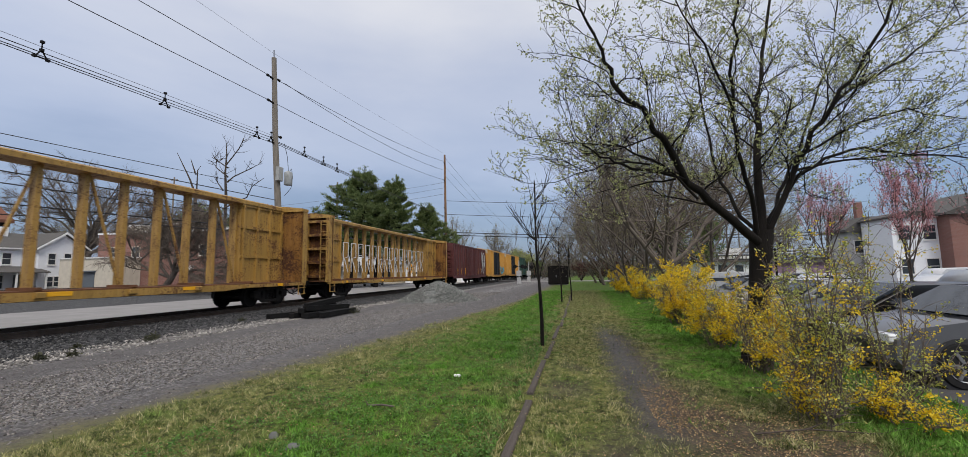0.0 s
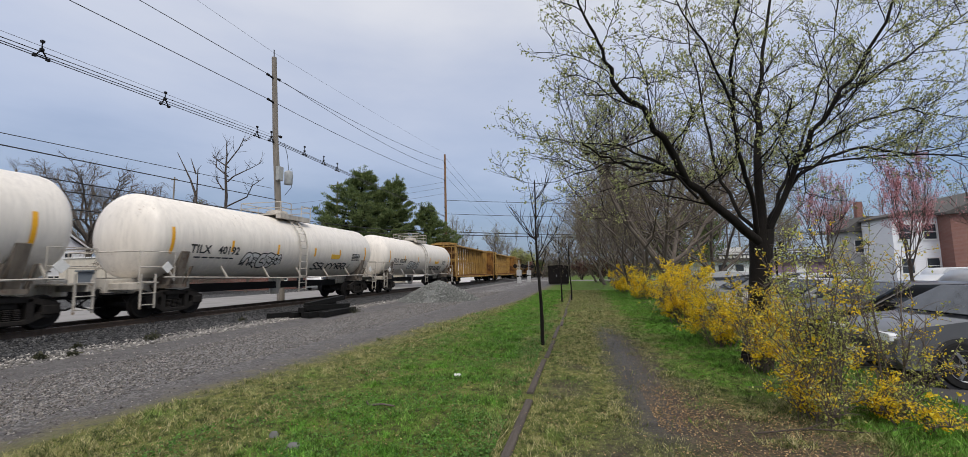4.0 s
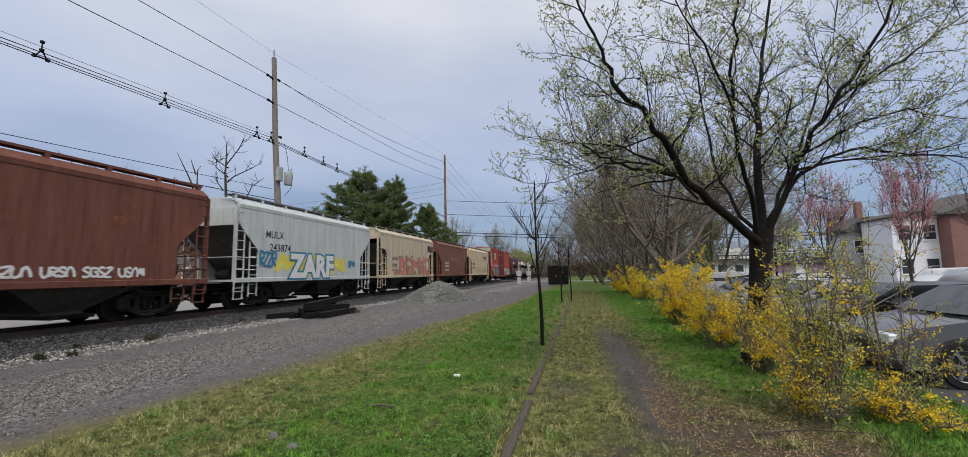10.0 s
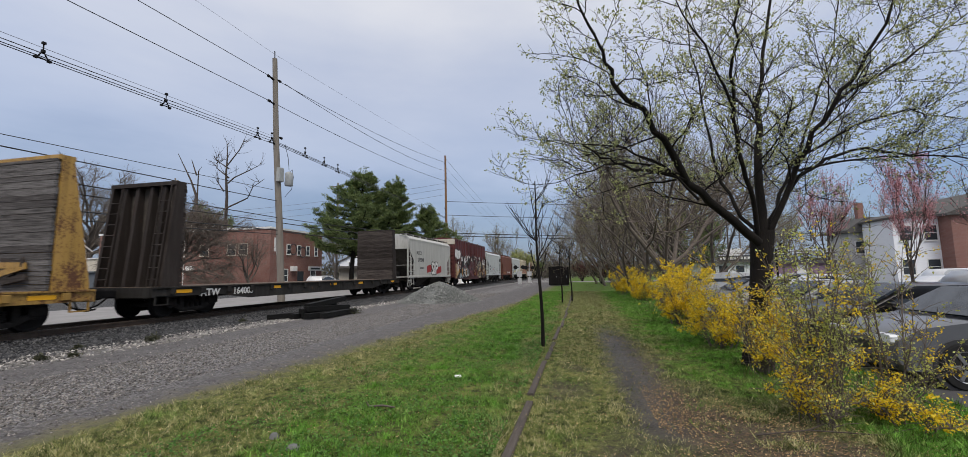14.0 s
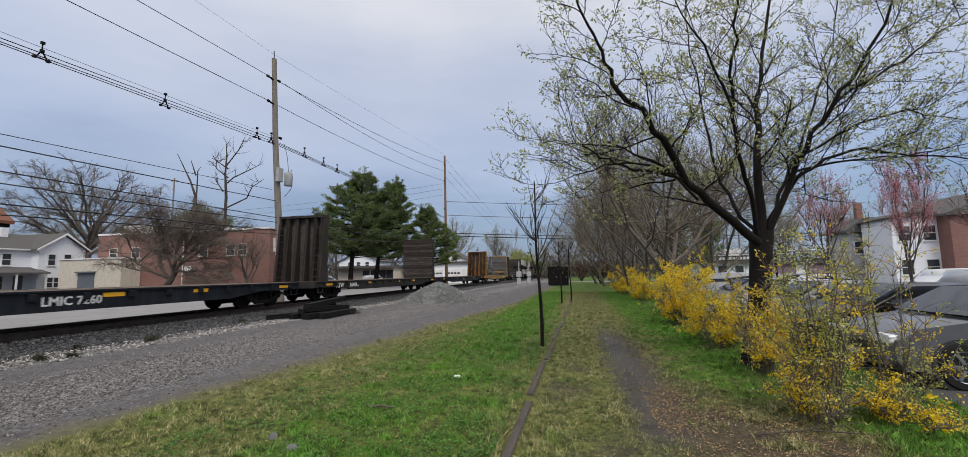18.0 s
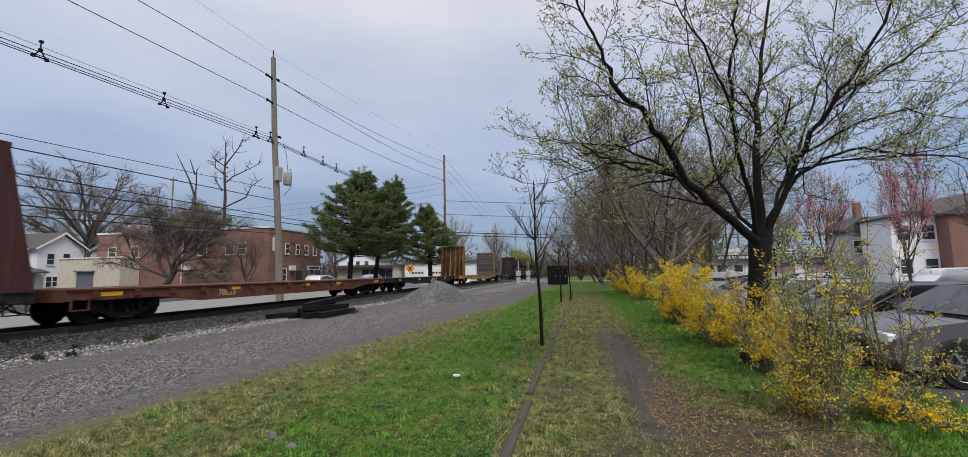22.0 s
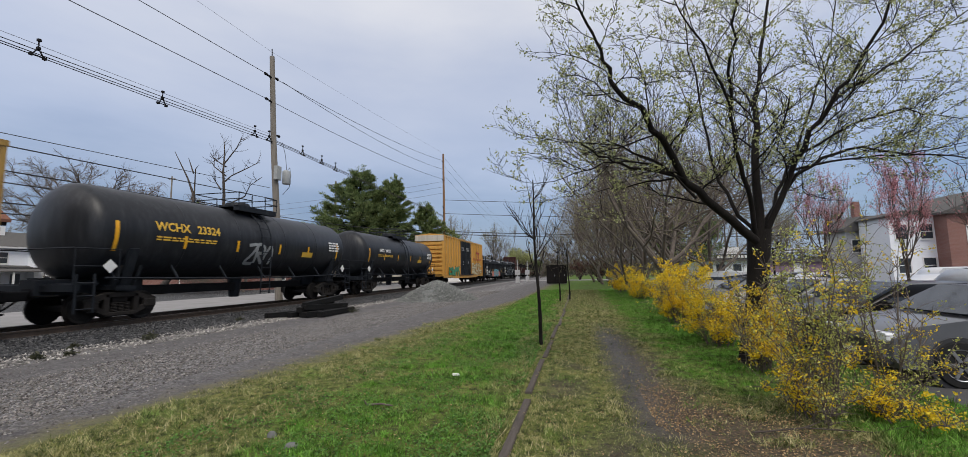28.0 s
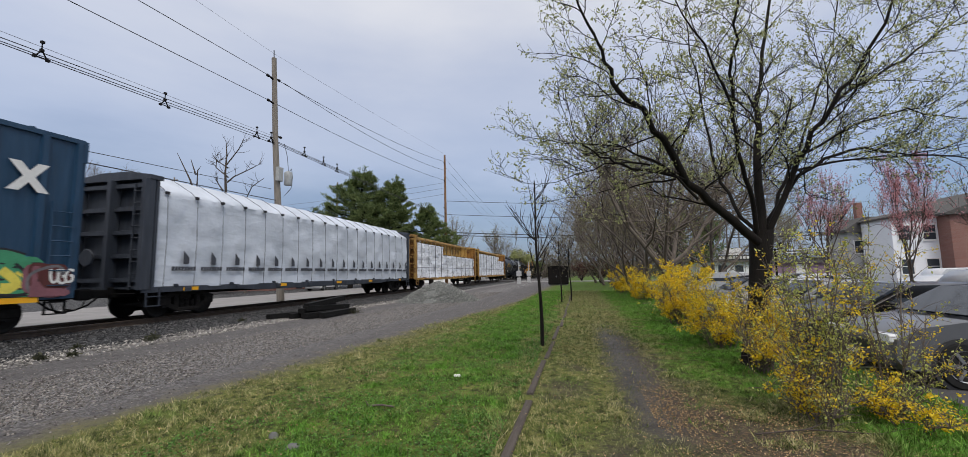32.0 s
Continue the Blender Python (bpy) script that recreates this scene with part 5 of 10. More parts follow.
    for k in range(5):
        graffiti(260 + k, -7.0 + k * 0.88, 2.2 + 0.1 * (k % 2), 0.5, 0.42, 3, G_WHITE, G_WHITE, o, 1.592, 0.03)
    for k in range(6):
        graffiti(60 + k, -9.15, 4.25 - k * 0.35, 0.7, 0.3, 5, G_WHITE, G_WHITE, o, 1.592, 0.028)
    scrawl(250, -7.3, 0.85, 4.9, 1.3, 40, (G_GREY, G_BLACK, G_SILVER), o, 1.596)
    wild(50, -7.2, 0.9, 4.7, 1.25, 4, (G_SILVER, G_GREY), G_BLACK, o, 1.632)
    wild(51, 2.7, 0.9, 6.2, 1.35, 6, (G_PALE,), G_BLACK, o, 1.602)
    for k in (-1.8, 0.7):
        bars(rng, k, 4.5, 1.575, M_WHITE, o, 4, 0.9, 0.05)
        bars(rng, k + 0.5, 2.7, 1.575, M_WHITE, o, 3, 0.4, 0.06)
    # hoppers
    o = hopper("cream covered hopper with black company logo and worn graffiti", -117.62, 11.7, P_CREAM, M_BOARD, 2)
    lettering("243094", 0.40, -3.65, 1.9, 1.548, M_BLACK, o, bold=0.006)
    part("company_mark", Shape().box(1.546, 1.552, -4.2, -3.3, 2.42, 2.66), M_BLACK, o)
    fr = Shape()
    for a, b in ((1.9, 1.99), (4.2, 4.29)):
        fr.box(1.546, 1.552, a, b, 3.05, 3.85)
    for a, z in ((1.9, 3.05), (1.9, 3.79), (4.05, 3.05), (4.05, 3.79)):
        fr.box(1.546, 1.552, a, a + 0.24, z, z + 0.06)
    for k in range(3):
        fr.box(1.546, 1.552, 2.3 + k * 0.55, 2.7 + k * 0.55, 3.25, 3.65)
    part("company_logo", fr, M_BLACK, o)
    graffiti(52, -3.0, 1.35, 6.2, 0.75, 8, G_TAN, P_CREAM2, o, 1.55, 0.14)
    graffiti(53, 2.4, 1.5, 1.0, 0.7, 3, G_BLACK, G_BLACK, o, 1.55, 0.03)
    o = hopper("brown covered hopper with white chalked words", -130.55, 11.4, P_BROWN, M_BOARD, 2)
    lettering("GOOD TIMES", 0.55, 0.0, 2.62, 1.548, G_CHALK, o, turn=-2)
    bars(rng, -3.2, 2.3, 1.547, P_CREAM2, o, 2, 1.3, 0.18)
    bars(rng, -3.2, 1.7, 1.547, P_CREAM2, o, 2, 1.3, 0.05)
    o = hopper("grimy cream covered hopper with salmon graffiti along its foot", -143.05, 11.5, P_CREAM2, M_BOARD, 2, 1)
    lettering("GACX", 0.38, -3.0, 2.36, 1.548, M_BLACK, o, bold=0.01)
    lettering("12981", 0.38, -3.0, 1.86, 1.548, M_BLACK, o, bold=0.01)
    bars(rng, -3.45, 1.68, 1.547, P_BROWN, o, 2, 1.1, 0.05)
    wordmark(4.0, 5.5, 3.25, 3.82, 1.55, M_BLACK, o, 4, 0.05, "company_logo")
    wild(254, -2.3, 1.2, 6.4, 1.6, 5, (G_SALMON, G_ROSE), G_OLIVE, o, 1.56)
    scrawl(255, -3.0, 1.12, 7.6, 0.5, 26, (G_ROSE, G_TAN, G_SALMON), o, 1.548)
    part("reflector", SHARED["stripe"], None, o, at=(1.55, -4.2, 1.3))
    o = hopper("pale grey covered hopper with large white and blue graffiti", -155.65, 11.4, P_PALE, M_BOARD, 2)
    lettering("MULX", 0.44, -3.4, 3.0, 1.548, M_BLACK, o, bold=0.006)
    lettering("243874", 0.48, -3.0, 2.42, 1.548, M_BLACK, o, bold=0.006)
    graffiti(56, -3.2, 1.3, 5.6, 1.1, 5, G_YEL, G_YEL, o, 1.548, 0.24)
    lettering("ZARF", 1.5, -0.5, 1.28, 1.57, G_BLUE, o, offset=0.16, name="graffiti_outline")
    lettering("ZARF", 1.5, -0.5, 1.28, 1.58, G_WHITE, o, offset=0.07, name="graffiti")
    graffiti(57, 2.9, 1.8, 0.7, 0.35, 3, G_BLUE, G_BLUE, o, 1.57, 0.05)
    graffiti(58, -4.3, 1.7, 1.0, 0.7, 4, G_BLUE, G_BLUE, o, 1.57, 0.05)
    o = hopper("red-brown covered hopper with small white tags", -168.2, 11.45, P_BROWN2, P_BROWN2, 2)
    for k in range(4):
        graffiti(70 + k, -0.3 + k * 0.95, 1.35, 0.75, 0.3, 4, G_WHITE, G_WHITE, o, 1.548, 0.035)
    part("data_plate", Shape().box(1.546, 1.552, -2.9, -2.4, 1.35, 1.55), M_YELT, o)
    bars(rng, -2.9, 2.4, 1.547, P_BROWN, o, 2, 1.2, 0.2)
    o = hopper("white covered hopper with rust-stained roof and black line graffiti", -180.73, 11.5, P_PALE, P_BROWN2, 2, 1)
    lettering("GACX", 0.38, -3.25, 2.36, 1.548, M_BLACK, o, bold=0.01)
    lettering("12391", 0.38, -3.25, 1.86, 1.548, M_BLACK, o, bold=0.01)
    bars(rng, -3.7, 1.68, 1.547, M_BLACK, o, 2, 1.1, 0.04)
    wordmark(4.0, 5.5, 3.25, 3.82, 1.55, M_BLACK, o, 4, 0.05, "company_logo")
    graffiti(59, -2.6, 1.25, 3.2, 1.1, 6, P_PALE, G_BLACK, o, 1.548, 0.30)
    graffiti(61, 1.7, 1.5, 0.7, 0.8, 3, G_BLACK, G_BLACK, o, 1.548, 0.03)
    part("tag", Shape().turn([(1.55, 0.02), (1.55, 0.12), (1.556, 0.12), (1.556, 0.02)], 10, "x").moved(dy=-0.9, dz=2.0), G_SALMON, o)
    # maroon boxcar
    o = boxcar("maroon boxcar covered in white, tan and black graffiti", -193.67, 15.4, P_MAROON, P_ROOFW, P_MAROON, P_MAROON2, ((-1.9, 1.9),))
    part("graffiti_patch", Shape().prism([(-7.62, 0.9), (-6.9, 0.9), (-6.2, 1.6), (-6.3, 2.2), (-6.9, 2.5), (-7.62, 2.45)], "x", 1.592, 1.596), G_TAN, o)
    graffiti(63, -5.9, 0.9, 1.2, 0.5, 3, G_SILVER, G_CYAN, o, 1.592, 0.2)
    blk = Shape()
    ribbon(blk, [(-7.1, 0.92), (-6.0, 1.5), (-5.0, 2.4), (-4.3, 3.2), (-3.6, 3.3)], 0.3, 1.652)
    ribbon(blk, [(-4.9, 3.5), (-4.4, 2.6), (-4.5, 1.6), (-3.7, 0.95)], 0.34, 1.654)
    ribbon(blk, [(-3.4, 3.3), (-2.6, 2.3), (-2.2, 3.2), (-1.6, 2.4)], 0.3, 1.656)
    part("graffiti_stroke", blk, G_BLACK, o)
    graffiti(162, -7.6, 2.75, 2.3, 1.45, 3, P_MAROON, G_BLACK, o, 1.598, 0.5)
    graffiti(62, -7.65, 2.95, 1.9, 1.1, 3, G_WHITE, G_BLACK, o, 1.612, 0.36)
    scrawl(64, -5.0, 0.85, 3.3, 2.5, 60, (G_BLACK, G_GREY, G_MAUVE, G_BLACK, G_PALE, G_GREY), o, 1.592)
    graffiti(164, -4.6, 0.95, 2.6, 1.0, 3, G_PALE, G_BLACK, o, 1.645, 0.24, edge=0.12)
    scrawl(65, -1.85, 0.95, 3.7, 2.2, 56, (P_MAROON, G_BLACK, G_GREY, P_MAROON2, G_MAUVE), o, 1.625)
    scrawl(66, 1.9, 0.85, 5.6, 2.2, 84, (G_BLACK, G_TAN, G_GREY, G_BLACK, G_CREAM, P_MAROON), o, 1.592)
    scrawl(166, -4.4, 2.6, 11.4, 0.95, 26, (G_WHITE, G_BLACK, G_BLACK), o, 1.668)
    graffiti(67, 6.0, 2.5, 1.2, 0.8, 3, G_WHITE, G_BLACK, o, 1.632, 0.15)
    graffiti(68, -5.3, 2.75, 0.9, 0.6, 3, G_WHITE, G_BLACK, o, 1.632, 0.14)
    lettering("88", 0.42, -6.7, 2.42, 1.66, M_WHITE, o, bold=0.008)
    lettering("71", 0.42, -5.85, 2.42, 1.66, M_WHITE, o, bold=0.008)
    bars(rng, -6.95, 2.3, 1.62, M_WHITE, o, 7, 0.5, 0.06)
    bars(rng, -6.1, 2.3, 1.62, M_WHITE, o, 5, 0.5, 0.06)
    for k in (-7.35, -5.0, -3.4, 1.0, 3.2, 5.2, 7.2):
        part("reflector", SHARED["stripe"], None, o, at=(1.68, k, 1.15))
    o = hopper("light grey covered hopper with red and white graffiti", -210.65, 11.6, P_GREY, M_BOARD, 2)
    lettering("MULX", 0.44, -3.4, 3.0, 1.548, M_BLACK, o, bold=0.006)
    lettering("243848", 0.48, -3.0, 2.42, 1.548, M_BLACK, o, bold=0.006)
    red = Shape()
    ribbon(red, [(-1.5, 1.75), (-0.4, 1.9), (1.2, 1.7), (2.6, 1.85)], 0.62, 1.55)
    part("graffiti_cloud", red, G_RED, o)
    lettering("SiP", 1.5, 0.55, 1.38, 1.57, G_BLACK, o, offset=0.13, name="graffiti_outline")
    lettering("SiP", 1.5, 0.55, 1.38, 1.58, G_WHITE, o, offset=0.05, name="graffiti")
    bars(rng, -3.2, 1.9, 1.547, M_BLACK, o, 2, 1.0, 0.05)
    # flat cars
    o = flatcar("dark bulkhead flatcar with weathered plank end walls", -223.87, 19.3, P_DARKFL, None, P_DARKHD, M_PLANK2, foot=0.35)
    lettering("164005", 0.36, -5.8, 0.68, 1.47, M_WHITE, o, bold=0.008)
    lettering("ATW", 0.36, -7.4, 0.68, 1.47, M_WHITE, o, bold=0.008)
    o = flatcar("yellow bulkhead flatcar with broken planks on its end wall", -244.84, 20.1, P_YEL, None, P_YELR, M_PLANK, front_mat=P_YEL, foot=0.12)
    part("company_mark", Shape().box(1.464, 1.468, 4.6, 6.0, 0.72, 0.92), M_WHITE, o)
    graffiti(80, 1.0, 0.62, 2.6, 0.3, 4, G_GREEN, G_GREEN, o, 1.468, 0.05)
    for k in range(5):
        part("broken_plank", Shape().beam((rng.uniform(-1.3, 0.2), 10.05 - 1.15, rng.uniform(1.2, 1.9)), (rng.uniform(0.2, 1.4), 10.05 - 1.22, rng.uniform(1.2, 2.1)), 0.05, 0.16), P_YEL if k % 2 else M_PLANK2, o)
    o = flatcar("black flatcar without end walls, deck worn bare", -266.61, 19.9, P_BLACK, None)
    lettering("LMIC 7258", 0.3, -1.0, 0.72, 1.47, M_WHITE, o)
    o = flatcar("dark bulkhead flatcar with blackened plank end walls", -287.72, 19.3, P_DARKFL, None, P_DARKHD, M_PLANK2, foot=0.35)
    lettering("164086", 0.36, -5.8, 0.68, 1.47, M_WHITE, o, bold=0.008)
    lettering("ATW", 0.36, -7.4, 0.68, 1.47, M_WHITE, o, bold=0.008)
    o = flatcar("black flatcar with white numbers and a bare deck", -308.48, 18.6, P_BLACK, None)
    lettering("LMIC 7260", 0.32, -0.3, 0.66, 1.47, M_WHITE, o, bold=0.006)
    o = flatcar("rusty yellow bulkhead flatcar with grey plank end walls", -329.52, 20.26, P_YEL, None, P_YELR, M_PLANK, front_mat=P_YEL, foot=0.12)
    lettering("80208", 0.3, -4.0, 0.66, 1.47, M_WHITE, o)
    tuft = Shape()
    for k in range(160):
        x, y = rng.uniform(-1.35, 1.35), 10.13 - 0.85 + rng.uniform(-0.12, 0.12)
        tuft.tube([(x, y, 4.3), (x + rng.uniform(-.08, .08), y, 4.35 + rng.uniform(0.02, 0.12))], 0.012, 3, 0.004)
    part("moss", tuft, plain("yellow_moss", (0.30, 0.22, 0.03), 0.9), o)
    o = flatcar("black flatcar with large white numbers and a bare deck", -351.98, 17.7, P_BLACK, None)
    lettering("LMIC 7227", 0.4, 0.2, 0.62, 1.47, M_WHITE, o, bold=0.01)
    o = flatcar("rust-brown flatcar without end walls", -371.37, 19.2, P_RUSTFL, P_DECKR)
    lettering("70053", 0.34, -4.2, 0.62, 1.47, M_CREAMT, o)
    o = flatcar("dark flatcar with rusty steel end walls", -391.27, 20.8, P_DARKFL, M_DECK, P_RUSTHD, None, "plate", P_RUSTHD, 4.6, foot=0.0)
    lettering("LMIC 66023", 0.42, -4.5, 0.58, 1.47, M_WHITE, o, bold=0.012)
    part("green_patch", Shape().box(1.463, 1.467, -9.6, -8.2, 0.56, 0.98), plain("teal_primer", (0.10, 0.30, 0.22), 0.7), o)
    # covered gondolas
    for i, (f, l, num) in enumerate(((-413.52, 15.36, "30041"), (-429.83, 16.0, "30049"))):
        o = gondola("black gondola with a dark steel coil cover and graffiti", f, l, P_BLACK, P_LID)
        lettering("SMIX", 0.36, -5.84, 1.93, 1.535, M_WHITE, o, bold=0.012)
        lettering(num, 0.36, -5.74, 1.46, 1.535, M_WHITE, o, bold=0.012)
        graffiti(87, -6.25, 1.08, 1.05, 0.3, 6, G_WHITE, G_WHITE, o, 1.54, 0.035)
        bars(rng, -6.25, 0.95, 1.535, M_WHITE, o, 2, 1.2, 0.05)
        if i == 0:
            wild(181, -3.3, 0.8, 6.2, 1.4, 4, (P_BLACK,), G_SILVER, o, 1.546, 0.024)
            graffiti(82, 3.6, 1.2, 0.8, 0.6, 4, G_WHITE, G_WHITE, o, 1.545, 0.04)
        else:
            graffiti(84, -1.7, 0.62, 6.8, 0.85, 9, G_SALMON, G_SALMON, o, 1.536, 0.3, G_SALMON)
            wild(83, -0.5, 0.64, 4.1, 1.2, 5, (G_CYAN,), P_MAROON, o, 1.56)
            graffiti(86, -4.75, 1.18, 1.0, 0.42, 5, G_WHITE, G_WHITE, o, 1.545, 0.04)
            graffiti(186, -7.1, 1.35, 0.8, 0.5, 5, G_GREY, G_GREY, o, 1.545, 0.03)
        bars(rng, 5.6, 1.8, 1.535, M_WHITE, o, 3, 0.7, 0.05)
        bars(rng, -2.6, 1.4, 1.535, M_WHITE, o, 4, 0.6, 0.05)
        bars(rng, -4.7, 0.95, 1.535, M_WHITE, o, 2, 0.9, 0.05)
        for k in (-7.0, -3.7, -1.4, 7.2):
            part("reflector", SHARED["stripe"], None, o, at=(1.535, k, 1.15))
    # orange boxcar
    o = boxcar("orange-yellow boxcar with dark doors and cream graffiti", -447.05, 18.32, P_ORANGE, P_ROOFW, P_BLACK, P_ORANGE, ((-2.6, 2.2),))
    part("company_logo", Shape().box(1.592, 1.6, 5.0, 7.0, 3.75, 4.0).box(1.592, 1.6, 5.6, 5.85, 3.3, 4.2).box(1.592, 1.6, 6.3, 6.55, 3.3, 3.9), M_REDT, o)
    lettering("Railcar Pooling Experts", 0.46, 5.7, 2.9, 1.594, M_REDT, o, bold=0.006)
    wild(88, 2.6, 1.0, 5.4, 1.55, 5, (G_CREAM,), G_BLACK, o, 1.6)
    wild(89, -7.4, 1.0, 4.0, 1.0, 4, (G_GREEN,), G_BLACK, o, 1.6)
    for k in (-2.2, 0.0):
        bars(rng, k, 4.2, 1.575, M_WHITE, o, 3, 1.2, 0.09)
        bars(rng, k + 0.6, 2.6, 1.575, M_WHITE, o, 5, 0.6, 0.05)
    # black tank cars
    for f, l, a, b in ((-467.84, 14.6, "GATX 208233", 0.28), (-483.74, 14.7, "WCHX 23324", 0.4)):
        o = tank("black tank car with yellow markers and a domed platform", f, l, P_TANKB, P_BLACK)
        lettering(a[:4], b, -l / 2 + 3.0, 2.85, 1.485, M_WHITE if b < 0.3 else M_YELT, o, bold=0.01)
        lettering(a[5:], b, -l / 2 + 3.0 + b * 3.6, 2.85, 1.485, M_WHITE if b < 0.3 else M_YELT, o, bold=0.01)
        bars(rng, -l / 2 + 2.4, 2.6, 1.475, M_YELT, o, 2, 2.4, 0.05)
        bars(rng, 5.0, 3.0, 1.46, M_WHITE, o, 4, 1.0, 0.08)
        if b > 0.3:
            graffiti(92, -0.9, 1.75, 1.5, 0.9, 3, G_SILVER, G_SILVER, o, 1.43, 0.07)
        hug(o, 1.47, 2.72)
    # loaded centre-beam cars
    o = centerbeam("yellow centre-beam flatcar stacked with white-wrapped lumber", -499.95, 21.7, P_YEL, P_DECKR, seed=4, sill=P_YEL)
    lumber(o, 21.7, 3, 10)
    o = centerbeam("yellow centre-beam flatcar half loaded with white-wrapped lumber", -523.5, 21.55, P_YEL, P_DECKR, seed=5, sill=P_YEL)
    lumber(o, 21.55, 7, 30, ((0.98, 1.78), (1.78, 3.2)), 1)
    o = centerbeam("centre-beam flatcar under a full white tarpaulin with dark end walls", -546.47, 21.74, P_SLATE, P_SLATE, None, P_SLATE, 6)
    shroud(o, 21.74)
    o = boxcar("dark blue boxcar with a cream letter and graffiti", -570.15, 18.4, P_BLUE, P_BLUE, P_BLUE, P_BLUE, eave=5.0)
    part("reflector", Shape().box(1.59, 1.6, 7.4, 8.4, 0.76, 0.9), M_REFL, o)
    lettering("X", 0.92, 8.0, 3.54, 1.595, M_WHITE, o, bold=0.05)
    graffiti(93, 4.5, 0.95, 3.6, 1.1, 4, G_GREEN, G_BLACK, o, 1.6, 0.3, G_BLUE)
    scrawl(95, 7.2, 0.95, 1.1, 0.9, 9, (G_GREEN, G_YEL, G_BLACK), o, 1.61)
    scrawl(94, 8.2, 0.9, 0.7, 0.8, 16, (G_MAUVE, P_MAROON2, G_GREY), o, 1.61)
    graffiti(96, 8.6, 1.2, 0.5, 0.4, 3, G_WHITE, G_WHITE, o, 1.63, 0.035)


consist()


def motions():
    """The train runs past at about 18 m/s."""
    for ob, mid in TRAIN:
        walk(ob, [(t, pose(TX, mid + s, RZ)) for t, s in RUN])

# ---- track ----
def track():
    prof = [(-0.075, 0), (0.075, 0), (0.075, 0.015), (0.014, 0.03), (0.014, 0.13), (0.037, 0.14), (0.037, 0.178), (0.03, 0.185), (-0.03, 0.185), (-0.037, 0.178), (-0.037, 0.14), (-0.014, 0.13), (-0.014, 0.03), (-0.075, 0.015)]
    for s in (-0.755, 0.755):
        r = Shape().prism([(TX + s + x, RZ - 0.185 + z) for x, z in prof], "y", -640, 1300)
        setting("rail", r, M_TREAD, "worn steel rail on timber ties", "rail")
    tie_mat = plain("creosoted_tie", (0.035, 0.028, 0.024), 0.95, 0, 0.5, 4, 0.4, (0.3, 3, 1))
    base = tagged(new("track_ties"), "dark creosoted timber ties in ballast", "railway ties", kind="structure")
    me = Shape().box(TX - 1.3, TX + 1.3, -0.11, 0.11, 0.0, RZ - 0.18, 0.012).mesh("tie", tie_mat)
    for k in range(170):
        part("tie", me, None, base, at=pose(0, -6 + k * 0.52, 0, 0, 0, 0))


track()

# ---- plants ----
M_BARK = plain("dark_bark", (0.018, 0.015, 0.013), 0.95, 0, 0.5, 3, 0.8, (2, 2, 0.5))
M_BARKG = plain("grey_bark", (0.19, 0.165, 0.145), 0.95, 0, 0.45, 4, 0.6, (2, 2, 0.6))
M_BARKM = plain("grey_brown_bark", (0.14, 0.118, 0.10), 0.95, 0, 0.45, 4, 0.6, (2, 2, 0.6))
M_BARKD = plain("brown_bark", (0.085, 0.070, 0.060), 0.95, 0, 0.45, 4, 0.6, (2, 2, 0.6))
M_TWIGD = plain("brown_twig", (0.075, 0.060, 0.052), 0.95, 0, 0.4, 3, 0)
M_TWIG = plain("twig", (0.17, 0.14, 0.118), 0.95, 0, 0.4, 3, 0)


def leaf_material(name, a, b, gloss=0.6):
    """Leaves or petals that differ one by one and let some light through."""
    m, nt, bs = material(name, gloss)
    g = nt.nodes.new("ShaderNodeNewGeometry")
    c = ramp(nt, g.outputs["Random Per Island"], (0.0, a), (1.0, b))
    nt.links.new(c, bs.inputs["Base Color"])
    tr = nt.nodes.new("ShaderNodeBsdfTranslucent")
    nt.links.new(c, tr.inputs["Color"])
    mx = nt.nodes.new("ShaderNodeMixShader")
    mx.inputs[0].default_value = 0.42
    nt.links.new(bs.outputs[0], mx.inputs[1])
    nt.links.new(tr.outputs[0], mx.inputs[2])
    nt.links.new(mx.outputs[0], nt.nodes["Material Output"].inputs["Surface"])
    return m


M_SPRING = leaf_material("spring_leaves", (0.20, 0.24, 0.07), (0.56, 0.58, 0.26))
M_FLOWER = leaf_material("yellow_blossom", (0.80, 0.52, 0.01), (0.95, 0.78, 0.06))
M_SHOOT = leaf_material("green_shoots", (0.32, 0.36, 0.07), (0.64, 0.64, 0.20))
M_PINKL = leaf_material("red_buds", (0.40, 0.13, 0.14), (0.74, 0.40, 0.42))
M_NEEDLE = leaf_material("pine_needles", (0.040, 0.080, 0.030), (0.26, 0.32, 0.11))
M_BUD = leaf_material("olive_buds", (0.18, 0.17, 0.08), (0.36, 0.35, 0.16))
M_LITTER = leaf_material("dead_leaves", (0.15, 0.08, 0.036), (0.66, 0.46, 0.24))


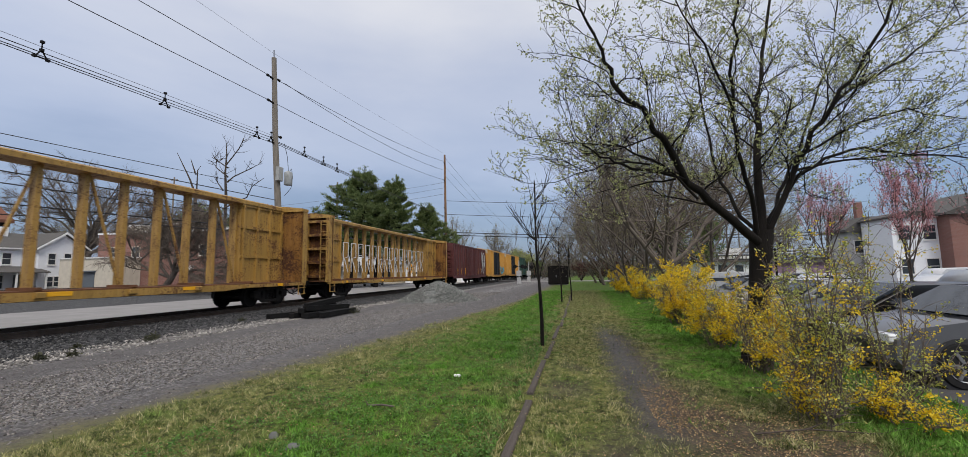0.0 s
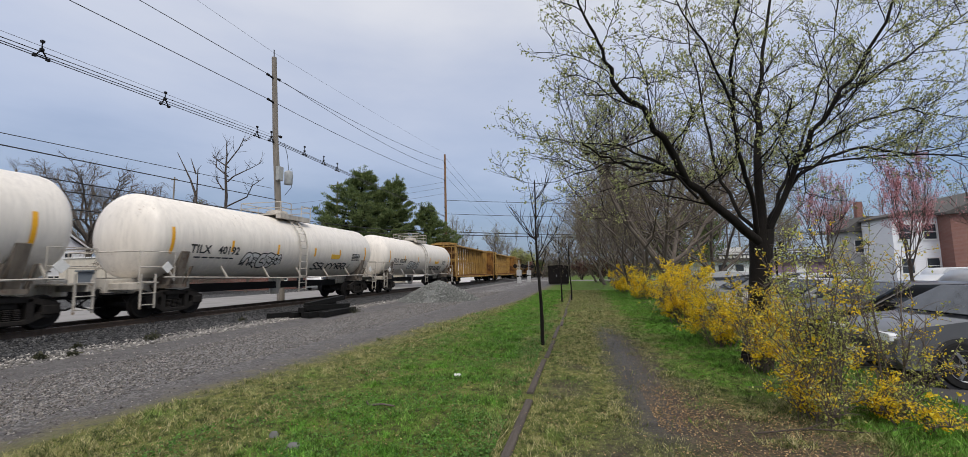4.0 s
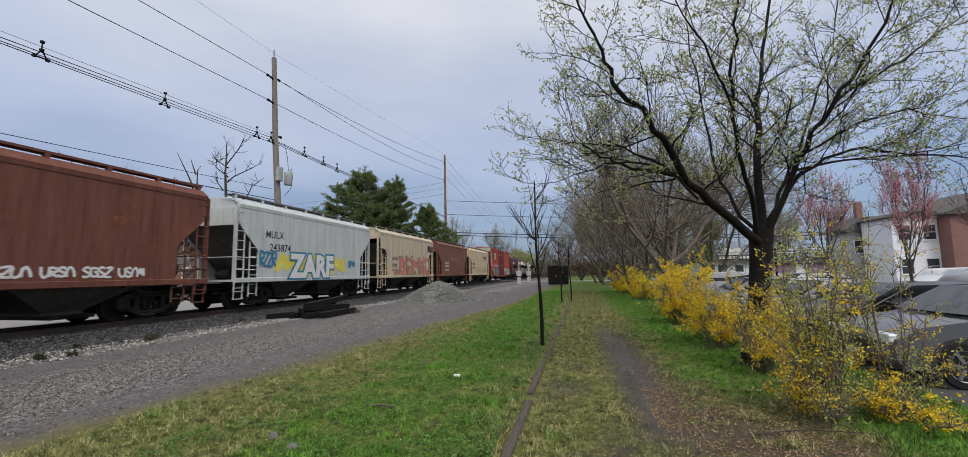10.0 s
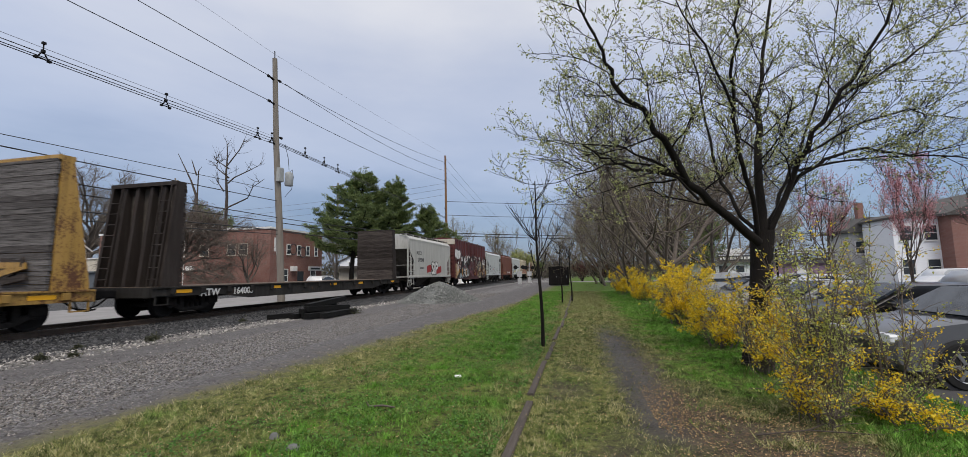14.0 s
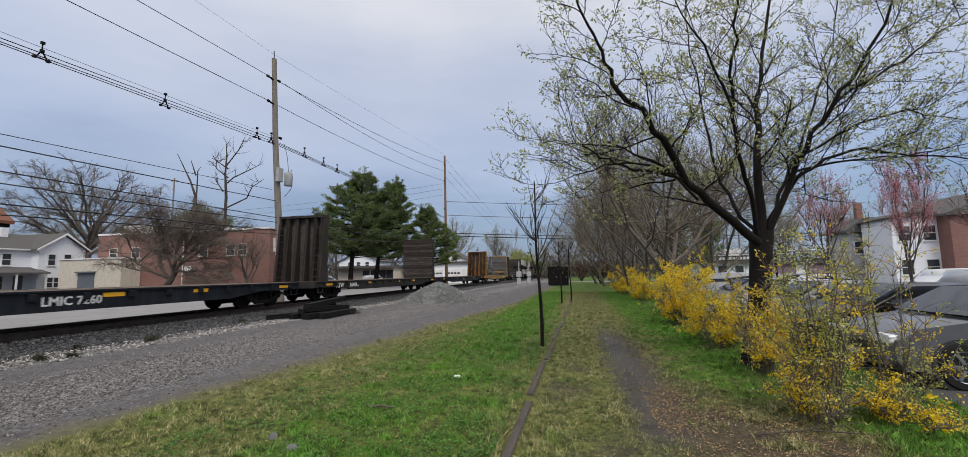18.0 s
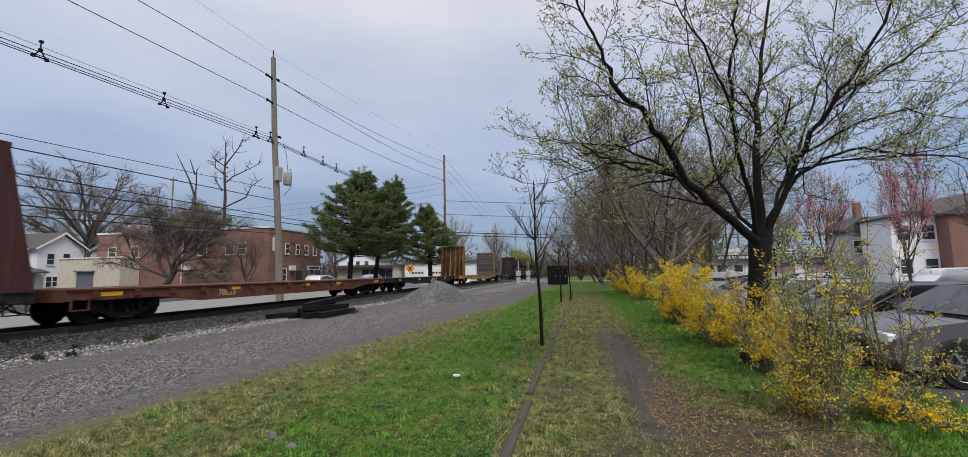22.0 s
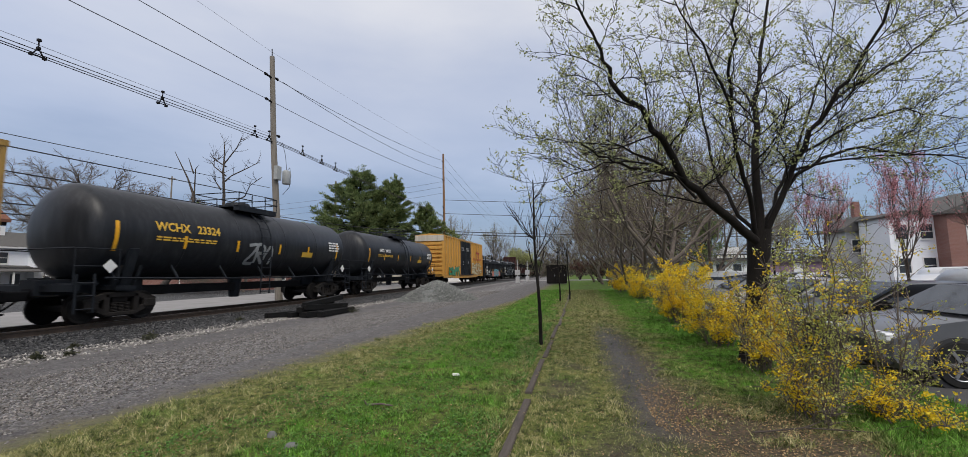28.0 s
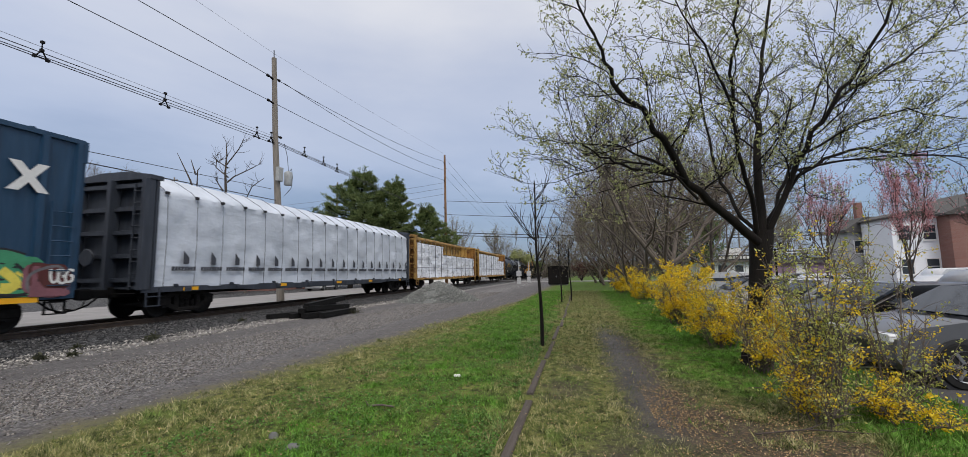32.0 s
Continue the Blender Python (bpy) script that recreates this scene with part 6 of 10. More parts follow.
def cloud_mesh(name, pts, mat, size, rng, long=1.6, flat=0.0, lead=None):
    """One small folded leaf at each point, turned at random or about a leading way."""
    n = len(pts)
    if not n:
        pts = np.zeros((1, 3))
        n = 1
    p = np.asarray(pts, float)
    a = rng.normal(size=(n, 3))
    if lead is not None:
        a = a * 0.55 + lead
    if flat:
        a[:, 2] *= flat
    a /= np.linalg.norm(a, axis=1)[:, None] + 1e-9
    b = np.cross(a, rng.normal(size=(n, 3)))
    if flat:
        b[:, 2] *= flat
    b /= np.linalg.norm(b, axis=1)[:, None] + 1e-9
    s = size * rng.uniform(0.6, 1.3, (n, 1))
    v = np.stack([p, p + a * s * long * 0.5 + b * s * 0.5, p + a * s * long, p + a * s * long * 0.5 - b * s * 0.5], 1).reshape(-1, 3)
    me = bpy.data.meshes.new(name)
    me.vertices.add(4 * n)
    me.vertices.foreach_set("co", v.ravel())
    me.loops.add(4 * n)
    me.loops.foreach_set("vertex_index", np.arange(4 * n))
    me.polygons.add(n)
    me.polygons.foreach_set("loop_start", np.arange(0, 4 * n, 4))
    me.update(calc_edges=True)
    me.materials.append(mat)
    return me


def strands(name, lines, mat, n=3):
    """Many thin tapering tubes in one mesh. lines: (points, radius at the root, radius at the tip)."""
    V, F = [], []
    for pts, r0, r1 in lines:
        k = len(pts)
        base = len(V)
        for i, p in enumerate(pts):
            d = pts[min(i + 1, k - 1)] - pts[max(i - 1, 0)]
            u = d.cross(Vector((0.3, 0.2, 1.0)))
            u = u.normalized() if u.length > 1e-6 else Vector((1, 0, 0))
            w = u.cross(d).normalized()
            r = r0 + (r1 - r0) * i / max(1, k - 1)
            for j in range(n):
                a = 2 * math.pi * j / n
                V.append(p + (u * math.cos(a) + w * math.sin(a)) * r)
        for i in range(k - 1):
            for j in range(n):
                j2 = (j + 1) % n
                F.append((base + i * n + j, base + i * n + j2, base + (i + 1) * n + j2, base + (i + 1) * n + j))
    me = bpy.data.meshes.new(name)
    me.from_pydata([tuple(v) for v in V], [], F)
    me.materials.append(mat)
    me.shade_smooth()
    return me


WOB = 0.24      # how crooked branches grow


def sprout(rng, p, d, length, r, depth, out, tips, droop=0.0, spread=0.6, kids=3, up=0.12, steps=4):
    """Grows one branch with side branches. out: lines by thickness; tips: points where leaves sit."""
    pts = [p.copy()]
    dd = d.normalized()
    for i in range(steps):
        wob = Vector((rng.uniform(-1, 1), rng.uniform(-1, 1), rng.uniform(-1, 1))) * WOB
        dd = (dd + wob + Vector((0, 0, up - droop))).normalized()
        pts.append(pts[-1] + dd * length / steps)
    out[0 if r > 0.03 else 1].append((pts, r, r * 0.55 if depth else r * 0.4))
    if depth <= 0:
        tips += pts[1:]
        return
    for k in range(kids):
        f = rng.uniform(0.3, 1.0)
        i = min(steps - 1, int(f * steps))
        q = pts[i].lerp(pts[i + 1], f * steps - i)
        side = Vector((rng.uniform(-1, 1), rng.uniform(-1, 1), rng.uniform(-0.6, 0.8)))
        nd = (dd * (1 - spread * 0.5) + side * spread).normalized()
        sprout(rng, q, nd, length * rng.uniform(0.5, 0.75), r * rng.uniform(0.45, 0.62), depth - 1, out, tips, droop, spread, kids, up, max(3, steps - 1))
    sprout(rng, pts[-1], dd, length * 0.6, r * 0.55, depth - 1, out, tips, droop, spread, kids, up, max(3, steps - 1))


def add_tree(name, label, base, limbs, leaf=None, leaf_n=0, leaf_size=0.04, bark=None, category="tree", seed=0, crown="crown", group=""):
    """A tree of a trunk, limbs, twigs and leaves. limbs: lines by thickness, and tips."""
    out, tips = limbs
    ob = thing(name, label, category, group=group)
    ob.matrix_basis = Matrix.Translation(base)
    bark = bark or M_BARKG
    tagged(part("branch_work", strands("branch_work", out[0], bark, 6), None, ob), kind="stuff")
    tw = part("twig_work", strands("twig_work", out[1], {M_BARK: M_BARK, M_BARKD: M_TWIGD}.get(bark, M_TWIG), 3), None, ob)
    tagged(tw, kind="stuff")
    if leaf and tips:
        nr = np.random.default_rng(seed + 5)
        t = np.array([tuple(x) for x in tips])
        idx = nr.integers(0, len(t), leaf_n)
        pts = t[idx] + nr.normal(scale=leaf_size * 1.6, size=(leaf_n, 3))
        lv = part(crown, cloud_mesh(crown, pts, leaf, leaf_size, nr), None, ob)
        tagged(lv, kind="stuff")
    return ob


def plain_tree(seed, height, spread=0.6, depth=4, kids=3, trunk=0.16, forks=4, droop=0.0, fork_at=0.25, lean=(0, 0), width=1.0):
    rng = random.Random(seed)
    out, tips = ([], []), []
    top = Vector((lean[0], lean[1], 1)).normalized()
    h0 = height * fork_at
    pts = [Vector((0, 0, -0.15)) + top * (h0 * k / 4) + Vector((rng.uniform(-.04, .04), rng.uniform(-.04, .04), 0)) * k for k in range(5)]
    pts[0].x = pts[0].y = 0
    out[0].append((pts, trunk * 1.25, trunk * 0.9))
    for k in range(forks):
        a = 2 * math.pi * (k + rng.uniform(-0.3, 0.3)) / forks
        d = Vector((math.cos(a) * width, math.sin(a) * width, rng.uniform(0.7, 1.5))) + top * 0.4
        sprout(rng, pts[-1 - (k % 2)].copy(), d, height * rng.uniform(0.34, 0.44), trunk * rng.uniform(0.5, 0.75), depth - 1, out, tips, droop, spread, kids)
    return out, tips


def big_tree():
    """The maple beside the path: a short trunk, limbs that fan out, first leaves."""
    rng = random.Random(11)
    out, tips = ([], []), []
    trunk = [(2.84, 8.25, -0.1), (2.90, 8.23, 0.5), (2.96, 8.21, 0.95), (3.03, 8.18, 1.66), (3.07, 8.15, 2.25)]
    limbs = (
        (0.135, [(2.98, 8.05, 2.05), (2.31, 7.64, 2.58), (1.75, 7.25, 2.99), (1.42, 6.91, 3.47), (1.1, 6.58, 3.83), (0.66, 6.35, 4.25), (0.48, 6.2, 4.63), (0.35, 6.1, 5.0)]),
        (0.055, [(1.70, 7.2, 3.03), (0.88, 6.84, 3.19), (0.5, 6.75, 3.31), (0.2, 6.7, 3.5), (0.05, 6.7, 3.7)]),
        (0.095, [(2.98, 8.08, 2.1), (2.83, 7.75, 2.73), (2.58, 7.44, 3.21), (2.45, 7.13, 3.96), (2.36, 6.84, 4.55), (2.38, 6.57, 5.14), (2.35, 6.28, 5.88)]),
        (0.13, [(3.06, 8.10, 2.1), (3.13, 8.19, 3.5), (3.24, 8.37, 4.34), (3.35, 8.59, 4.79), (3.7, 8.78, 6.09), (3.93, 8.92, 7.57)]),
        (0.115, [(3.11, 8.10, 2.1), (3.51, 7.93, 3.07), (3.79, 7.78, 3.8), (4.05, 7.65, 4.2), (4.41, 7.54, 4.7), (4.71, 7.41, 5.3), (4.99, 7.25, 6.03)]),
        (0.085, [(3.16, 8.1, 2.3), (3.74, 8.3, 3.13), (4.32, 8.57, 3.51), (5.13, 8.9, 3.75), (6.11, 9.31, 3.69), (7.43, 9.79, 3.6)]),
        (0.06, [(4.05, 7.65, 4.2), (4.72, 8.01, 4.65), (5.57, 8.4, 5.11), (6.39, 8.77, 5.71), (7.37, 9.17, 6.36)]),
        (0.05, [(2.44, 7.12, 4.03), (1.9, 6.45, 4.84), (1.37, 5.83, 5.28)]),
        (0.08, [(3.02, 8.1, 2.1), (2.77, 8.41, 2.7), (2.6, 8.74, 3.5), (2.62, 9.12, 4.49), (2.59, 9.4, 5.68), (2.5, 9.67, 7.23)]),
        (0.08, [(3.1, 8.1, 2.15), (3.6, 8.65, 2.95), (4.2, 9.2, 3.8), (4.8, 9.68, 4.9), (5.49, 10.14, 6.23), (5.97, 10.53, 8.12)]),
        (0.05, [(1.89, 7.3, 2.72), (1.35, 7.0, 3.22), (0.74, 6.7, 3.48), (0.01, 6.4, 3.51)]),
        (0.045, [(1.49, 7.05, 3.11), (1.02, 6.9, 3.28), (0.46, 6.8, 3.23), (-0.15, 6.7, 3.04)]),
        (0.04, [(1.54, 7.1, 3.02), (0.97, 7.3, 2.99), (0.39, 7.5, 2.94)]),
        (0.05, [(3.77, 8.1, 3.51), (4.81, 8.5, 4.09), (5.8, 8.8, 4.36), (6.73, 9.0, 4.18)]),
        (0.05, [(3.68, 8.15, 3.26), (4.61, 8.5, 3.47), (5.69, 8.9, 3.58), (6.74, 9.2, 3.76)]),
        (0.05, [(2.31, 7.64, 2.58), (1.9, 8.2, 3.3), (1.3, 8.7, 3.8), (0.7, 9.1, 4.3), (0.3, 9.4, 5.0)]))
    base = Vector((2.84, 8.25, 0))
    ob = thing("maple_tree", "large maple with dark forked limbs and first yellow-green leaves", "tree")
    ob.matrix_basis = Matrix.Translation(base)
    tr = [Vector(p) - base for p in trunk]
    t = Shape()
    rings = []
    for i, p in enumerate(tr):
        r = (0.235, 0.185, 0.17, 0.165, 0.185)[i]
        rings.append([tuple(p + Vector((math.cos(a), math.sin(a), 0)) * r * (1 + 0.12 * noise.noise((a * 1.5, p.z, 4)))) for a in (2 * math.pi * j / 14 for j in range(14))])
    part("trunk", t.loft(rings), M_BARK, ob, "dark furrowed trunk", smooth=True)
    def bough(p, d, length, r, level):
        """A side branch that bends upwards, with smaller ones on alternate sides; bunches of leaves at the ends."""
        steps = (7, 5, 3)[level]
        pts, dd = [p.copy()], d.normalized()
        for i in range(steps):
            dd = (dd + Vector((rng.gauss(0, 0.17), rng.gauss(0, 0.17), rng.gauss(0.06, 0.15)))).normalized()
            pts.append(pts[-1] + dd * length / steps)
        out[0 if r > 0.012 else 1].append((pts, r, r * 0.4))
        if level == 2:
            tips.append(pts[-1])
            if rng.random() < 0.5:
                tips.append(pts[-2])
            return
        kids = (8, 6)[level]
        for k in range(kids):
            f = (0.22 + 0.78 * (k + rng.random() * 0.6) / kids) * steps
            i = min(steps - 1, int(f))
            q = pts[i].lerp(pts[i + 1], min(1.0, f - i))
            run = (pts[i + 1] - pts[i]).normalized()
            across = run.cross(Vector((rng.gauss(0, 0.5), rng.gauss(0, 0.5), 1))).normalized() * (1 if k % 2 else -1)
            bough(q, run * 0.75 + across * rng.uniform(0.6, 1.0) + Vector((0, 0, 0.15)), length * (0.5, 0.42)[level] * rng.uniform(0.6, 1.15) * (1.1 - 0.35 * k / kids), max(0.0032, r * 0.5), level + 1)

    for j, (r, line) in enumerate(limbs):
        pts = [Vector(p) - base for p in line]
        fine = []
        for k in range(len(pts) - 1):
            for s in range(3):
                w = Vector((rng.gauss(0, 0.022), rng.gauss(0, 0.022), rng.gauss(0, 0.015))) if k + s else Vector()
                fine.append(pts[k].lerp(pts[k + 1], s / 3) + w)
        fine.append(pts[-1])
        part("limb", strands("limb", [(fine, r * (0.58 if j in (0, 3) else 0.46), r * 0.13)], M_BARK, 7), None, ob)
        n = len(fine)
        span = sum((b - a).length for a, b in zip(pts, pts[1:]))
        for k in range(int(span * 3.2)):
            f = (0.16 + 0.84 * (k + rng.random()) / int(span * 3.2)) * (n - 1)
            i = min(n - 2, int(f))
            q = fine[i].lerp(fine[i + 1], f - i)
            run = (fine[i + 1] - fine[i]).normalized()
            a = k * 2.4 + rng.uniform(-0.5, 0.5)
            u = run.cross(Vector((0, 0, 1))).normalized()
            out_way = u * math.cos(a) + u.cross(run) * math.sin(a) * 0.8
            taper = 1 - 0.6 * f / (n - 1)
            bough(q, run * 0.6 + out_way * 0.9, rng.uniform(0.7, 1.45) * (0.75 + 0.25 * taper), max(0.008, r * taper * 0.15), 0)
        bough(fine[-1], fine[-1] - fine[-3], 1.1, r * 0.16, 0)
    tagged(part("branch_work", strands("branch_work", out[0], M_BARK, 5), None, ob), kind="stuff")
    tagged(part("twig_work", strands("twig_work", out[1], M_BARK, 3), None, ob), kind="stuff")
    nr = np.random.default_rng(3)
    tp = np.array([tuple(x) for x in tips])
    tp = tp[nr.uniform(size=len(tp)) < 0.55]
    pts = (tp[:, None, :] + nr.normal(scale=0.02, size=(len(tp), 5, 3))).reshape(-1, 3)
    tagged(part("crown", cloud_mesh("crown", pts, M_SPRING, 0.024, nr), None, ob, "scattered young leaves"), kind="stuff")


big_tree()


def saplings():
    for i, (x, y, h, seed) in enumerate(((-0.84, 9.75, 3.7, 21), (-0.92, 23.3, 3.4, 22), (-0.44, 24.7, 3.2, 23))):
        rng = random.Random(seed)
        out, tips = ([], []), []
        pts = [Vector((0.02 * math.sin(k) - 0.012 * k, 0, h * k / 8)) for k in range(9)]
        pts[0].z = -0.1
        out[0].append((pts, 0.045, 0.012))
        for k in range(15):
            f = rng.uniform(0.38, 0.95)
            q = pts[int(f * 8)]
            a = rng.uniform(0, 6.28)
            sprout(rng, q, Vector((math.cos(a), math.sin(a), 0.9)), rng.uniform(0.5, 1.1) * (1.2 - f * 0.5), 0.014, 1, out, tips, 0, 0.5, 3, 0.15)
        add_tree("sapling", "young bare street tree with a thin dark trunk", (x, y, 0), (out, tips), M_BUD, 60, 0.02, M_BARK, seed=seed, group="saplings along the edging")


saplings()


def bare_woods():
    """The bare trees behind the hedge and those at the end of the lane."""
    kinds = [plain_tree(31, 13.5, 0.75, 5, 3, 0.17, 5, 0.05, 0.16, (-0.3, 0), 1.5), plain_tree(32, 13, 0.8, 5, 3, 0.15, 5, 0.06, 0.12, (-0.4, 0), 1.6),
             plain_tree(33, 14.5, 0.7, 5, 3, 0.19, 4, 0.04, 0.2, (-0.2, 0), 1.2)]
    first = [add_tree("bare_tree", "leafless grey tree with arching limbs and olive buds", (0, 0, 0), k, M_BUD, 7000, 0.04, M_BARKM, seed=i, group="trees behind the hedge") for i, k in enumerate(kinds)]
    spots = ((4.0, 18.5, 0, 0.85, 20), (7.6, 25, 1, 0.95, 80), (4.2, 27, 2, 0.8, 140), (6.8, 30, 0, 1.0, 200), (4.6, 34, 1, 1.0, 300),
             (7.5, 40, 2, 1.0, 40), (4.4, 46, 0, 1.05, 100), (8, 52, 1, 1.1, 160), (5, 60, 2, 1.0, 220), (9, 66, 0, 1.1, 280),
             (14, 75, 1, 1.1, 10), (6, 92, 2, 0.95, 60), (-3, 100, 0, 0.9, 120), (-9, 108, 1, 0.9, 180), (14, 100, 2, 1.1, 240), (0, 118, 2, 1.0, 33), (24, 88, 0, 1.1, 99),
             (-16, 124, 0, 0.9, 50), (-24, 118, 1, 0.8, 200), (32, 78, 1, 1.1, 150), (3.6, 30.0, 1, 0.8, 33), (3.4, 42.0, 1, 0.95, 12), (2.9, 52.0, 0, 0.95, 30), (2.4, 63.0, 1, 1.0, 5), (0.6, 84.0, 2, 1.0, 70))
    for i, (x, y, k, s, a) in enumerate(spots):
        m = Matrix.Translation((x, y, 0)) @ Matrix.Rotation(radians(a if y > 70 else a % 50 - 25), 4, "Z") @ Matrix.Scale(s, 4)
        if i < 3:
            first[k].matrix_basis = m
        else:
            copy_thing(first[k], m).matrix_basis = m


bare_woods()


def forsythia(base, width, height, stems, flowers, shoots, seed, label, size=0.022, sub=0.0):
    rng, nr = random.Random(seed), np.random.default_rng(seed)
    ob = thing("forsythia_bush", label, "bush", Matrix.Translation(base), "forsythia hedge")
    lines, tips = [], []
    for k in range(stems):
        a = rng.uniform(0, 6.28)
        r = rng.uniform(0, sub or 0.16) * width
        p = Vector((math.cos(a) * r, math.sin(a) * r, -0.05))
        out = rng.uniform(0.25, 1.1) * width / 2
        a += rng.uniform(-0.5, 0.5)
        h = height * rng.uniform(0.3, 1.0) * (1 - 0.3 * out / width)
        pts = [p]
        for j in range(1, 7):
            f = j / 6
            pts.append(Vector((p.x + math.cos(a) * out * f ** 0.95 + rng.uniform(-.05, .05), p.y + math.sin(a) * out * f ** 0.95 + rng.uniform(-.05, .05), h * (1 - (1 - f) ** 1.7) - (0.12 * height * f * f if out > 0.3 * width else 0))))
        lines.append((pts, rng.uniform(0.005, 0.011), 0.002))
        for j in range(1, 6):
            for _ in range(5):
                d = Vector((rng.uniform(-1, 1), rng.uniform(-1, 1), rng.uniform(-0.1, 1.2)))
                q = pts[j] + d * rng.uniform(0.10, 0.34)
                lines.append(([pts[j], (pts[j] + q) / 2 + Vector((0, 0, 0.02)), q], 0.0035, 0.0015))
                tips += [pts[j].lerp(q, t) for t in (0.3, 0.55, 0.8, 1.0)]
        tips += pts[2:]
    tagged(part("stem_work", strands("stem_work", lines, M_TWIG, 4), None, ob), kind="stuff")
    t = np.array([tuple(x) for x in tips])
    # blossom sits in bunches, mostly on the outer twigs
    lumps = np.array([noise.noise((p[0] * 2.6, p[1] * 2.6, p[2] * 2.6 + seed)) for p in t])
    full, thin = t[lumps > 0.02], t[lumps <= 0.12]
    c = full[nr.integers(0, len(full), flowers)]
    pts = (c[:, None, :] + nr.normal(scale=size * 0.9, size=(flowers, 5, 3))).reshape(-1, 3)
    tagged(part("blossom", cloud_mesh("blossom", pts, M_FLOWER, size, nr), None, ob, "bright yellow blossom"), kind="stuff")
    c = thin[nr.integers(0, len(thin), shoots)] + nr.normal(scale=0.02, size=(shoots, 3))
    tagged(part("new_growth", cloud_mesh("new_growth", c, M_SHOOT, size * 1.0, nr, 2.0), None, ob, "fresh green shoots"), kind="stuff")


forsythia((2.4, 5.25, 0), 0.8, 0.62, 16, 420, 700, 40, "low forsythia branches in yellow bloom at the foot of the hedge", 0.018, 0.3)
forsythia((3.15, 5.3, 0), 0.8, 0.5, 14, 380, 600, 39, "low forsythia branches in yellow bloom at the foot of the hedge", 0.018, 0.3)
forsythia((2.55, 5.55, 0), 1.15, 2.3, 30, 380, 3800, 41, "loose forsythia bush with scattered yellow blossom and green shoots", 0.018, 0.2)
forsythia((3.35, 5.8, 0), 1.1, 2.5, 16, 140, 1500, 42, "thin forsythia bush, mostly green shoots", 0.017, 0.25)
forsythia((2.75, 7.75, 0), 1.2, 1.4, 36, 1700, 700, 43, "forsythia bush in full yellow bloom beside the maple trunk")
forsythia((2.85, 10.0, 0), 1.6, 1.5, 36, 2000, 800, 44, "forsythia bush in full yellow bloom over the grass", 0.026)
forsythia((2.95, 13.9, 0), 2.0, 2.15, 44, 2800, 900, 45, "dense forsythia bush in yellow bloom", 0.03)
forsythia((3.5, 16.5, 0), 2.2, 2.4, 40, 1500, 1000, 46, "tall forsythia bush with yellow bloom and bare stems", 0.032)
forsythia((3.2, 25.0, 0), 2.2, 1.9, 30, 1200, 700, 47, "rounded forsythia bush in yellow bloom", 0.045)
forsythia((3.0, 33.0, 0), 2.6, 2.2, 34, 1500, 600, 48, "rounded forsythia bush in yellow bloom", 0.05)


def pink_trees():
    for x, y, h, s, n, slim in ((11.7, 24.0, 5.9, 51, 9000, 0.62), (10.65, 17.0, 5.3, 52, 9000, 0.58), (11.5, 15.0, 4.3, 53, 1200, 0.6)):
        t = plain_tree(s, h, 0.55, 4, 3, 0.08, 5, 0.0, 0.36, (0, 0), 0.5)
        add_tree("red_maple", "small tree with dark stems and pink-red buds", (x, y, -0.2), t, M_PINKL, n, 0.036, M_BARKD, seed=s, group="red budding trees by the car park").matrix_basis = Matrix.Translation((x, y, -0.2)) @ Matrix.Diagonal((slim, slim, 0.95, 1))


pink_trees()


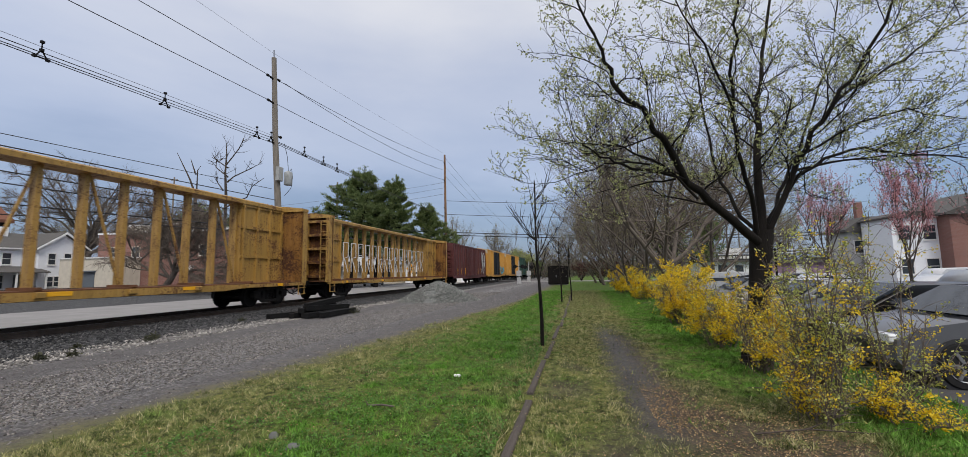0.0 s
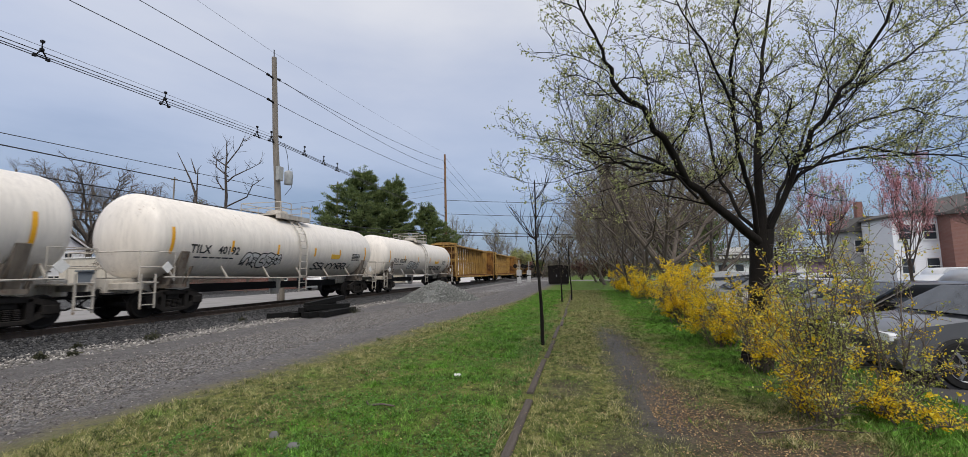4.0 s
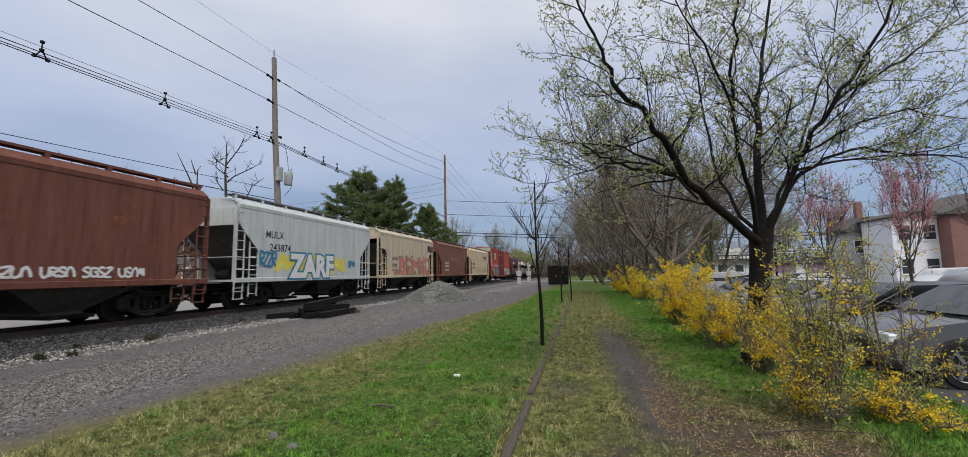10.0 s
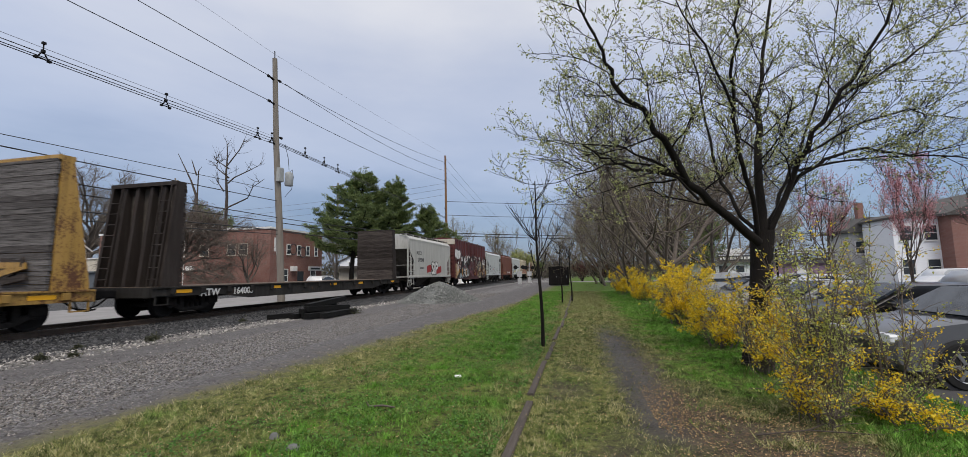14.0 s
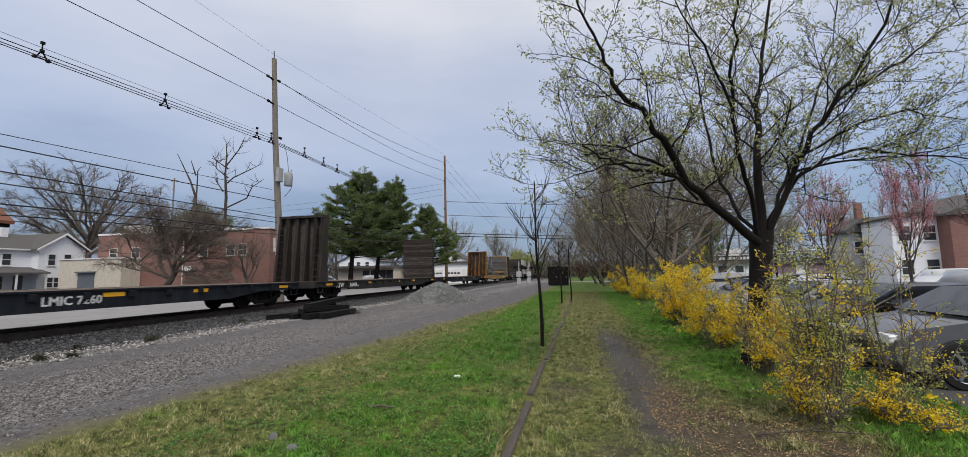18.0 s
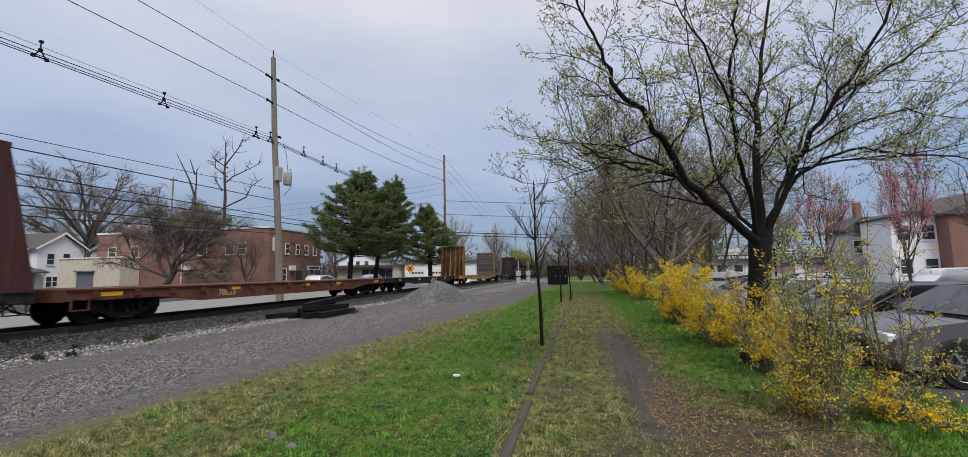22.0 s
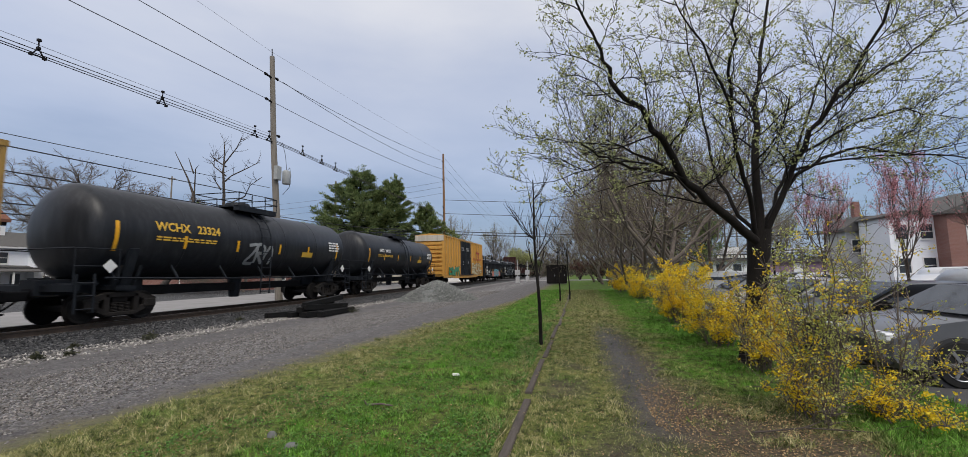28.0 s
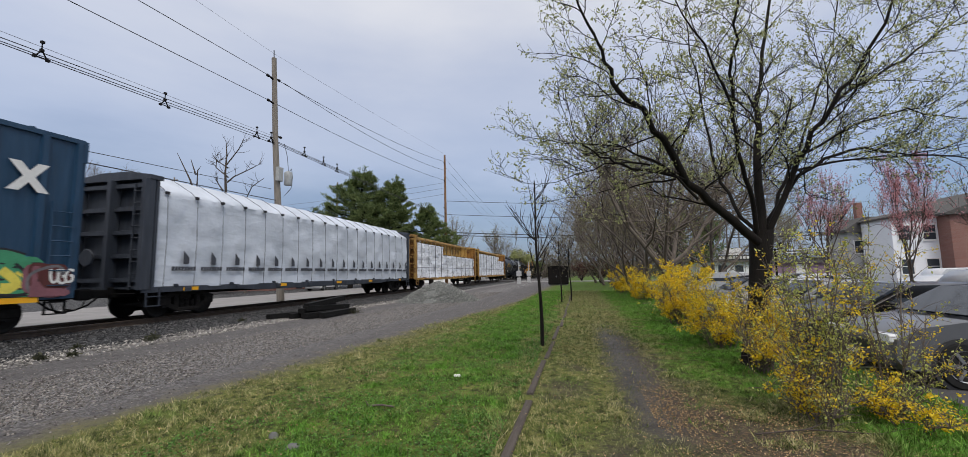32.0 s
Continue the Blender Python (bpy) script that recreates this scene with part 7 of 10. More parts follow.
def evergreens():
    """Pines across the street: flat spreading boughs that end in upturned tufts of needles, with gaps between the layers."""
    for x, y, h, w, lean, seed in ((-28.3, 50.0, 14.8, 6.6, 1.8, 61), (-25.8, 52.0, 13.8, 5.6, 2.8, 62), (-18.9, 54.0, 10.5, 4.4, -0.7, 63)):
        rng, nr = random.Random(seed), np.random.default_rng(seed)
        ob = thing("pine_tree", "dark green pine with layered boughs and a bare lower trunk", "tree", Matrix.Translation((x, y, 0)), "pines across the street")

        def stem(z):
            return Vector((lean * (z / h) ** 1.6, 0, z))
        part("trunk", strands("trunk", [([stem(h * k / 8) for k in range(9)], 0.34, 0.05)], M_BARK, 8), None, ob)
        lines, pts, ways = [], [], []

        def tuft(p, way, n, r):
            pts.append(np.array(tuple(p)) + nr.normal(size=(n, 3)) * (r, r, r * 0.6))
            ways.append(np.tile(np.array(tuple(way)), (n, 1)))
        count = 104 if h > 12 else 64
        for k in range(count):
            f = 0.26 + 0.71 * (k + rng.random()) / count
            z = h * f
            a = k * 2.39996 + rng.uniform(-0.4, 0.4)
            full = 0.85 + 0.15 * (f - 0.26) / 0.16 if f < 0.42 else 1.0 - 0.88 * ((f - 0.42) / 0.56) ** 1.35
            reach = w * full * rng.uniform(0.55, 1.06)
            d = Vector((math.cos(a), math.sin(a), 0))
            p0 = stem(z)
            sag = rng.uniform(-0.06, 0.05)
            line = [p0, p0 + d * reach * 0.4 + Vector((0, 0, (0.05 + sag) * reach)), p0 + d * reach * 0.75 + Vector((0, 0, (0.12 + sag) * reach)), p0 + d * reach + Vector((0, 0, (0.30 + sag) * reach))]
            lines.append((line, 0.075, 0.02))
            across = d.cross(Vector((0, 0, 1)))
            for q in range(int(8 + reach * 2.4)):
                t = rng.uniform(0.75, 2.98)
                c = line[int(t)].lerp(line[int(t) + 1], t % 1)
                out = rng.choice((-1, 1)) * rng.uniform(0.1, 0.30) * reach * (1.15 - t / 4)
                tip = c + across * out + d * abs(out) * 0.7 + Vector((0, 0, rng.uniform(0.0, 0.22)))
                lines.append(([c, (c + tip) / 2, tip], 0.022, 0.008))
                for u in (0.35, 0.6, 0.85, 1.0):
                    tuft(c.lerp(tip, u), (d * 0.5 + Vector((0, 0, 0.75))), 13, 0.15)
        # shoots that stand up from the top
        for q in range(12 if h > 12 else 7):
            a, r0 = rng.uniform(0, 6.28), rng.uniform(0.1, 1.7)
            z = h * 0.985 - r0 * rng.uniform(0.3, 1.3)
            p0 = stem(z) + Vector((math.cos(a) * r0, math.sin(a) * r0, 0))
            top = p0 + Vector((rng.uniform(-.15, .15), 0, rng.uniform(0.5, 1.1)))
            lines.append(([stem(z - 0.8), p0, top], 0.03, 0.01))
            for u in (0.2, 0.55, 0.9, 1.0):
                tuft(p0.lerp(top, u), Vector((math.cos(a) * 0.5, math.sin(a) * 0.5, 0.9)), 12, 0.12)
        tagged(part("bough_work", strands("bough_work", lines, M_BARK, 4), None, ob), kind="stuff")
        tagged(part("foliage", cloud_mesh("foliage", np.concatenate(pts), M_NEEDLE, 0.06, nr, 4.6, 0.0, np.concatenate(ways)), None, ob), kind="stuff")


evergreens()


def far_trees():
    rng = random.Random(71)
    out, tips = ([], []), []
    out[0].append(([Vector((0, 0, -0.3)), Vector((0.1, 0, 3.5)), Vector((0.2, 0, 7.5)), Vector((0.3, 0, 10.5))], 0.8, 0.45))
    for k in range(24):
        a = k * 2.39996
        up = 0.05 + 0.93 * (k + 0.5) / 24
        flat = math.sqrt(1 - up * up)
        end = Vector((15.8 * flat * math.cos(a), 15.8 * flat * math.sin(a), 13.5 + 14.0 * up - 3.0 * (1 - up))) * rng.uniform(0.86, 1.0)
        p = Vector((0.25, 0, 6.0 + 4.0 * up))
        knee = p.lerp(end, 0.5) + Vector((0, 0, 2.2 * flat))
        line = []
        for i in range(9):
            f = i / 8
            line.append(p * (1 - f) ** 2 + knee * 2 * f * (1 - f) + end * f * f + Vector((rng.gauss(0, 0.22), rng.gauss(0, 0.22), rng.gauss(0, 0.18))) * (i > 0))
        out[0].append((line, 0.27, 0.035))
        for q in range(16):
            f = rng.uniform(0.3, 1.0) * 8
            i = min(7, int(f))
            run = (line[i + 1] - line[i]).normalized()
            side = Vector((rng.gauss(0, 1), rng.gauss(0, 1), rng.gauss(0.1, 0.8))).normalized()
            sprout(rng, line[i].lerp(line[i + 1], f - i), run + side * 0.85, rng.uniform(1.4, 2.6) * (1.3 - 0.07 * f), 0.06, 3, out, tips, 0.02, 0.6, 3, 0.03, 4)
    add_tree("old_bare_tree", "tall old leafless tree with a wide round crown", (-95, 66.5, 0), (out, tips), M_BUD, 2500, 0.09, M_BARKM, seed=71)
    # a gnarled tree whose twigs hang down in a tangle
    rng = random.Random(72)
    out, tips = ([], []), []
    out[0].append(([Vector((0, 0, -0.2)), Vector((0.3, 0, 0.8)), Vector((0.9, 0.1, 1.7)), Vector((1.4, 0.1, 2.6))], 0.34, 0.24))
    for dx, dy, dz, l in ((-1, 0.2, 0.75, 4.2), (-0.9, -0.3, 0.35, 3.8), (0.2, 0.4, 1, 3.8), (0.9, -0.2, 0.7, 3.9), (1.0, 0.3, 1.1, 4.0), (-0.35, -0.5, 1, 4.0), (0.5, -0.6, 0.9, 3.8), (1.3, 0.0, 0.3, 3.4)):
        sprout(rng, Vector((0.6 + 0.5 * (dx > -0.5), 0, 1.7 + 0.6 * (dx > -0.5))), Vector((dx, dy, dz)), l, 0.15, 3, out, tips, 0.0, 0.75, 4, 0.03, 5)
    for p in list(tips) * 2:
        if rng.random() < 0.95:
            a, l = rng.uniform(0, 6.28), rng.uniform(0.6, 1.5)
            line = [p]
            dd = Vector((math.cos(a), math.sin(a), 0.3))
            for i in range(4):
                dd = (dd + Vector((rng.gauss(0, 0.15), rng.gauss(0, 0.15), -0.42))).normalized()
                line.append(line[-1] + dd * l / 4)
            if line[-1].z > 0.5:
                out[1].append((line, 0.016, 0.008))
    add_tree("gnarled_tree", "gnarled leafless tree with tangled twigs before brick walls", (-39.6, 34.6, 0), (out, tips), None, 0, 0.05, M_BARKM, seed=72)
    t = plain_tree(74, 6.6, 0.85, 5, 3, 0.14, 5, 0.08, 0.25, (0.1, 0), 0.9)
    add_tree("gnarled_tree", "small gnarled leafless tree against brick walls", (-33.2, 38.0, 0), t, None, 0, 0.05, M_BARKM, seed=74)
    # two dead trees: a thin forked snag and one with a few crooked limbs
    rng = random.Random(73)
    for x, lab, limbs in ((-52.7, "dead forked snag without twigs", (((0, 0), (0, 13.1), (-1.2, 15.6), (-3.6, 19.7)), ((0, 13.1), (0.1, 16.9), (0.6, 17.5)), ((0.1, 16.2), (-0.8, 18.5)))),
                          (-47.7, "bare dead tree with few crooked limbs", (((0, 0), (-0.2, 12.9), (0.2, 16.1), (0, 18.8), (-0.3, 20.8)), ((0.1, 17.2), (1.8, 19.5), (2.8, 20.8)), ((0.1, 16.9), (-2.2, 18.5)), ((0.2, 14.8), (1.0, 15.6), (3.5, 16.6), (4.9, 17.1)),
                                                                               ((-0.1, 13.6), (-1.5, 15.3)), ((0, 11.0), (3.1, 12.6), (4.6, 13.9), (5.9, 15.1)), ((0.1, 15.6), (-1.6, 17.0), (-1.8, 18.0))))):
        out, tips = ([], []), []
        for k, l in enumerate(limbs):
            pts = [Vector((a, rng.uniform(-0.5, 0.5) * (c > 1), c)) for a, c in l]
            out[0].append((pts, 0.26 if k == 0 else 0.11, 0.035))
            if x > -50:
                for q in range(7):
                    f = rng.uniform(0.35, 1) * (len(pts) - 1)
                    m = min(len(pts) - 2, int(f))
                    p = pts[m].lerp(pts[m + 1], f - m)
                    if p.z > 12:
                        sprout(rng, p, Vector((rng.uniform(-1, 1), rng.uniform(-1, 1), rng.uniform(0, 1))), rng.uniform(0.7, 1.7), 0.035, 1, out, tips, 0, 0.6, 2, 0.1)
        add_tree("dead_tree", lab, (x, 50.2, 0), (out, tips), None, 0, 0.05, M_BARKD, seed=73)
    t = plain_tree(75, 16, 0.6, 5, 3, 0.25, 5, 0.0, 0.2)
    far = [(-32, 108, 1.0), (-20, 112, 0.85), (-120, 80, 1.0), (-135, 70, 0.9), (-85, 85, 0.9), (-70, 88, 0.8), (-110, 58, 0.8), (-58, 95, 0.8), (-45, 100, 0.8), (40, 100, 0.9), (55, 80, 0.9), (60, 60, 0.8), (48, 90, 0.9)]
    first = None
    for i, (x, y, s) in enumerate(far):
        m = Matrix.Translation((x, y, 0)) @ Matrix.Rotation(i * 1.1, 4, "Z") @ Matrix.Scale(s, 4)
        if not first:
            first = add_tree("bare_tree", "leafless tree among far houses", (0, 0, 0), t, M_BUD, 5000, 0.09, M_BARKG, seed=75, group="far leafless trees")
            first.matrix_basis = m
        else:
            copy_thing(first, m).matrix_basis = m
    # low woods that close the view
    nr = np.random.default_rng(9)
    pts = []
    for k in range(900):
        a = nr.uniform(-1.75, 1.25)
        d = nr.uniform(120, 210)
        x, y = math.sin(a) * d, math.cos(a) * d
        h = nr.uniform(3, 9)
        pts.append(np.array((x, y, h * 0.45)) + nr.normal(size=(70, 3)) * (3.5, 3.5, h * 0.28))
    pts = np.concatenate(pts)
    pts[:, 2] = np.abs(pts[:, 2])
    ob = new("far_woods", cloud_mesh("far_woods", pts, leaf_material("grey_brown_woods", (0.05, 0.045, 0.035), (0.13, 0.12, 0.075)), 0.5, nr, 2.2))
    tagged(ob, "grey-brown leafless woods in the distance", "woods", kind="stuff")
    # a yellow-green tree and a dark red shrub by the crossing
    t = plain_tree(76, 7, 0.6, 4, 3, 0.12, 5)
    add_tree("willow_tree", "yellow-green budding tree beyond the crossing", (-14.5, 112, 0), t, M_SPRING, 7000, 0.14, M_BARKG, seed=76)
    t = plain_tree(77, 4.6, 0.7, 4, 4, 0.08, 7, 0.0, 0.05)
    for x, y in ((3.0, 62), (6.0, 66), (0.5, 78)):
        add_tree("red_shrub", "dark red-brown leafless shrub", (x, y, 0), t, leaf_material("red_brown_buds", (0.08, 0.03, 0.025), (0.16, 0.07, 0.05)), 5000, 0.07, M_BARK, category="shrub", seed=77)
    t = plain_tree(79, 13.8, 0.5, 4, 3, 0.2, 6, 0.05, 0.12, (0, 0), 0.45)
    add_tree("spruce_tree", "dark green conifer behind the brick building", (-58.6, 58, 0), t, M_NEEDLE, 16000, 0.2, M_BARK, seed=79)
    t = plain_tree(78, 10, 0.5, 4, 3, 0.2, 5, 0.05, 0.1, (0, 0), 0.6)
    for x, y, s in ((13.5, 62, 1.0), (-13, 130, 0.6)):
        o = add_tree("fir_tree", "dark green conifer beyond the car park", (x, y, 0), t, M_NEEDLE, 16000, 0.16, M_BARK, seed=78)
        o.matrix_basis = o.matrix_basis @ Matrix.Scale(s, 4)


far_trees()

# ---- street, car park and crossing ----
M_ASPHALT = plain("asphalt", (0.085, 0.083, 0.086), 0.92, 0, 0.3, 1.2, 0.3)
M_STREET = plain("pale_street", (0.27, 0.262, 0.258), 0.92, 0, 0.2, 0.8, 0.2)
M_CONC = plain("concrete", (0.33, 0.31, 0.28), 0.9, 0, 0.3, 3, 0.3)
setting("road", Shape().box(-27.0, -18.9, -300, 700, -0.1, 0.03), M_STREET, "pale worn street beyond the track", "road")
setting("road", Shape().box(-120, -18.6, 73.5, 80.5, -0.1, 0.04).box(-11.0, 120, 73.5, 80.5, -0.1, 0.04), M_STREET, "pale asphalt road at the level crossing", "road")
setting("crossing_deck", Shape().box(TX - 3.8, TX - 0.85, 73.5, 80.5, 0.05, RZ - 0.02).box(TX - 0.65, TX + 0.65, 73.5, 80.5, 0.05, RZ - 0.02).box(TX + 0.85, TX + 3.8, 73.5, 80.5, 0.02, RZ - 0.02), M_ASPHALT, "asphalt crossing panels between the rails", "road")
setting("pavement", Shape().box(4.6, 60, -40, 60, -0.35, -0.2), M_ASPHALT, "dark asphalt car park behind the hedge", "pavement")
line_paint = plain("road_paint", (0.62, 0.62, 0.60), 0.8, 0, 0.25, 6, 0)
bays = tagged(new("parking_lines"), "white painted parking bay lines", "road marking", kind="structure")
for k in range(14):
    part("painted_line", Shape().box(4.8, 9.6, 1.0 + k * 2.75, 1.1 + k * 2.75, -0.2, -0.196), line_paint, bays)


# ---- edging, ties, gravel heap and other small things on the ground ----
def edging():
    wood = plain("weathered_edging", (0.10, 0.085, 0.075), 0.95, 0, 0.5, 5, 0.5, (4, 0.4, 1))
    ob = tagged(new("timber_edging"), "weathered timber edging sunk in the grass", "edging", kind="structure")
    rng = random.Random(5)
    y = 1.2
    while y < 34:
        l = rng.uniform(2.2, 2.6)
        x = -0.68 + 0.018 * max(0, y - 7.5) * (y < 14) + 0.11 * (y >= 14) + rng.uniform(-0.02, 0.02)
        part("timber", Shape().box(-0.045, 0.045, 0, l - rng.uniform(0.03, 0.35), -0.1, 0.025 + rng.uniform(-0.012, 0.012), 0.012), wood, ob, at=pose(x, y, 0, 0, rng.uniform(-4, 4), rng.uniform(-0.8, 0.8)))
        y += l


edging()


def tie_stack():
    mat = plain("tarred_tie", (0.008, 0.008, 0.008), 0.75, 0, 0.5, 5, 0.5, (0.4, 3, 3))
    # thrown down in three layers, crosswise on one another
    for x, y, z, tip, a in ((-10.95, 15.3, 0.0, 0, 70), (-10.5, 15.7, 0.0, 0, 84), (-10.2, 15.9, 0.0, 0, 88), (-9.9, 15.8, 0.0, 0, 82), (-9.6, 16.1, 0.0, 0, 90),
                            (-10.4, 15.9, 0.21, -2, 92), (-10.05, 16.0, 0.21, 2, 80), (-10.2, 16.1, 0.43, -4, 87)):
        ob = new("railway_tie", Shape().box(-1.2, 1.2, -0.12, 0.12, 0.0, 0.2, 0.015).mesh("railway_tie", mat))
        tagged(ob, "tarred black railway tie lying in a loose stack", "railway tie", "stacked ties")
        ob.matrix_basis = pose(x, y, z + 0.015, 0, tip, a)
    for x, y, a in ((-11.7, 34.0, 70), (-11.2, 34.6, 60), (-11.4, 35.2, 84)):
        ob = new("railway_tie", Shape().box(-1.25, 1.25, -0.11, 0.11, 0.0, 0.19, 0.015).mesh("railway_tie", mat))
        tagged(ob, "tarred black railway tie lying beside the track", "railway tie")
        ob.matrix_basis = pose(x, y, 0.01, 0, 0, a)


tie_stack()


def stones_mesh(name, pts, size, mat, rng):
    """Angular stones: squashed octahedra."""
    n = len(pts)
    u = np.array([(1, 0, 0), (0, 1, 0), (-1, 0, 0), (0, -1, 0), (0, 0, 0.8), (0, 0, -0.8)], float)
    s = size * rng.uniform(0.5, 1.4, (n, 1, 1)) * rng.uniform(0.6, 1.2, (n, 1, 3))
    v = u[None] * s + rng.normal(scale=0.18, size=(n, 6, 3)) * s
    a = rng.uniform(0, 6.28, n)
    c, sn = np.cos(a)[:, None], np.sin(a)[:, None]
    v = np.stack([v[..., 0] * c - v[..., 1] * sn, v[..., 0] * sn + v[..., 1] * c, v[..., 2]], -1) + np.asarray(pts)[:, None, :]
    t = np.array([(0, 1, 4), (1, 2, 4), (2, 3, 4), (3, 0, 4), (1, 0, 5), (2, 1, 5), (3, 2, 5), (0, 3, 5)])
    idx = (t[None] + 6 * np.arange(n)[:, None, None]).reshape(-1)
    me = bpy.data.meshes.new(name)
    me.vertices.add(6 * n)
    me.vertices.foreach_set("co", v.ravel())
    me.loops.add(len(idx))
    me.loops.foreach_set("vertex_index", idx)
    me.polygons.add(8 * n)
    me.polygons.foreach_set("loop_start", np.arange(0, 24 * n, 3))
    me.update(calc_edges=True)
    me.materials.append(mat)
    return me


def stone_material(name, a, b):
    m, nt, bs = material(name, 0.9)
    g = nt.nodes.new("ShaderNodeNewGeometry")
    nt.links.new(ramp(nt, g.outputs["Random Per Island"], (0.0, a), (0.75, tuple((p + q) / 2 for p, q in zip(a, b))), (1.0, b)), bs.inputs["Base Color"])
    return m


M_BALLAST = stone_material("ballast_stone", (0.020, 0.021, 0.024), (0.15, 0.148, 0.148))
M_PALEST = stone_material("pale_gravel", (0.10, 0.095, 0.09), (0.55, 0.52, 0.48))
M_LANE = stone_material("lane_gravel", (0.05, 0.046, 0.043), (0.40, 0.37, 0.34))
M_HEAP = stone_material("heap_stone", (0.10, 0.105, 0.10), (0.34, 0.35, 0.33))


def gravel():
    nr = np.random.default_rng(4)

    def scatter(n, x0, x1, y0, y1, lift, power=2.0):
        y = y0 + (y1 - y0) * nr.uniform(size=n) ** power
        x = nr.uniform(x0, x1, n)
        return np.array([(a, b, heights(a, b) + lift) for a, b in zip(x, y)])
    ob = new("ballast", stones_mesh("ballast", scatter(22000, -13.9, -11.1, 2, 45, 0.008, 1.6), 0.032, M_BALLAST, nr))
    tagged(ob, "grey crushed-stone ballast along the rails", "ballast", kind="stuff")
    ob = new("pale_stones", stones_mesh("pale_stones", scatter(5200, -11.5, -10.2, 2, 40, 0.010, 1.7), 0.036, M_PALEST, nr))
    tagged(ob, "pale loose stones along the foot of the ballast", "stones", kind="stuff")
    p = np.concatenate([scatter(9000, -10.6, -3.4, 2.0, 36, 0.003, 2.0), scatter(26000, -8.8, -6.2, 2.0, 36, 0.004, 1.9)])
    lim = np.clip(-5.75 + 0.105 * p[:, 1], -5.4, -3.1)
    p = p[(p[:, 0] < lim - 0.1)]
    ob = new("gravel", stones_mesh("gravel", p, 0.016, M_LANE, nr))
    tagged(ob, "loose grey gravel on the lane", "gravel", kind="stuff")
    # the heap
    ob = thing("gravel_heap", "heap of grey crushed stone at the lane's edge", "gravel heap", (-8.35, 25.2, 0))
    s = Shape()
    rings = []
    for i in range(12):
        f = i / 11
        r = 2.45 * (1 - f) + 0.02
        rings.append([(r * math.cos(a) * (1 + 0.08 * noise.noise((a * 2, f * 3, 1))), r * math.sin(a) * (1 + 0.08 * noise.noise((a * 2, f * 3, 7))), 1.15 * (1 - (1 - f) ** 1.25) - 0.03 + 0.05 * noise.noise((a * 3, f * 6, 3))) for a in (2 * math.pi * j / 40 for j in range(40))])
    part("heap", s.loft(rings), plain("heap_base", (0.16, 0.165, 0.16), 0.95, 0, 0.4, 14, 0.8), ob, smooth=True)
    a, f = nr.uniform(0, 6.28, 7000), nr.uniform(0, 1, 7000) ** 0.6
    r = 2.55 * f
    pts = np.stack([r * np.cos(a), r * np.sin(a), 1.15 * (1 - np.clip(f * 2.55 / 2.45, 0, 1) ** 1.25) + 0.0], 1)
    tagged(part("stone_cover", stones_mesh("stone_cover", pts, 0.045, M_HEAP, nr), None, ob), kind="stuff")


gravel()


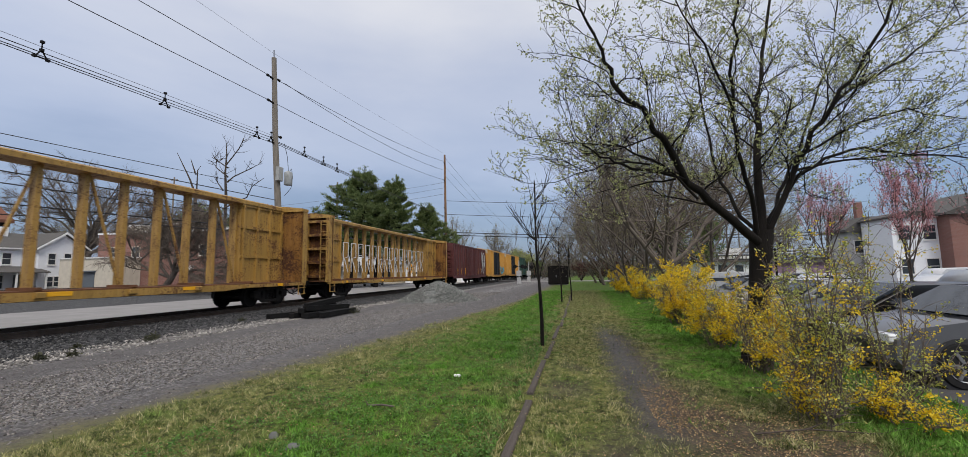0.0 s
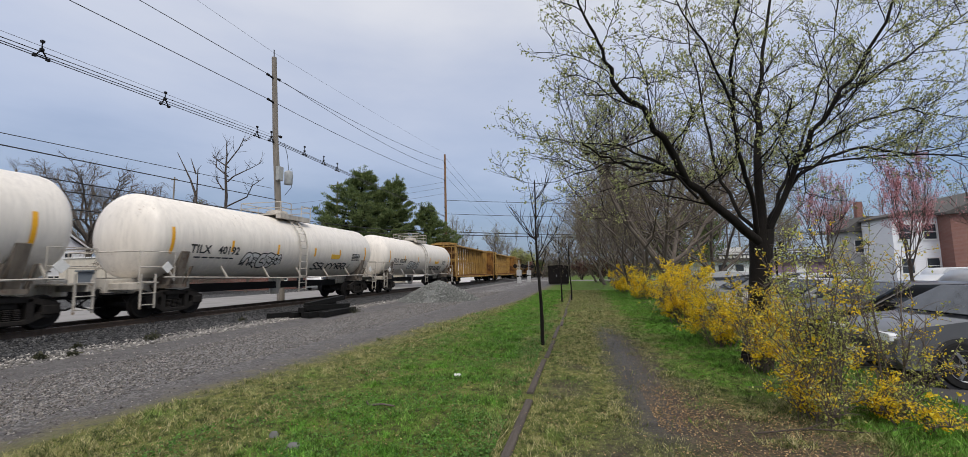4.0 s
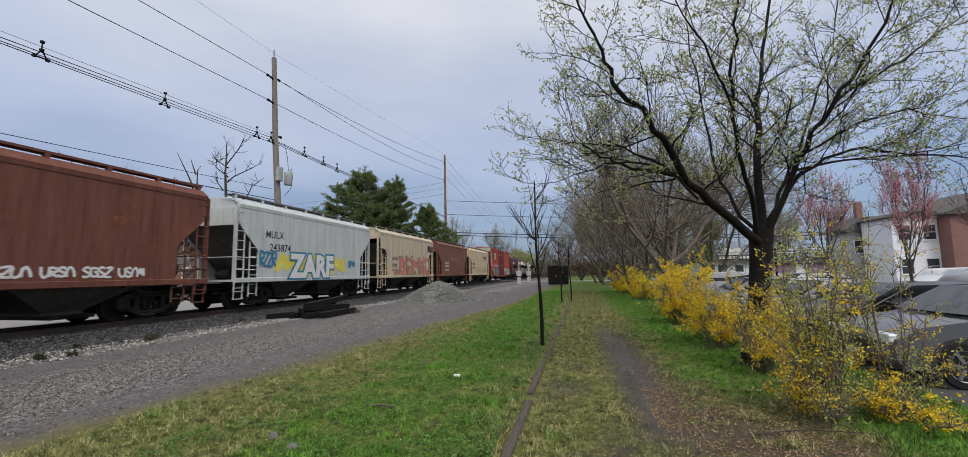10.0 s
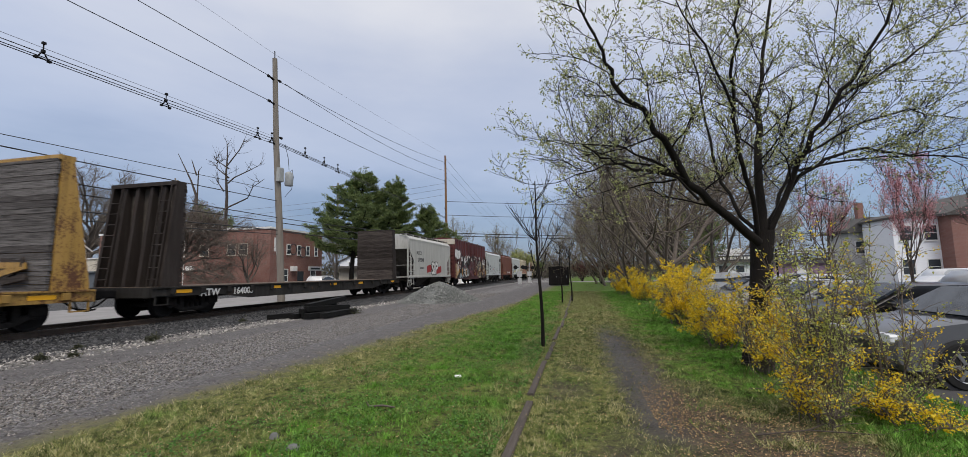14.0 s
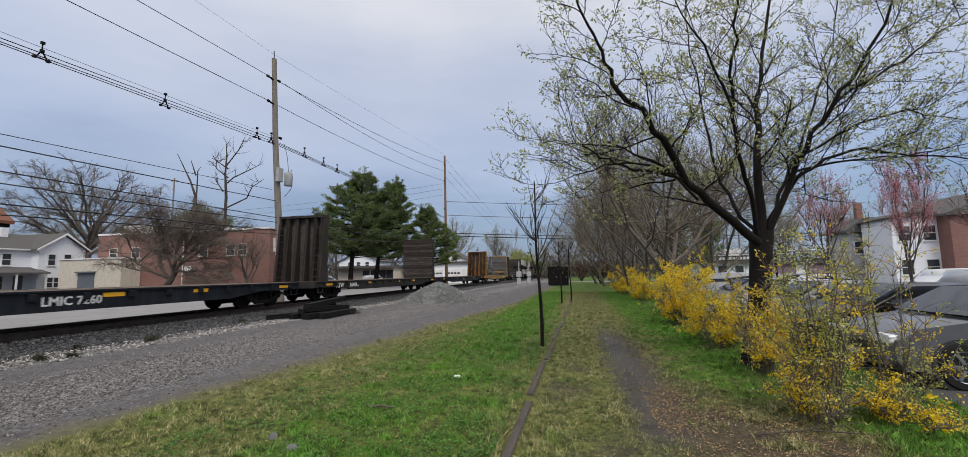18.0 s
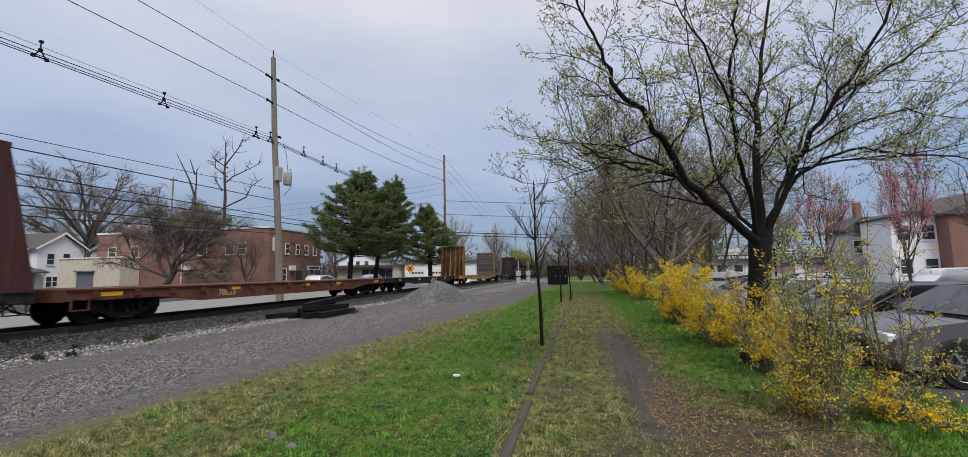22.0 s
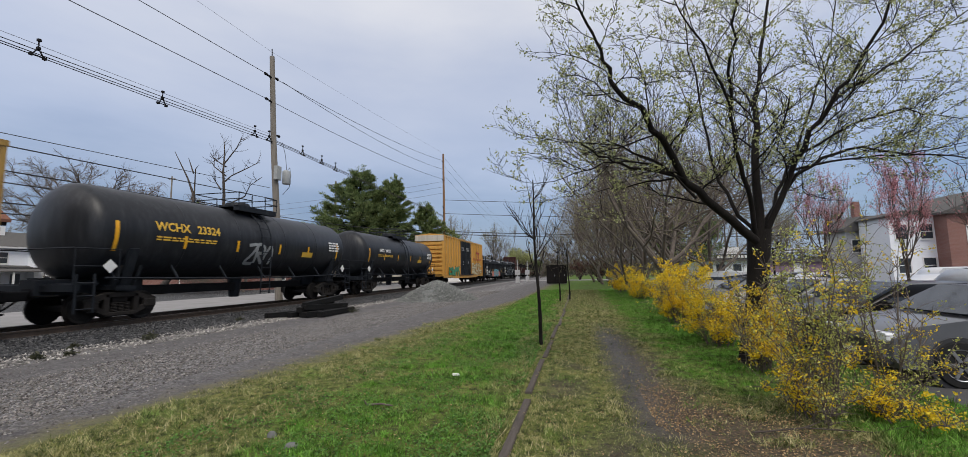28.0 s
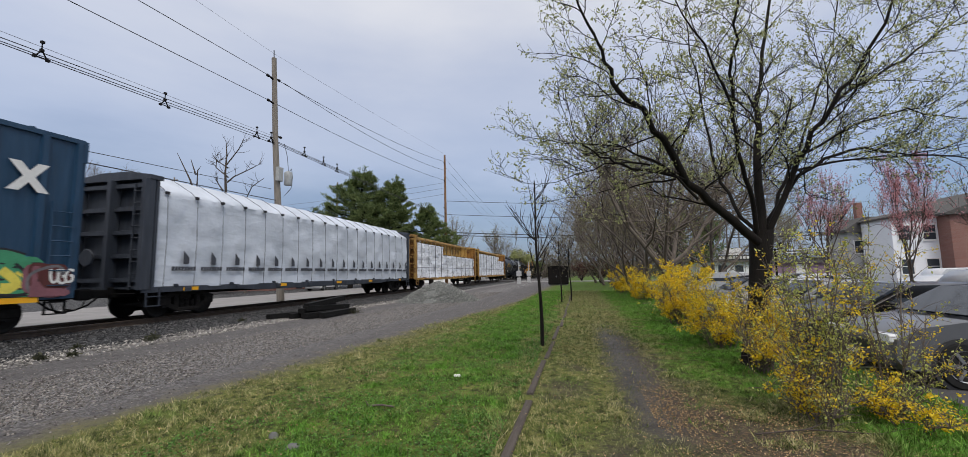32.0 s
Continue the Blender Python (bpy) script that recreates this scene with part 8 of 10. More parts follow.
def grass():
    """Short lawn: blades and broad weeds, thick near the edging, thin and strawy elsewhere."""
    m, nt, b = material("grass_blades", 0.75)
    g = nt.nodes.new("ShaderNodeNewGeometry")
    rnd = g.outputs["Random Per Island"]
    patch = noise_tex(nt, 1.3, 5, rough=0.65)
    clump_shade = noise_tex(nt, 6.5, 3)
    lush = ramp(nt, rnd, (0.0, (0.050, 0.145, 0.012)), (0.6, (0.135, 0.35, 0.032)), (1.0, (0.26, 0.46, 0.09)))
    dry = ramp(nt, rnd, (0.0, (0.095, 0.120, 0.032)), (0.45, (0.22, 0.245, 0.075)), (0.75, (0.40, 0.37, 0.17)), (1.0, (0.62, 0.53, 0.33)))
    sp = nt.nodes.new("ShaderNodeSeparateXYZ")
    nt.links.new(g.outputs["Position"], sp.inputs[0])

    def within(v, a, b2, soft):
        return calc(nt, "MULTIPLY", calc(nt, "SMOOTH_MIN", calc(nt, "MAXIMUM", calc(nt, "DIVIDE", calc(nt, "SUBTRACT", v, a), soft), 0.0), 1.0, 0.1),
                    calc(nt, "SMOOTH_MIN", calc(nt, "MAXIMUM", calc(nt, "DIVIDE", calc(nt, "SUBTRACT", b2, v), soft), 0.0), 1.0, 0.1))
    rich = calc(nt, "MAXIMUM", within(sp.outputs["X"], -3.6, -0.6, 0.9),
                calc(nt, "MAXIMUM", calc(nt, "MULTIPLY", within(sp.outputs["X"], 1.1, 9, 0.8), within(sp.outputs["Y"], 5.6, 60, 1.6)), within(sp.outputs["X"], 2.3, 9, 0.6)))
    dryness = calc(nt, "MULTIPLY_ADD", rich, -0.26, calc(nt, "ADD", patch, 0.13))
    col = mix(nt, ramp(nt, dryness, (0.40, (0, 0, 0)), (0.58, (1, 1, 1))), lush, dry)
    # lit tops and shaded gaps of the clumps are painted into the blade colour
    col = mix(nt, ramp(nt, clump_shade, (0.34, (0.6, 0.6, 0.6)), (0.52, (0, 0, 0))), col, (0.030, 0.050, 0.012))
    tuft_shading = noise_tex(nt, 8, 5, rough=0.75)
    col = mix(nt, ramp(nt, tuft_shading, (0.40, (0.9, 0.9, 0.9)), (0.49, (0, 0, 0))), col, (0.034, 0.055, 0.012))
    col = mix(nt, ramp(nt, tuft_shading, (0.53, (0, 0, 0)), (0.62, (0.8, 0.8, 0.8))), col, mix(nt, ramp(nt, dryness, (0.40, (0, 0, 0)), (0.58, (1, 1, 1))), (0.20, 0.42, 0.08), (0.50, 0.45, 0.22)))
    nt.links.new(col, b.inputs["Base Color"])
    nr = np.random.default_rng(6)
    n = 640000
    y = 1.8 + 36 * nr.uniform(size=n) ** 2.4
    x = nr.uniform(-5.2, 4.6, n)
    more = 230000
    y = np.concatenate([y, 2.6 + 14 * nr.uniform(size=more) ** 1.7])
    x = np.concatenate([x, nr.uniform(-0.62, 4.4, more)])
    clumps = 900
    cy, cx = 2.6 + 15 * nr.uniform(size=clumps) ** 1.8, nr.uniform(-5.2, 4.4, clumps)
    size = nr.uniform(0.03, 0.10, clumps)
    per = 90
    y = np.concatenate([y, (cy[:, None] + nr.normal(size=(clumps, per)) * size[:, None]).ravel()])
    x = np.concatenate([x, (cx[:, None] + nr.normal(size=(clumps, per)) * size[:, None] * 1.4).ravel()])
    n += more
    tall = np.concatenate([np.zeros(n), np.ones(clumps * per)])
    n += clumps * per
    lim = np.clip(-5.75 + 0.105 * y, -5.4, -3.1) + nr.normal(scale=0.18, size=n)
    keep = x > lim
    side = x - np.minimum(0.92 - 0.022 * y, 0.80)
    chance = nr.uniform(size=n)
    along = (y < 13.5 + nr.normal(scale=1.5, size=n)) & (y > 4.3 + nr.normal(scale=0.25, size=n))
    keep &= ~((np.abs(side) < 0.28 + nr.normal(scale=0.12, size=n)) & along & (chance > 0.03))
    keep &= ~((np.abs(side - 0.16) < 0.46 + nr.normal(scale=0.2, size=n)) & along & (chance > 0.22))
    keep &= ~((np.abs(x + 0.68) < 0.06) & (y < 9))
    tuft = np.array([noise.noise((a2 * 3.1, b2 * 2.3, 5.0)) for a2, b2 in zip(x, y)])
    bare = np.array([noise.noise((a * 0.9, b2 * 0.9, 2.0)) for a, b2 in zip(x, y)])
    keep &= ~((x > 0.9) & (x < 2.6) & (y + 0.9 * x < 7.15 + nr.normal(scale=0.4, size=n)) & (chance > np.where(tuft > 0.18, 0.5, 0.07)))
    for px, py, pr in ((-0.25, 6.2, 0.5), (0.25, 4.1, 0.45), (-0.1, 7.6, 0.35)):
        keep &= ~((np.hypot(x - px, (y - py) * 0.7) < pr + nr.normal(scale=0.15, size=n)) & (chance > 0.2))
    keep &= ~((bare + 0.5 * tuft > 0.38) & (x > -0.6) & (chance > 0.35))
    keep &= ~((bare + 0.4 * tuft < -0.36) & (x < -1.5) & (chance > 0.35))
    tuft, tall = tuft[keep], tall[keep]
    x, y = x[keep], y[keep]
    n = len(x)
    z = np.array([heights(a, c) for a, c in zip(x, y)])
    far = np.clip(y / 8, 1, 3.2)
    lushness = np.where((x < -0.8) & (x > -2.6) & (y > 4), 1.35, 1.0) * np.where((x > 2.2) & (x < 4.4), 1.5, 1.0)
    h = nr.uniform(0.013, 0.036, n) * lushness * (0.8 + 0.25 * far) * (0.75 + 1.1 * np.clip(tuft + 0.1, 0, 1))
    h *= 1 + 1.3 * tall
    w = nr.uniform(0.0022, 0.005, n) * far * (1 + 0.5 * tall)
    a = nr.uniform(0, 6.28, n)
    lean = nr.normal(scale=0.6, size=(n, 2)) * h[:, None]
    base = np.stack([x, y, z - 0.005], 1)
    side = np.stack([np.cos(a) * w, np.sin(a) * w, np.zeros(n)], 1)
    tip = base + np.stack([lean[:, 0], lean[:, 1], h], 1)
    v = np.stack([base - side, base + side, tip], 1).reshape(-1, 3)
    me = bpy.data.meshes.new("grass")
    me.vertices.add(3 * n)
    me.vertices.foreach_set("co", v.ravel())
    me.loops.add(3 * n)
    me.loops.foreach_set("vertex_index", np.arange(3 * n))
    me.polygons.add(n)
    me.polygons.foreach_set("loop_start", np.arange(0, 3 * n, 3))
    me.update(calc_edges=True)
    me.materials.append(m)
    tagged(new("grass", me), "short spring grass with dry straw and bare patches", "grass", kind="stuff")
    # clover and dock leaves, and last year's leaves under the hedge
    k = 34000
    yy = 2.6 + 15 * nr.uniform(size=k) ** 1.6
    xx = -0.8 - 3.2 * nr.uniform(size=k) ** 1.5
    hold = np.array([noise.noise((a2 * 1.4, b2 * 1.1, 8.0)) for a2, b2 in zip(xx, yy)]) > -0.06
    p = np.stack([xx, yy, nr.uniform(0.025, 0.055, k)], 1)[hold]
    tagged(new("clover", cloud_mesh("clover", p, leaf_material("clover_leaves", (0.045, 0.13, 0.018), (0.16, 0.33, 0.06)), 0.024, nr, 1.15, 0.4)), "broad green weeds among the grass", "weeds", kind="stuff")
    k = 20000
    p = np.stack([0.75 + 2.4 * nr.uniform(size=k) ** 1.2, 2.6 + 5.2 * nr.uniform(size=k), np.full(k, 0.014)], 1)
    p = p[(p[:, 1] + 0.85 * p[:, 0] < 7.3 + nr.normal(scale=0.4, size=k)) & (nr.uniform(size=k) < np.array([0.55 + 1.4 * noise.noise((a2 * 1.6, b2 * 1.2, 3.0)) for a2, b2, _ in p]))]
    q = np.stack([nr.uniform(-4.6, 1.8, 2600), 2.6 + 8 * nr.uniform(size=2600), np.full(2600, 0.03)], 1)
    tagged(new("leaf_litter", cloud_mesh("leaf_litter", np.concatenate([p, q]), M_LITTER, 0.016, nr, 1.3, 0.25)), "tan fallen leaves on bare earth under the hedge", "leaf litter", kind="stuff")
    # dandelions, weeds on the ballast foot
    rng = random.Random(3)
    for x, y, s in ((-10.88, 9.25, 0.15), (-11.2, 9.6, 0.09), (-10.69, 6.79, 0.09), (-10.42, 7.15, 0.08), (-12.0, 13.6, 0.10), (-9.3, 16.9, 0.26), (-11.5, 8.0, 0.08)):
        pts = np.array([x, y, 0.02]) + np.abs(nr.normal(size=(160, 3))) * (0, 0, s * 0.45) + nr.normal(size=(160, 3)) * (s * 0.5, s * 0.5, 0)
        tagged(new("weed", cloud_mesh("weed", pts, leaf_material("dry_weed", (0.03, 0.035, 0.02), (0.09, 0.09, 0.05)), 0.035, nr, 1.8)), "low dark weed growing in the gravel", "weed", "weeds in the gravel")


grass()


def small_litter():
    s = Shape().box(-0.055, 0.055, -0.035, 0.035, 0, 0.03, 0.012)
    tagged(new("paper_scrap", s.mesh("paper_scrap", plain("white_paper", (0.8, 0.8, 0.78), 0.6, 0, 0.1, 20))), "crumpled white scrap on the grass", "litter").matrix_basis = pose(-1.88, 6.56, 0.03, 0, 4, 25)
    tw = strands("twig", [([Vector((-0.16, 0, 0.02)), Vector((0, 0.02, 0.035)), Vector((0.17, -0.01, 0.03))], 0.016, 0.010), ([Vector((-0.16, 0, 0.02)), Vector((-0.20, 0.01, 0.07))], 0.014, 0.008)], M_BARKM, 6)
    tagged(new("fallen_branch", tw), "short broken branch lying on the grass", "branch").matrix_basis = pose(-2.36, 4.93, 0.02)
    for x, y, r in ((-2.66, 3.72, 0.075), (-3.05, 3.95, 0.05)):
        s = Shape()
        s.loft([[(r * q * math.cos(a) * (1 + 0.2 * noise.noise((a, q, x))), r * 0.7 * q * math.sin(a), z) for a in (0.7 * j for j in range(9))] for q, z in ((1, -0.02), (0.95, 0.02), (0.6, 0.045), (0.1, 0.05))])
        tagged(new("stone", s.mesh("stone", plain("grey_stone", (0.16, 0.16, 0.155), 0.9), True)), "flat grey stone set in the grass", "stone").matrix_basis = pose(x, y, 0.0)
    lines = [([Vector((0, 0, 0.02)), Vector((0.5, 0.05, 0.05)), Vector((1.1, 0.0, 0.03)), Vector((1.5, 0.1, 0.06))], 0.009, 0.003), ([Vector((0.5, 0.05, 0.05)), Vector((0.8, 0.2, 0.08))], 0.008, 0.003)]
    tagged(new("fallen_branch", strands("fallen_branch", lines, M_BARKD, 5)), "thin grey branch fallen under the hedge", "branch").matrix_basis = pose(1.6, 4.75, 0.01, 0, 0, 8)


small_litter()


# ---- parked cars ----
M_GLASS = glow_free("car_glass", (0.02, 0.025, 0.03), 0.06)
M_TYRE = plain("tyre_rubber", (0.02, 0.02, 0.02), 0.85, 0, 0.3, 9)
M_RIM = plain("alloy_rim", (0.45, 0.46, 0.47), 0.3, 0.9, 0.2, 9, 0)
M_LAMPG = glow_free("lamp_glass", (0.75, 0.76, 0.78), 0.08)
M_TRIM = plain("black_plastic", (0.03, 0.03, 0.032), 0.6)


def lacquer(name, color, metal=0.3):
    m, nt, b = material(name, 0.28, metal)
    f = noise_tex(nt, 3, 4)
    nt.links.new(ramp(nt, f, (0.3, tuple(c * 0.88 for c in color)), (0.7, color)), b.inputs["Base Color"])
    b.inputs["Coat Weight"].default_value = 0.6
    return m


def parked_car(label, m, paint_mat, kind=0):
    """A car with its nose along +y: body, cabin glass, wheels, lamps. kind 1 stands taller."""
    ob = thing("parked_car", label, "car", m, "cars in the car park")
    t = 0.22 if kind else 0.0
    prof = [(-2.25, 0.35), (-2.3, 0.62), (-2.22, 0.92 + t), (-1.75, 0.98 + t), (-1.2, 1.40 + t), (-0.6, 1.47 + t), (0.35, 1.45 + t), (1.15, 1.0 + t), (1.9, 0.88 + t * 0.8), (2.24, 0.70 + t * 0.5), (2.28, 0.42), (2.15, 0.25), (-2.15, 0.25)]
    if kind:
        prof[3], prof[4] = (-2.1, 1.2 + t), (-1.85, 1.42 + t)
    rings = []
    for k in (-1.0, -0.86, 0.86, 1.0):
        w = 0.9
        rings.append([(k * w * (1 - 0.2 * max(0, z - 0.95 - t)), y * (1 - 0.03 * (abs(k) == 1.0)), z if abs(k) < 1 or z < 0.9 + t else 0.9 + t + (z - 0.9 - t) * 0.93) for y, z in prof])
    part("body", Shape().loft(rings), paint_mat, ob, smooth=True)
    # windows stand a little proud of the cabin
    gl = Shape()
    gl.put([(-0.70, 0.42, 1.43 + t), (0.70, 0.42, 1.43 + t), (0.80, 1.13, 1.03 + t), (-0.80, 1.13, 1.03 + t), (-0.70, 0.38, 1.41 + t), (0.70, 0.38, 1.41 + t), (0.80, 1.08, 1.0 + t), (-0.80, 1.08, 1.0 + t)],
           [(0, 1, 2, 3), (7, 6, 5, 4), (0, 4, 5, 1), (2, 6, 7, 3), (1, 5, 6, 2), (0, 3, 7, 4)])
    gl.v = [(x, y + 0.03, z + 0.03) for x, y, z in gl.v]
    part("windscreen", gl, M_GLASS, ob)
    for s in (-1, 1):
        side = [(0.98, 1.0 + t), (0.34, 1.36 + t), (-0.55, 1.39 + t), (-1.15, 1.32 + t), (-1.6 if not kind else -1.95, 1.02 + t)]
        part("side_window", Shape().loft([[(s * (0.905 - 0.22 * max(0, z - 0.95 - t)), y, z) for y, z in side], [(s * (0.86 - 0.22 * max(0, z - 0.95 - t)), y, z) for y, z in side]]), M_GLASS, ob)
        part("sill_trim", Shape().box(s * 0.905 - 0.02, s * 0.905 + 0.02, -1.0, 1.0, 0.26, 0.36), M_TRIM, ob)
        part("headlight", Shape().box(s * 0.68 - 0.18, s * 0.68 + 0.18, 2.12, 2.25, 0.64 + t * 0.5, 0.78 + t * 0.5, 0.03), M_LAMPG, ob)
        part("tail_light", Shape().box(s * 0.72 - 0.15, s * 0.72 + 0.15, -2.29, -2.2, 0.72 + t, 0.9 + t, 0.02), M_REDT, ob)
        part("mirror", Shape().box(s * 0.98 - 0.1, s * 0.98 + 0.1, 0.78, 0.92, 0.98 + t, 1.1 + t, 0.03), paint_mat, ob)
        for y in (-1.38, 1.38):
            w = part("wheel", Shape().turn([(-0.11, 0.22), (-0.11, 0.32), (-0.08, 0.335), (0.08, 0.335), (0.11, 0.32), (0.11, 0.22)], 24, "x"), M_TYRE, ob, at=(s * 0.83, y, 0.335), smooth=True)
            rim = Shape().turn([(0.10 * s, 0.02), (0.112 * s, 0.06), (0.10 * s, 0.08), (0.10 * s, 0.2), (0.118 * s, 0.23), (0.08 * s, 0.22), (0.04 * s, 0.02)], 24, "x")
            for k in range(6):
                a = k * math.pi / 3
                rim.beam((0.112 * s, 0.05 * math.cos(a), 0.05 * math.sin(a)), (0.112 * s, 0.21 * math.cos(a), 0.21 * math.sin(a)), 0.03, 0.045)
            part("rim", rim, M_RIM, w)
            part("wheel_arch", Shape().turn([(s * 0.86, 0.40), (s * 0.912, 0.40), (s * 0.912, 0.34), (s * 0.86, 0.34)], 24, "x").moved(dy=y, dz=0.335), M_TRIM, ob)
    part("grille", Shape().box(-0.45, 0.45, 2.2, 2.29, 0.50, 0.64 + t * 0.4, 0.02), M_TRIM, ob)
    part("bumper", Shape().box(-0.85, 0.85, 2.16, 2.31, 0.28, 0.46, 0.04), M_TRIM, ob)
    part("number_plate", Shape().box(-0.16, 0.16, 2.30, 2.32, 0.38, 0.46), M_WHITE, ob)
    return ob


C_DARK, C_SILV, C_WHITE, C_BLK, C_RED, C_BLUE = (lacquer("car_" + n, c) for n, c in (("charcoal", (0.13, 0.135, 0.145)), ("silver", (0.36, 0.37, 0.38)), ("white", (0.72, 0.72, 0.72)), ("black", (0.015, 0.015, 0.017)), ("maroon", (0.10, 0.015, 0.015)), ("blue", (0.04, 0.07, 0.13))))
for i, (y, c, k, lab) in enumerate(((8.7, C_DARK, 0, "dark grey metallic car parked nose to the hedge"), (11.3, C_BLK, 0, "black car parked nose to the hedge"), (14.0, C_SILV, 0, "silver car parked nose to the hedge"),
                                    (16.2, C_WHITE, 0, "white car parked nose to the hedge"), (19.0, C_SILV, 0, "silver car parked nose to the hedge"), (24.6, C_WHITE, 1, "white tall car parked nose to the hedge"), (30.0, C_BLUE, 0, "blue car parked nose to the hedge"))):
    parked_car(lab, pose(6.83 + 0.15 * (i % 2), y, -0.2, 0, 0, 90), c, k)
for x, y, c, k, lab in ((14.5, 17.5, C_SILV, 1, "silver car parked in the second row"), (14.6, 20.6, C_WHITE, 0, "white car parked in the second row"), (14.4, 12.0, C_WHITE, 1, "white tall car parked in the second row"), (15.0, 30.5, C_WHITE, 0, "white car parked far in the car park"),
                        (19.5, 26.0, C_DARK, 0, "dark grey car parked far in the car park"), (24.0, 33.0, C_WHITE, 1, "white tall car parked far in the car park"), (17.5, 40.0, C_SILV, 0, "silver car parked far in the car park")):
    parked_car(lab, pose(x, y, -0.2, 0, 0, -90), c, k)
for x, y, c, lab in ((-28.6, 44.5, C_WHITE, "white car parked across the street"), (-30.6, 61, C_WHITE, "white car beyond the pines")):
    parked_car(lab, pose(x, y, 0.0, 0, 0, 4), c, 1)


# ---- buildings ----
M_SIDING = plain("white_siding", (0.86, 0.88, 0.91), 0.6, 0, 0.08, 1.5, 0.2, (1, 1, 9))
M_BRICK = None
M_OLDWHITE = plain("weathered_white_wall", (0.50, 0.50, 0.50), 0.8, 0, 0.25, 0.8, 0.2)
M_ROOF = plain("grey_shingles", (0.11, 0.105, 0.10), 0.9, 0, 0.3, 6, 0.4, (1, 1, 4))
M_TRIMW = plain("white_trim", (0.78, 0.78, 0.76), 0.5, 0, 0.1, 5, 0)
M_PANE = glow_free("window_glass", (0.045, 0.055, 0.065), 0.12)
M_STUCCO = plain("beige_stucco", (0.60, 0.55, 0.46), 0.9, 0, 0.15, 2, 0.3)
M_SHUT = plain("grey_shutter_door", (0.12, 0.14, 0.16), 0.6, 0, 0.15, 2, 0.2, (1, 1, 12))


def brick_material():
    m, nt, b = material("red_brick", 0.9)
    co = nt.nodes.new("ShaderNodeTexCoord")
    sp = nt.nodes.new("ShaderNodeSeparateXYZ")
    nt.links.new(co.outputs["Object"], sp.inputs[0])
    cb = nt.nodes.new("ShaderNodeCombineXYZ")
    nt.links.new(calc(nt, "ADD", sp.outputs["X"], sp.outputs["Y"]), cb.inputs[0])
    nt.links.new(sp.outputs["Z"], cb.inputs[1])
    t = nt.nodes.new("ShaderNodeTexBrick")
    nt.links.new(cb.outputs[0], t.inputs["Vector"])
    for k, v in (("Color1", (0.20, 0.080, 0.064, 1)), ("Color2", (0.27, 0.115, 0.092, 1)), ("Mortar", (0.38, 0.33, 0.30, 1)), ("Scale", 1.0), ("Mortar Size", 0.008), ("Brick Width", 0.22), ("Row Height", 0.075)):
        t.inputs[k].default_value = v
    f = noise_tex(nt, 0.6, 5)
    nt.links.new(mix(nt, 0.35, t.outputs["Color"], ramp(nt, f, (0.3, (0.13, 0.052, 0.043)), (0.7, (0.32, 0.165, 0.135)))), b.inputs["Base Color"])
    bump(nt, b, t.outputs["Fac"], -0.3, 0.01)
    return m


M_BRICK = brick_material()


def window(ob, m, w, h, bars_on=True, frame=None):
    """A sash window in the plane x = 0 that looks to +x, set by m: frame, panes, sill."""
    fr = frame or M_TRIMW
    f = Shape()
    for a, b, c, d in ((-w / 2 - 0.09, -w / 2, -0.09, h + 0.09), (w / 2, w / 2 + 0.09, -0.09, h + 0.09)):
        f.box(-0.05, 0.06, a, b, c, d)
    f.box(-0.05, 0.06, -w / 2, w / 2, -0.09, 0).box(-0.05, 0.06, -w / 2, w / 2, h, h + 0.09)
    wn2 = part("window", f, fr, ob, at=m)
    part("pane", Shape().box(-0.03, 0.01, -w / 2, w / 2, 0, h / 2 - 0.02), M_PANE, wn2)
    part("pane", Shape().box(-0.03, 0.015, -w / 2, w / 2, h / 2 + 0.02, h), M_PANE, wn2)
    part("meeting_rail", Shape().box(-0.03, 0.04, -w / 2, w / 2, h / 2 - 0.03, h / 2 + 0.03), fr, wn2)
    part("sill", Shape().box(-0.02, 0.12, -w / 2 - 0.12, w / 2 + 0.12, -0.15, -0.09), fr, wn2)


